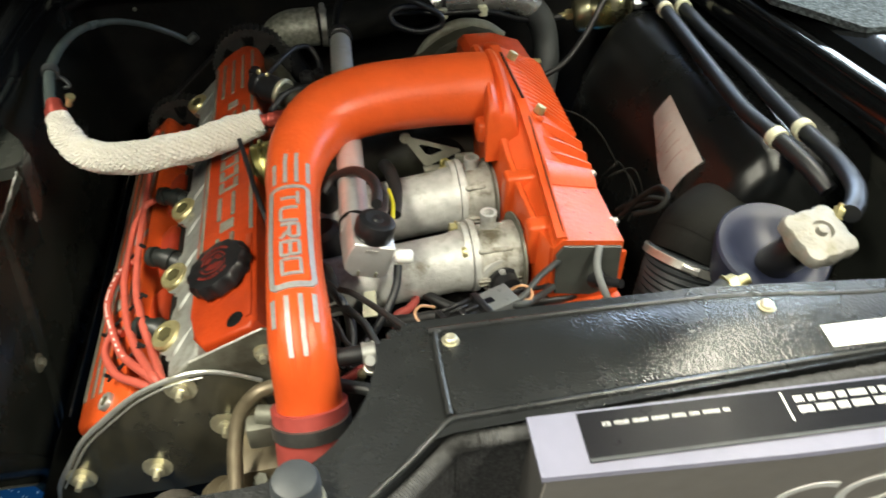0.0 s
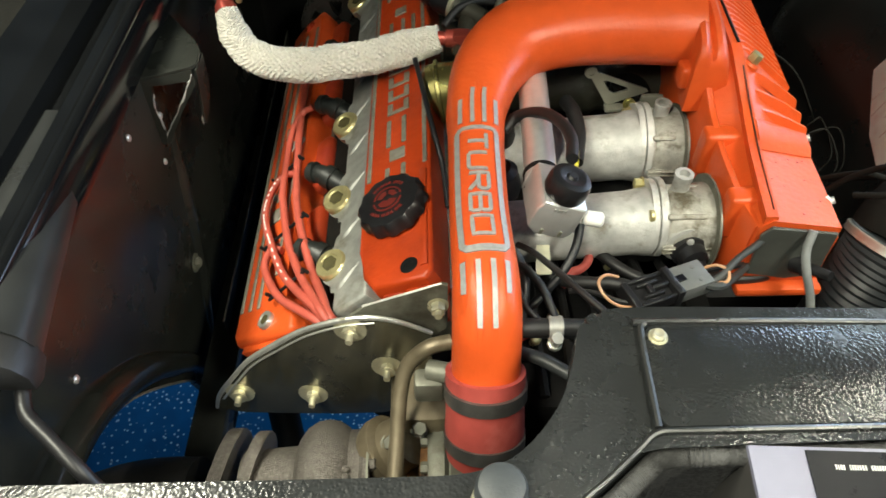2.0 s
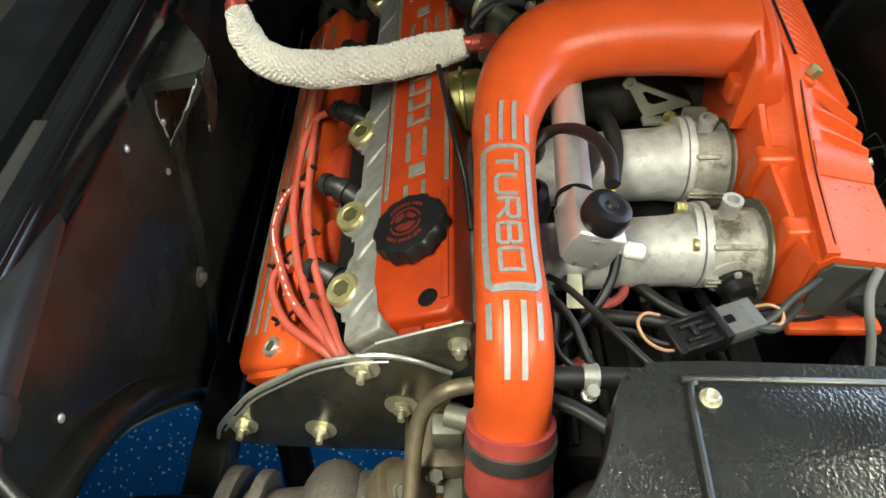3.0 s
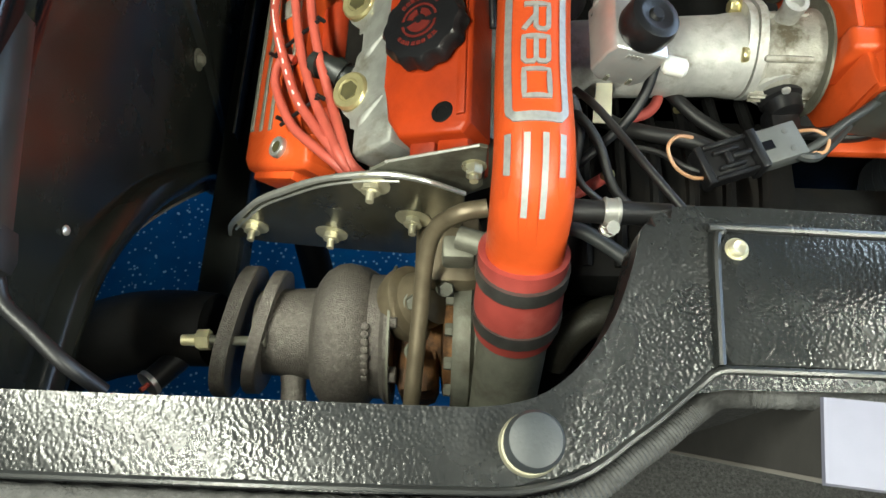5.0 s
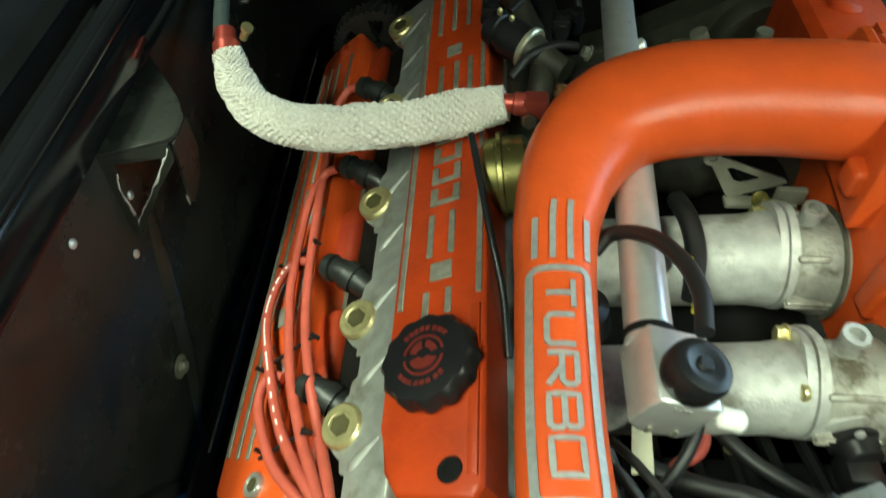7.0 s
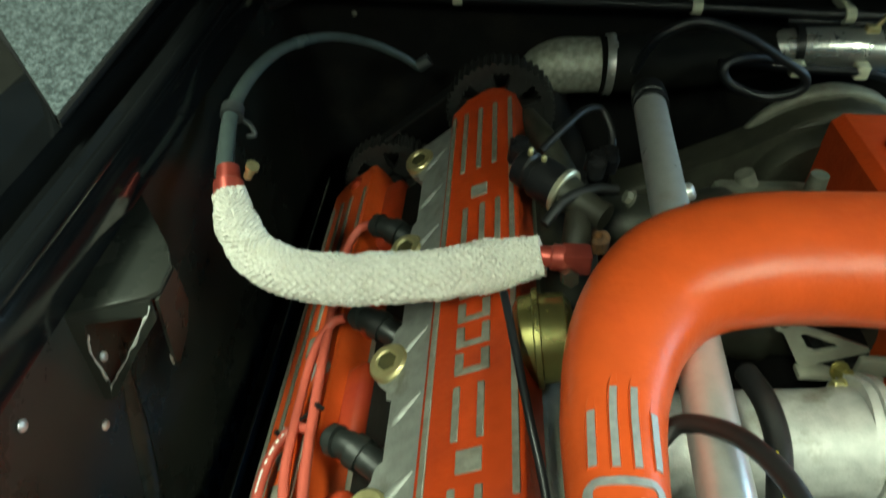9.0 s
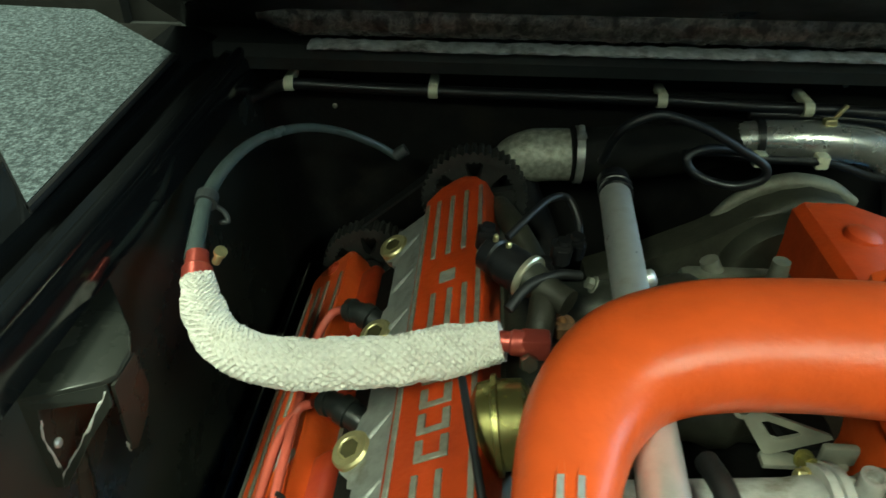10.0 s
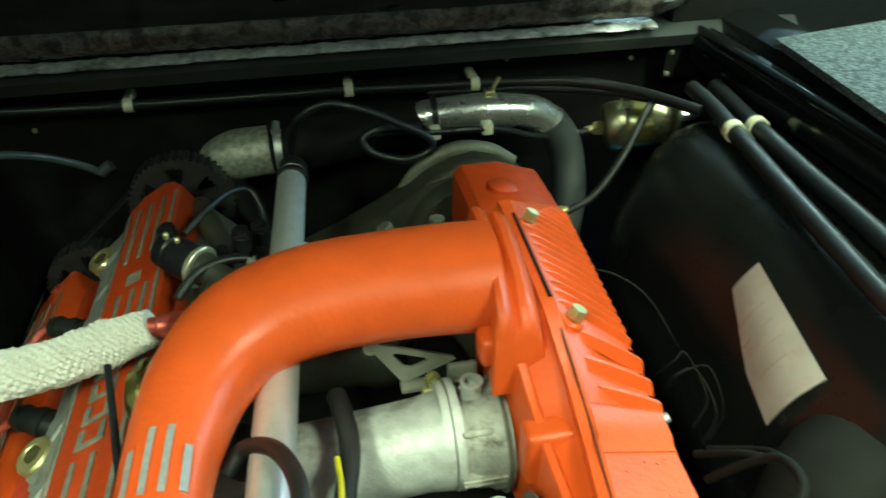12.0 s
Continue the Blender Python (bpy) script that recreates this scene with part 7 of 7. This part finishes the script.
# Filler cables, black so that they sink into the void.
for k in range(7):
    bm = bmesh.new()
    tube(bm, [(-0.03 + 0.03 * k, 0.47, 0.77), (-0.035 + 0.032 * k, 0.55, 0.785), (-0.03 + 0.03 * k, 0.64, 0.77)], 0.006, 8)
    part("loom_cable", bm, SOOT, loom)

# two-part electrical connector with orange wires
ec = thing("loom_connector", "black and grey electrical connector with orange wires", "connector", at=(0.11, 0.52, 0.85))
d = Vector((0.082, 0.030, 0.001)).normalized()
sdv = Vector((-d.y, d.x, 0)).normalized()
CM = Matrix(((d.x, sdv.x, 0, 0.086), (d.y, sdv.y, 0, 0.530), (d.z, 0, 1, 0.836), (0, 0, 0, 1))) @ Matrix.Diagonal((1.12, 1.15, 1.1, 1))
bm = bmesh.new()
box(bm, (-0.006, -0.012, 0), (0.030, 0.012, 0.013), CM, 0.0015)
half = part("black_half", bm, BLACK, ec)
for name, lo, hi in (
    ("end_rib", (-0.009, -0.0145, 0.002), (-0.003, 0.0145, 0.0165)),
    ("side_rail", (-0.003, -0.0140, 0.004), (0.030, -0.0105, 0.0170)),
    ("side_rail", (-0.003, 0.0105, 0.004), (0.030, 0.0140, 0.0170)),
    ("latch_arm", (0.002, -0.0075, 0.013), (0.022, -0.0045, 0.0180)),
    ("latch_arm", (0.002, 0.0045, 0.013), (0.022, 0.0075, 0.0180)),
    ("latch_bridge", (0.009, -0.0045, 0.013), (0.014, 0.0045, 0.0185)),
    ("latch_tongue", (0.014, -0.0018, 0.013), (0.029, 0.0018, 0.0190)),
):
    bm = bmesh.new()
    box(bm, lo, hi, CM, 0.001, 1)
    part(name, bm, BLACK, half)
bm = bmesh.new()
box(bm, (0.030, -0.0150, -0.002), (0.037, 0.0150, 0.0195), CM, 0.0015)
part("lock_collar", bm, BLACK, ec)
bm = bmesh.new()
box(bm, (0.037, -0.013, 0), (0.068, 0.013, 0.017), CM, 0.0015)
GREYPL = mat("grey_plastic", (0.11, 0.115, 0.115), 0.4, 0, 0.1, 60, 0.05, 300)
grey = part("grey_half", bm, GREYPL, ec, "mid-grey plastic half")
bm = bmesh.new()
box(bm, (0.0375, -0.0035, 0.0168), (0.046, 0.0035, 0.0178), CM, 0.0004, 1)
part("latch_window", bm, INK, grey, "dark latch opening")
for v in (-0.007, 0.007):
    bm = bmesh.new()
    lathe(bm, CM @ Vector((0.058, v, 0.0166)), (0, 0, 1), [(0, 0.0028), (0.0008, 0.0028), (0.001, 0.002)], 14)
    part("moulding_dot", bm, GREYPL, grey)
for pts, m_ in (([(0.063, 0.536, 0.856), (0.048, 0.531, 0.865), (0.040, 0.521, 0.865), (0.046, 0.507, 0.860), (0.060, 0.500, 0.856), (0.076, 0.502, 0.853)], COPPER),
                ([(0.145, 0.545, 0.855), (0.158, 0.541, 0.865), (0.167, 0.533, 0.865), (0.164, 0.524, 0.860), (0.150, 0.530, 0.855)], COPPER),
                ([(0.138, 0.528, 0.855), (0.155, 0.520, 0.858), (0.174, 0.534, 0.850), (0.209, 0.570, 0.830), (0.238, 0.600, 0.815)], GREY_RUBBER),
                ([(0.142, 0.540, 0.855), (0.165, 0.548, 0.852), (0.190, 0.560, 0.84), (0.215, 0.580, 0.825)], RUBBER),
                ([(0.076, 0.505, 0.853), (0.058, 0.512, 0.85), (0.040, 0.53, 0.84), (0.02, 0.54, 0.83)], RUBBER)):
    bm = bmesh.new()
    pts = [Vector(p) + Vector((0.010, 0.019, -0.008)) for p in pts]
    tube(bm, pts, 0.0015 if m_ == COPPER else 0.004 if m_ == GREY_RUBBER else 0.0026, 8)
    part("wire", bm, m_, ec, "orange-brown wire" if m_ == COPPER else "")

# cable from the west rail's end, and the rail's rubber end cap
hose([(-0.400, 0.395, 0.935), (-0.393, 0.375, 0.930), (-0.376, 0.360, 0.925), (-0.353, 0.341, 0.918), (-0.336, 0.328, 0.895)], 0.0052, BLACK, "black cable from the gutter rail", "release_cable", "cable")
rc = thing("gutter_end", "glossy black moulded gutter end with rubber tip", "gutter end", at=(-0.43, 0.5, 0.92))
bm = bmesh.new()
sect = [(-0.030, -0.03), (-0.033, 0.006), (-0.022, 0.014), (0.006, 0.014), (0.020, 0.004), (0.027, -0.008), (0.027, -0.022), (-0.028, -0.022)]
rings = [[(cx + x * k, y, 0.962 + z * k) for x, z in sect] for cx, y, k in ((-0.452, 0.66, 0.9), (-0.440, 0.56, 1.0), (-0.430, 0.48, 1.05), (-0.420, 0.415, 1.05))]
ring_loft(bm, rings)
soften(bm, 0.006, 3)
part("moulding", bm, LEATHER_EDGE, rc)
bm = bmesh.new()
rings = [[(cx + x * k, y, 0.958 + z * k) for x, z in sect] for cx, y, k in ((-0.4205, 0.418, 1.08), (-0.417, 0.400, 1.10), (-0.415, 0.390, 1.0), (-0.414, 0.385, 0.6))]
ring_loft(bm, rings)
soften(bm, 0.005, 3)
part("rubber_tip", bm, RUBBER, rc)
bm = bmesh.new()
box(bm, (-0.475, 0.425, 0.955), (-0.445, 0.500, 0.981), None, 0.006)
part("hinge_block", bm, BLACK, rc)
bm = bmesh.new()
lathe(bm, (-0.460, 0.455, 0.981), (0, 0, 1), [(0, 0.008), (0.003, 0.008), (0.0045, 0.005)], 16)
part("screw", bm, BRUSHED, rc)

# ---- display board in the boot ----
bd = thing("display_board", "lilac and taupe display board with black text strip", "display board", at=(0.45, 0.25, 0.62))
BM_ = Matrix.Translation((0.100, 0.334, 0.936)) @ Matrix.Rotation(radians(8), 4, "X") @ Matrix.Rotation(radians(-3), 4, "Z")
# Board side carries painted shade instead of the taupe.
bm = bmesh.new()
box(bm, (0.004, -0.046, -0.30), (0.62, -0.004, -0.002), BM_, 0.001, 1)
part("box", bm, BOARD_SIDE, bd, "side of the board, painted dark for shade")
bm = bmesh.new()
rings = []
for k in range(25):
    x = 0.004 + 0.612 * k / 24
    f = -0.0475 - 0.0065 * min(1.0, x / 0.2)
    rings.append([BM_ @ Vector((x, f, -0.30)), BM_ @ Vector((x, f, 0.0005)), BM_ @ Vector((x, f + 0.003, 0.0005)), BM_ @ Vector((x, f + 0.003, -0.30))])
ring_loft(bm, rings)
face_ = part("front_face", bm, TAUPE, bd, "taupe front face")
bm = bmesh.new()
rings = []
for k in range(25):
    x = 0.0 + 0.62 * k / 24
    f = -0.0480 - 0.0065 * min(1.0, x / 0.2)
    rings.append([BM_ @ Vector((x, f, -0.001)), BM_ @ Vector((x, f + 0.0015, 0.003)), BM_ @ Vector((x, 0.001, 0.003)), BM_ @ Vector((x, 0.001, -0.001))])
ring_loft(bm, rings)
part("top_face", bm, LILAC, bd, "pale lilac top face")
bm = bmesh.new()
box(bm, (0.037, -0.0375, 0.003), (0.60, -0.0015, 0.0042), BM_)
strip = part("text_strip", bm, INK, bd, "glossy black text strip")
bm = bmesh.new()
box(bm, (0.037, -0.0405, 0.003), (0.60, -0.0378, 0.0050), BM_)
part("strip_lip", bm, GREY_RUBBER, bd, "thin dark grey lip under the strip")
rnd = random.Random(3)


def text_row(x0, x1, y0, y1, thin):
    x = x0
    while x < x1:
        for k in range(rnd.randint(3, 8)):
            w = rnd.uniform(0.0005, 0.0009) * thin
            bm = bmesh.new()
            box(bm, (x, y0, 0.0042), (x + w, y1, 0.0045), BM_)
            part("text_bar", bm, LETTER, strip)
            x += w + 0.0010
        x += 0.0025


text_row(0.054, 0.156, -0.0140, -0.0108, 1)
text_row(0.206, 0.290, -0.0135, -0.0080, 1.5)
text_row(0.206, 0.290, -0.0225, -0.0165, 1.5)
bm = bmesh.new()
box(bm, (0.197, -0.028, 0.0042), (0.1985, -0.004, 0.0046), BM_)
part("divider", bm, LETTER, strip)


def word(text, size, m, material, parent):
    cu = bpy.data.curves.new("word", "FONT")
    cu.body, cu.size, cu.extrude = text, size, 0.0004
    ob = new("word", cu)
    me = bpy.data.meshes.new_from_object(ob.evaluated_get(bpy.context.evaluated_depsgraph_get()))
    bpy.data.objects.remove(ob)
    bm = bmesh.new()
    bm.from_mesh(me)
    bmesh.ops.transform(bm, matrix=m, verts=bm.verts)
    return part("lettering", bm, material, parent)


word("CO", 0.085, BM_ @ Matrix.Translation((0.195, -0.0545, -0.112)) @ Matrix.Rotation(radians(90), 4, "X"), LETTER, face_)
bm = bmesh.new()
prism(bm, [(0.370, 0.356), (0.500, 0.350), (0.510, 0.374), (0.374, 0.380)], 0.001, Matrix.Translation((0, 0, 0.9345)))
solid("paper_slip", bm, WHITE, "white paper slip on the black panel", "paper")
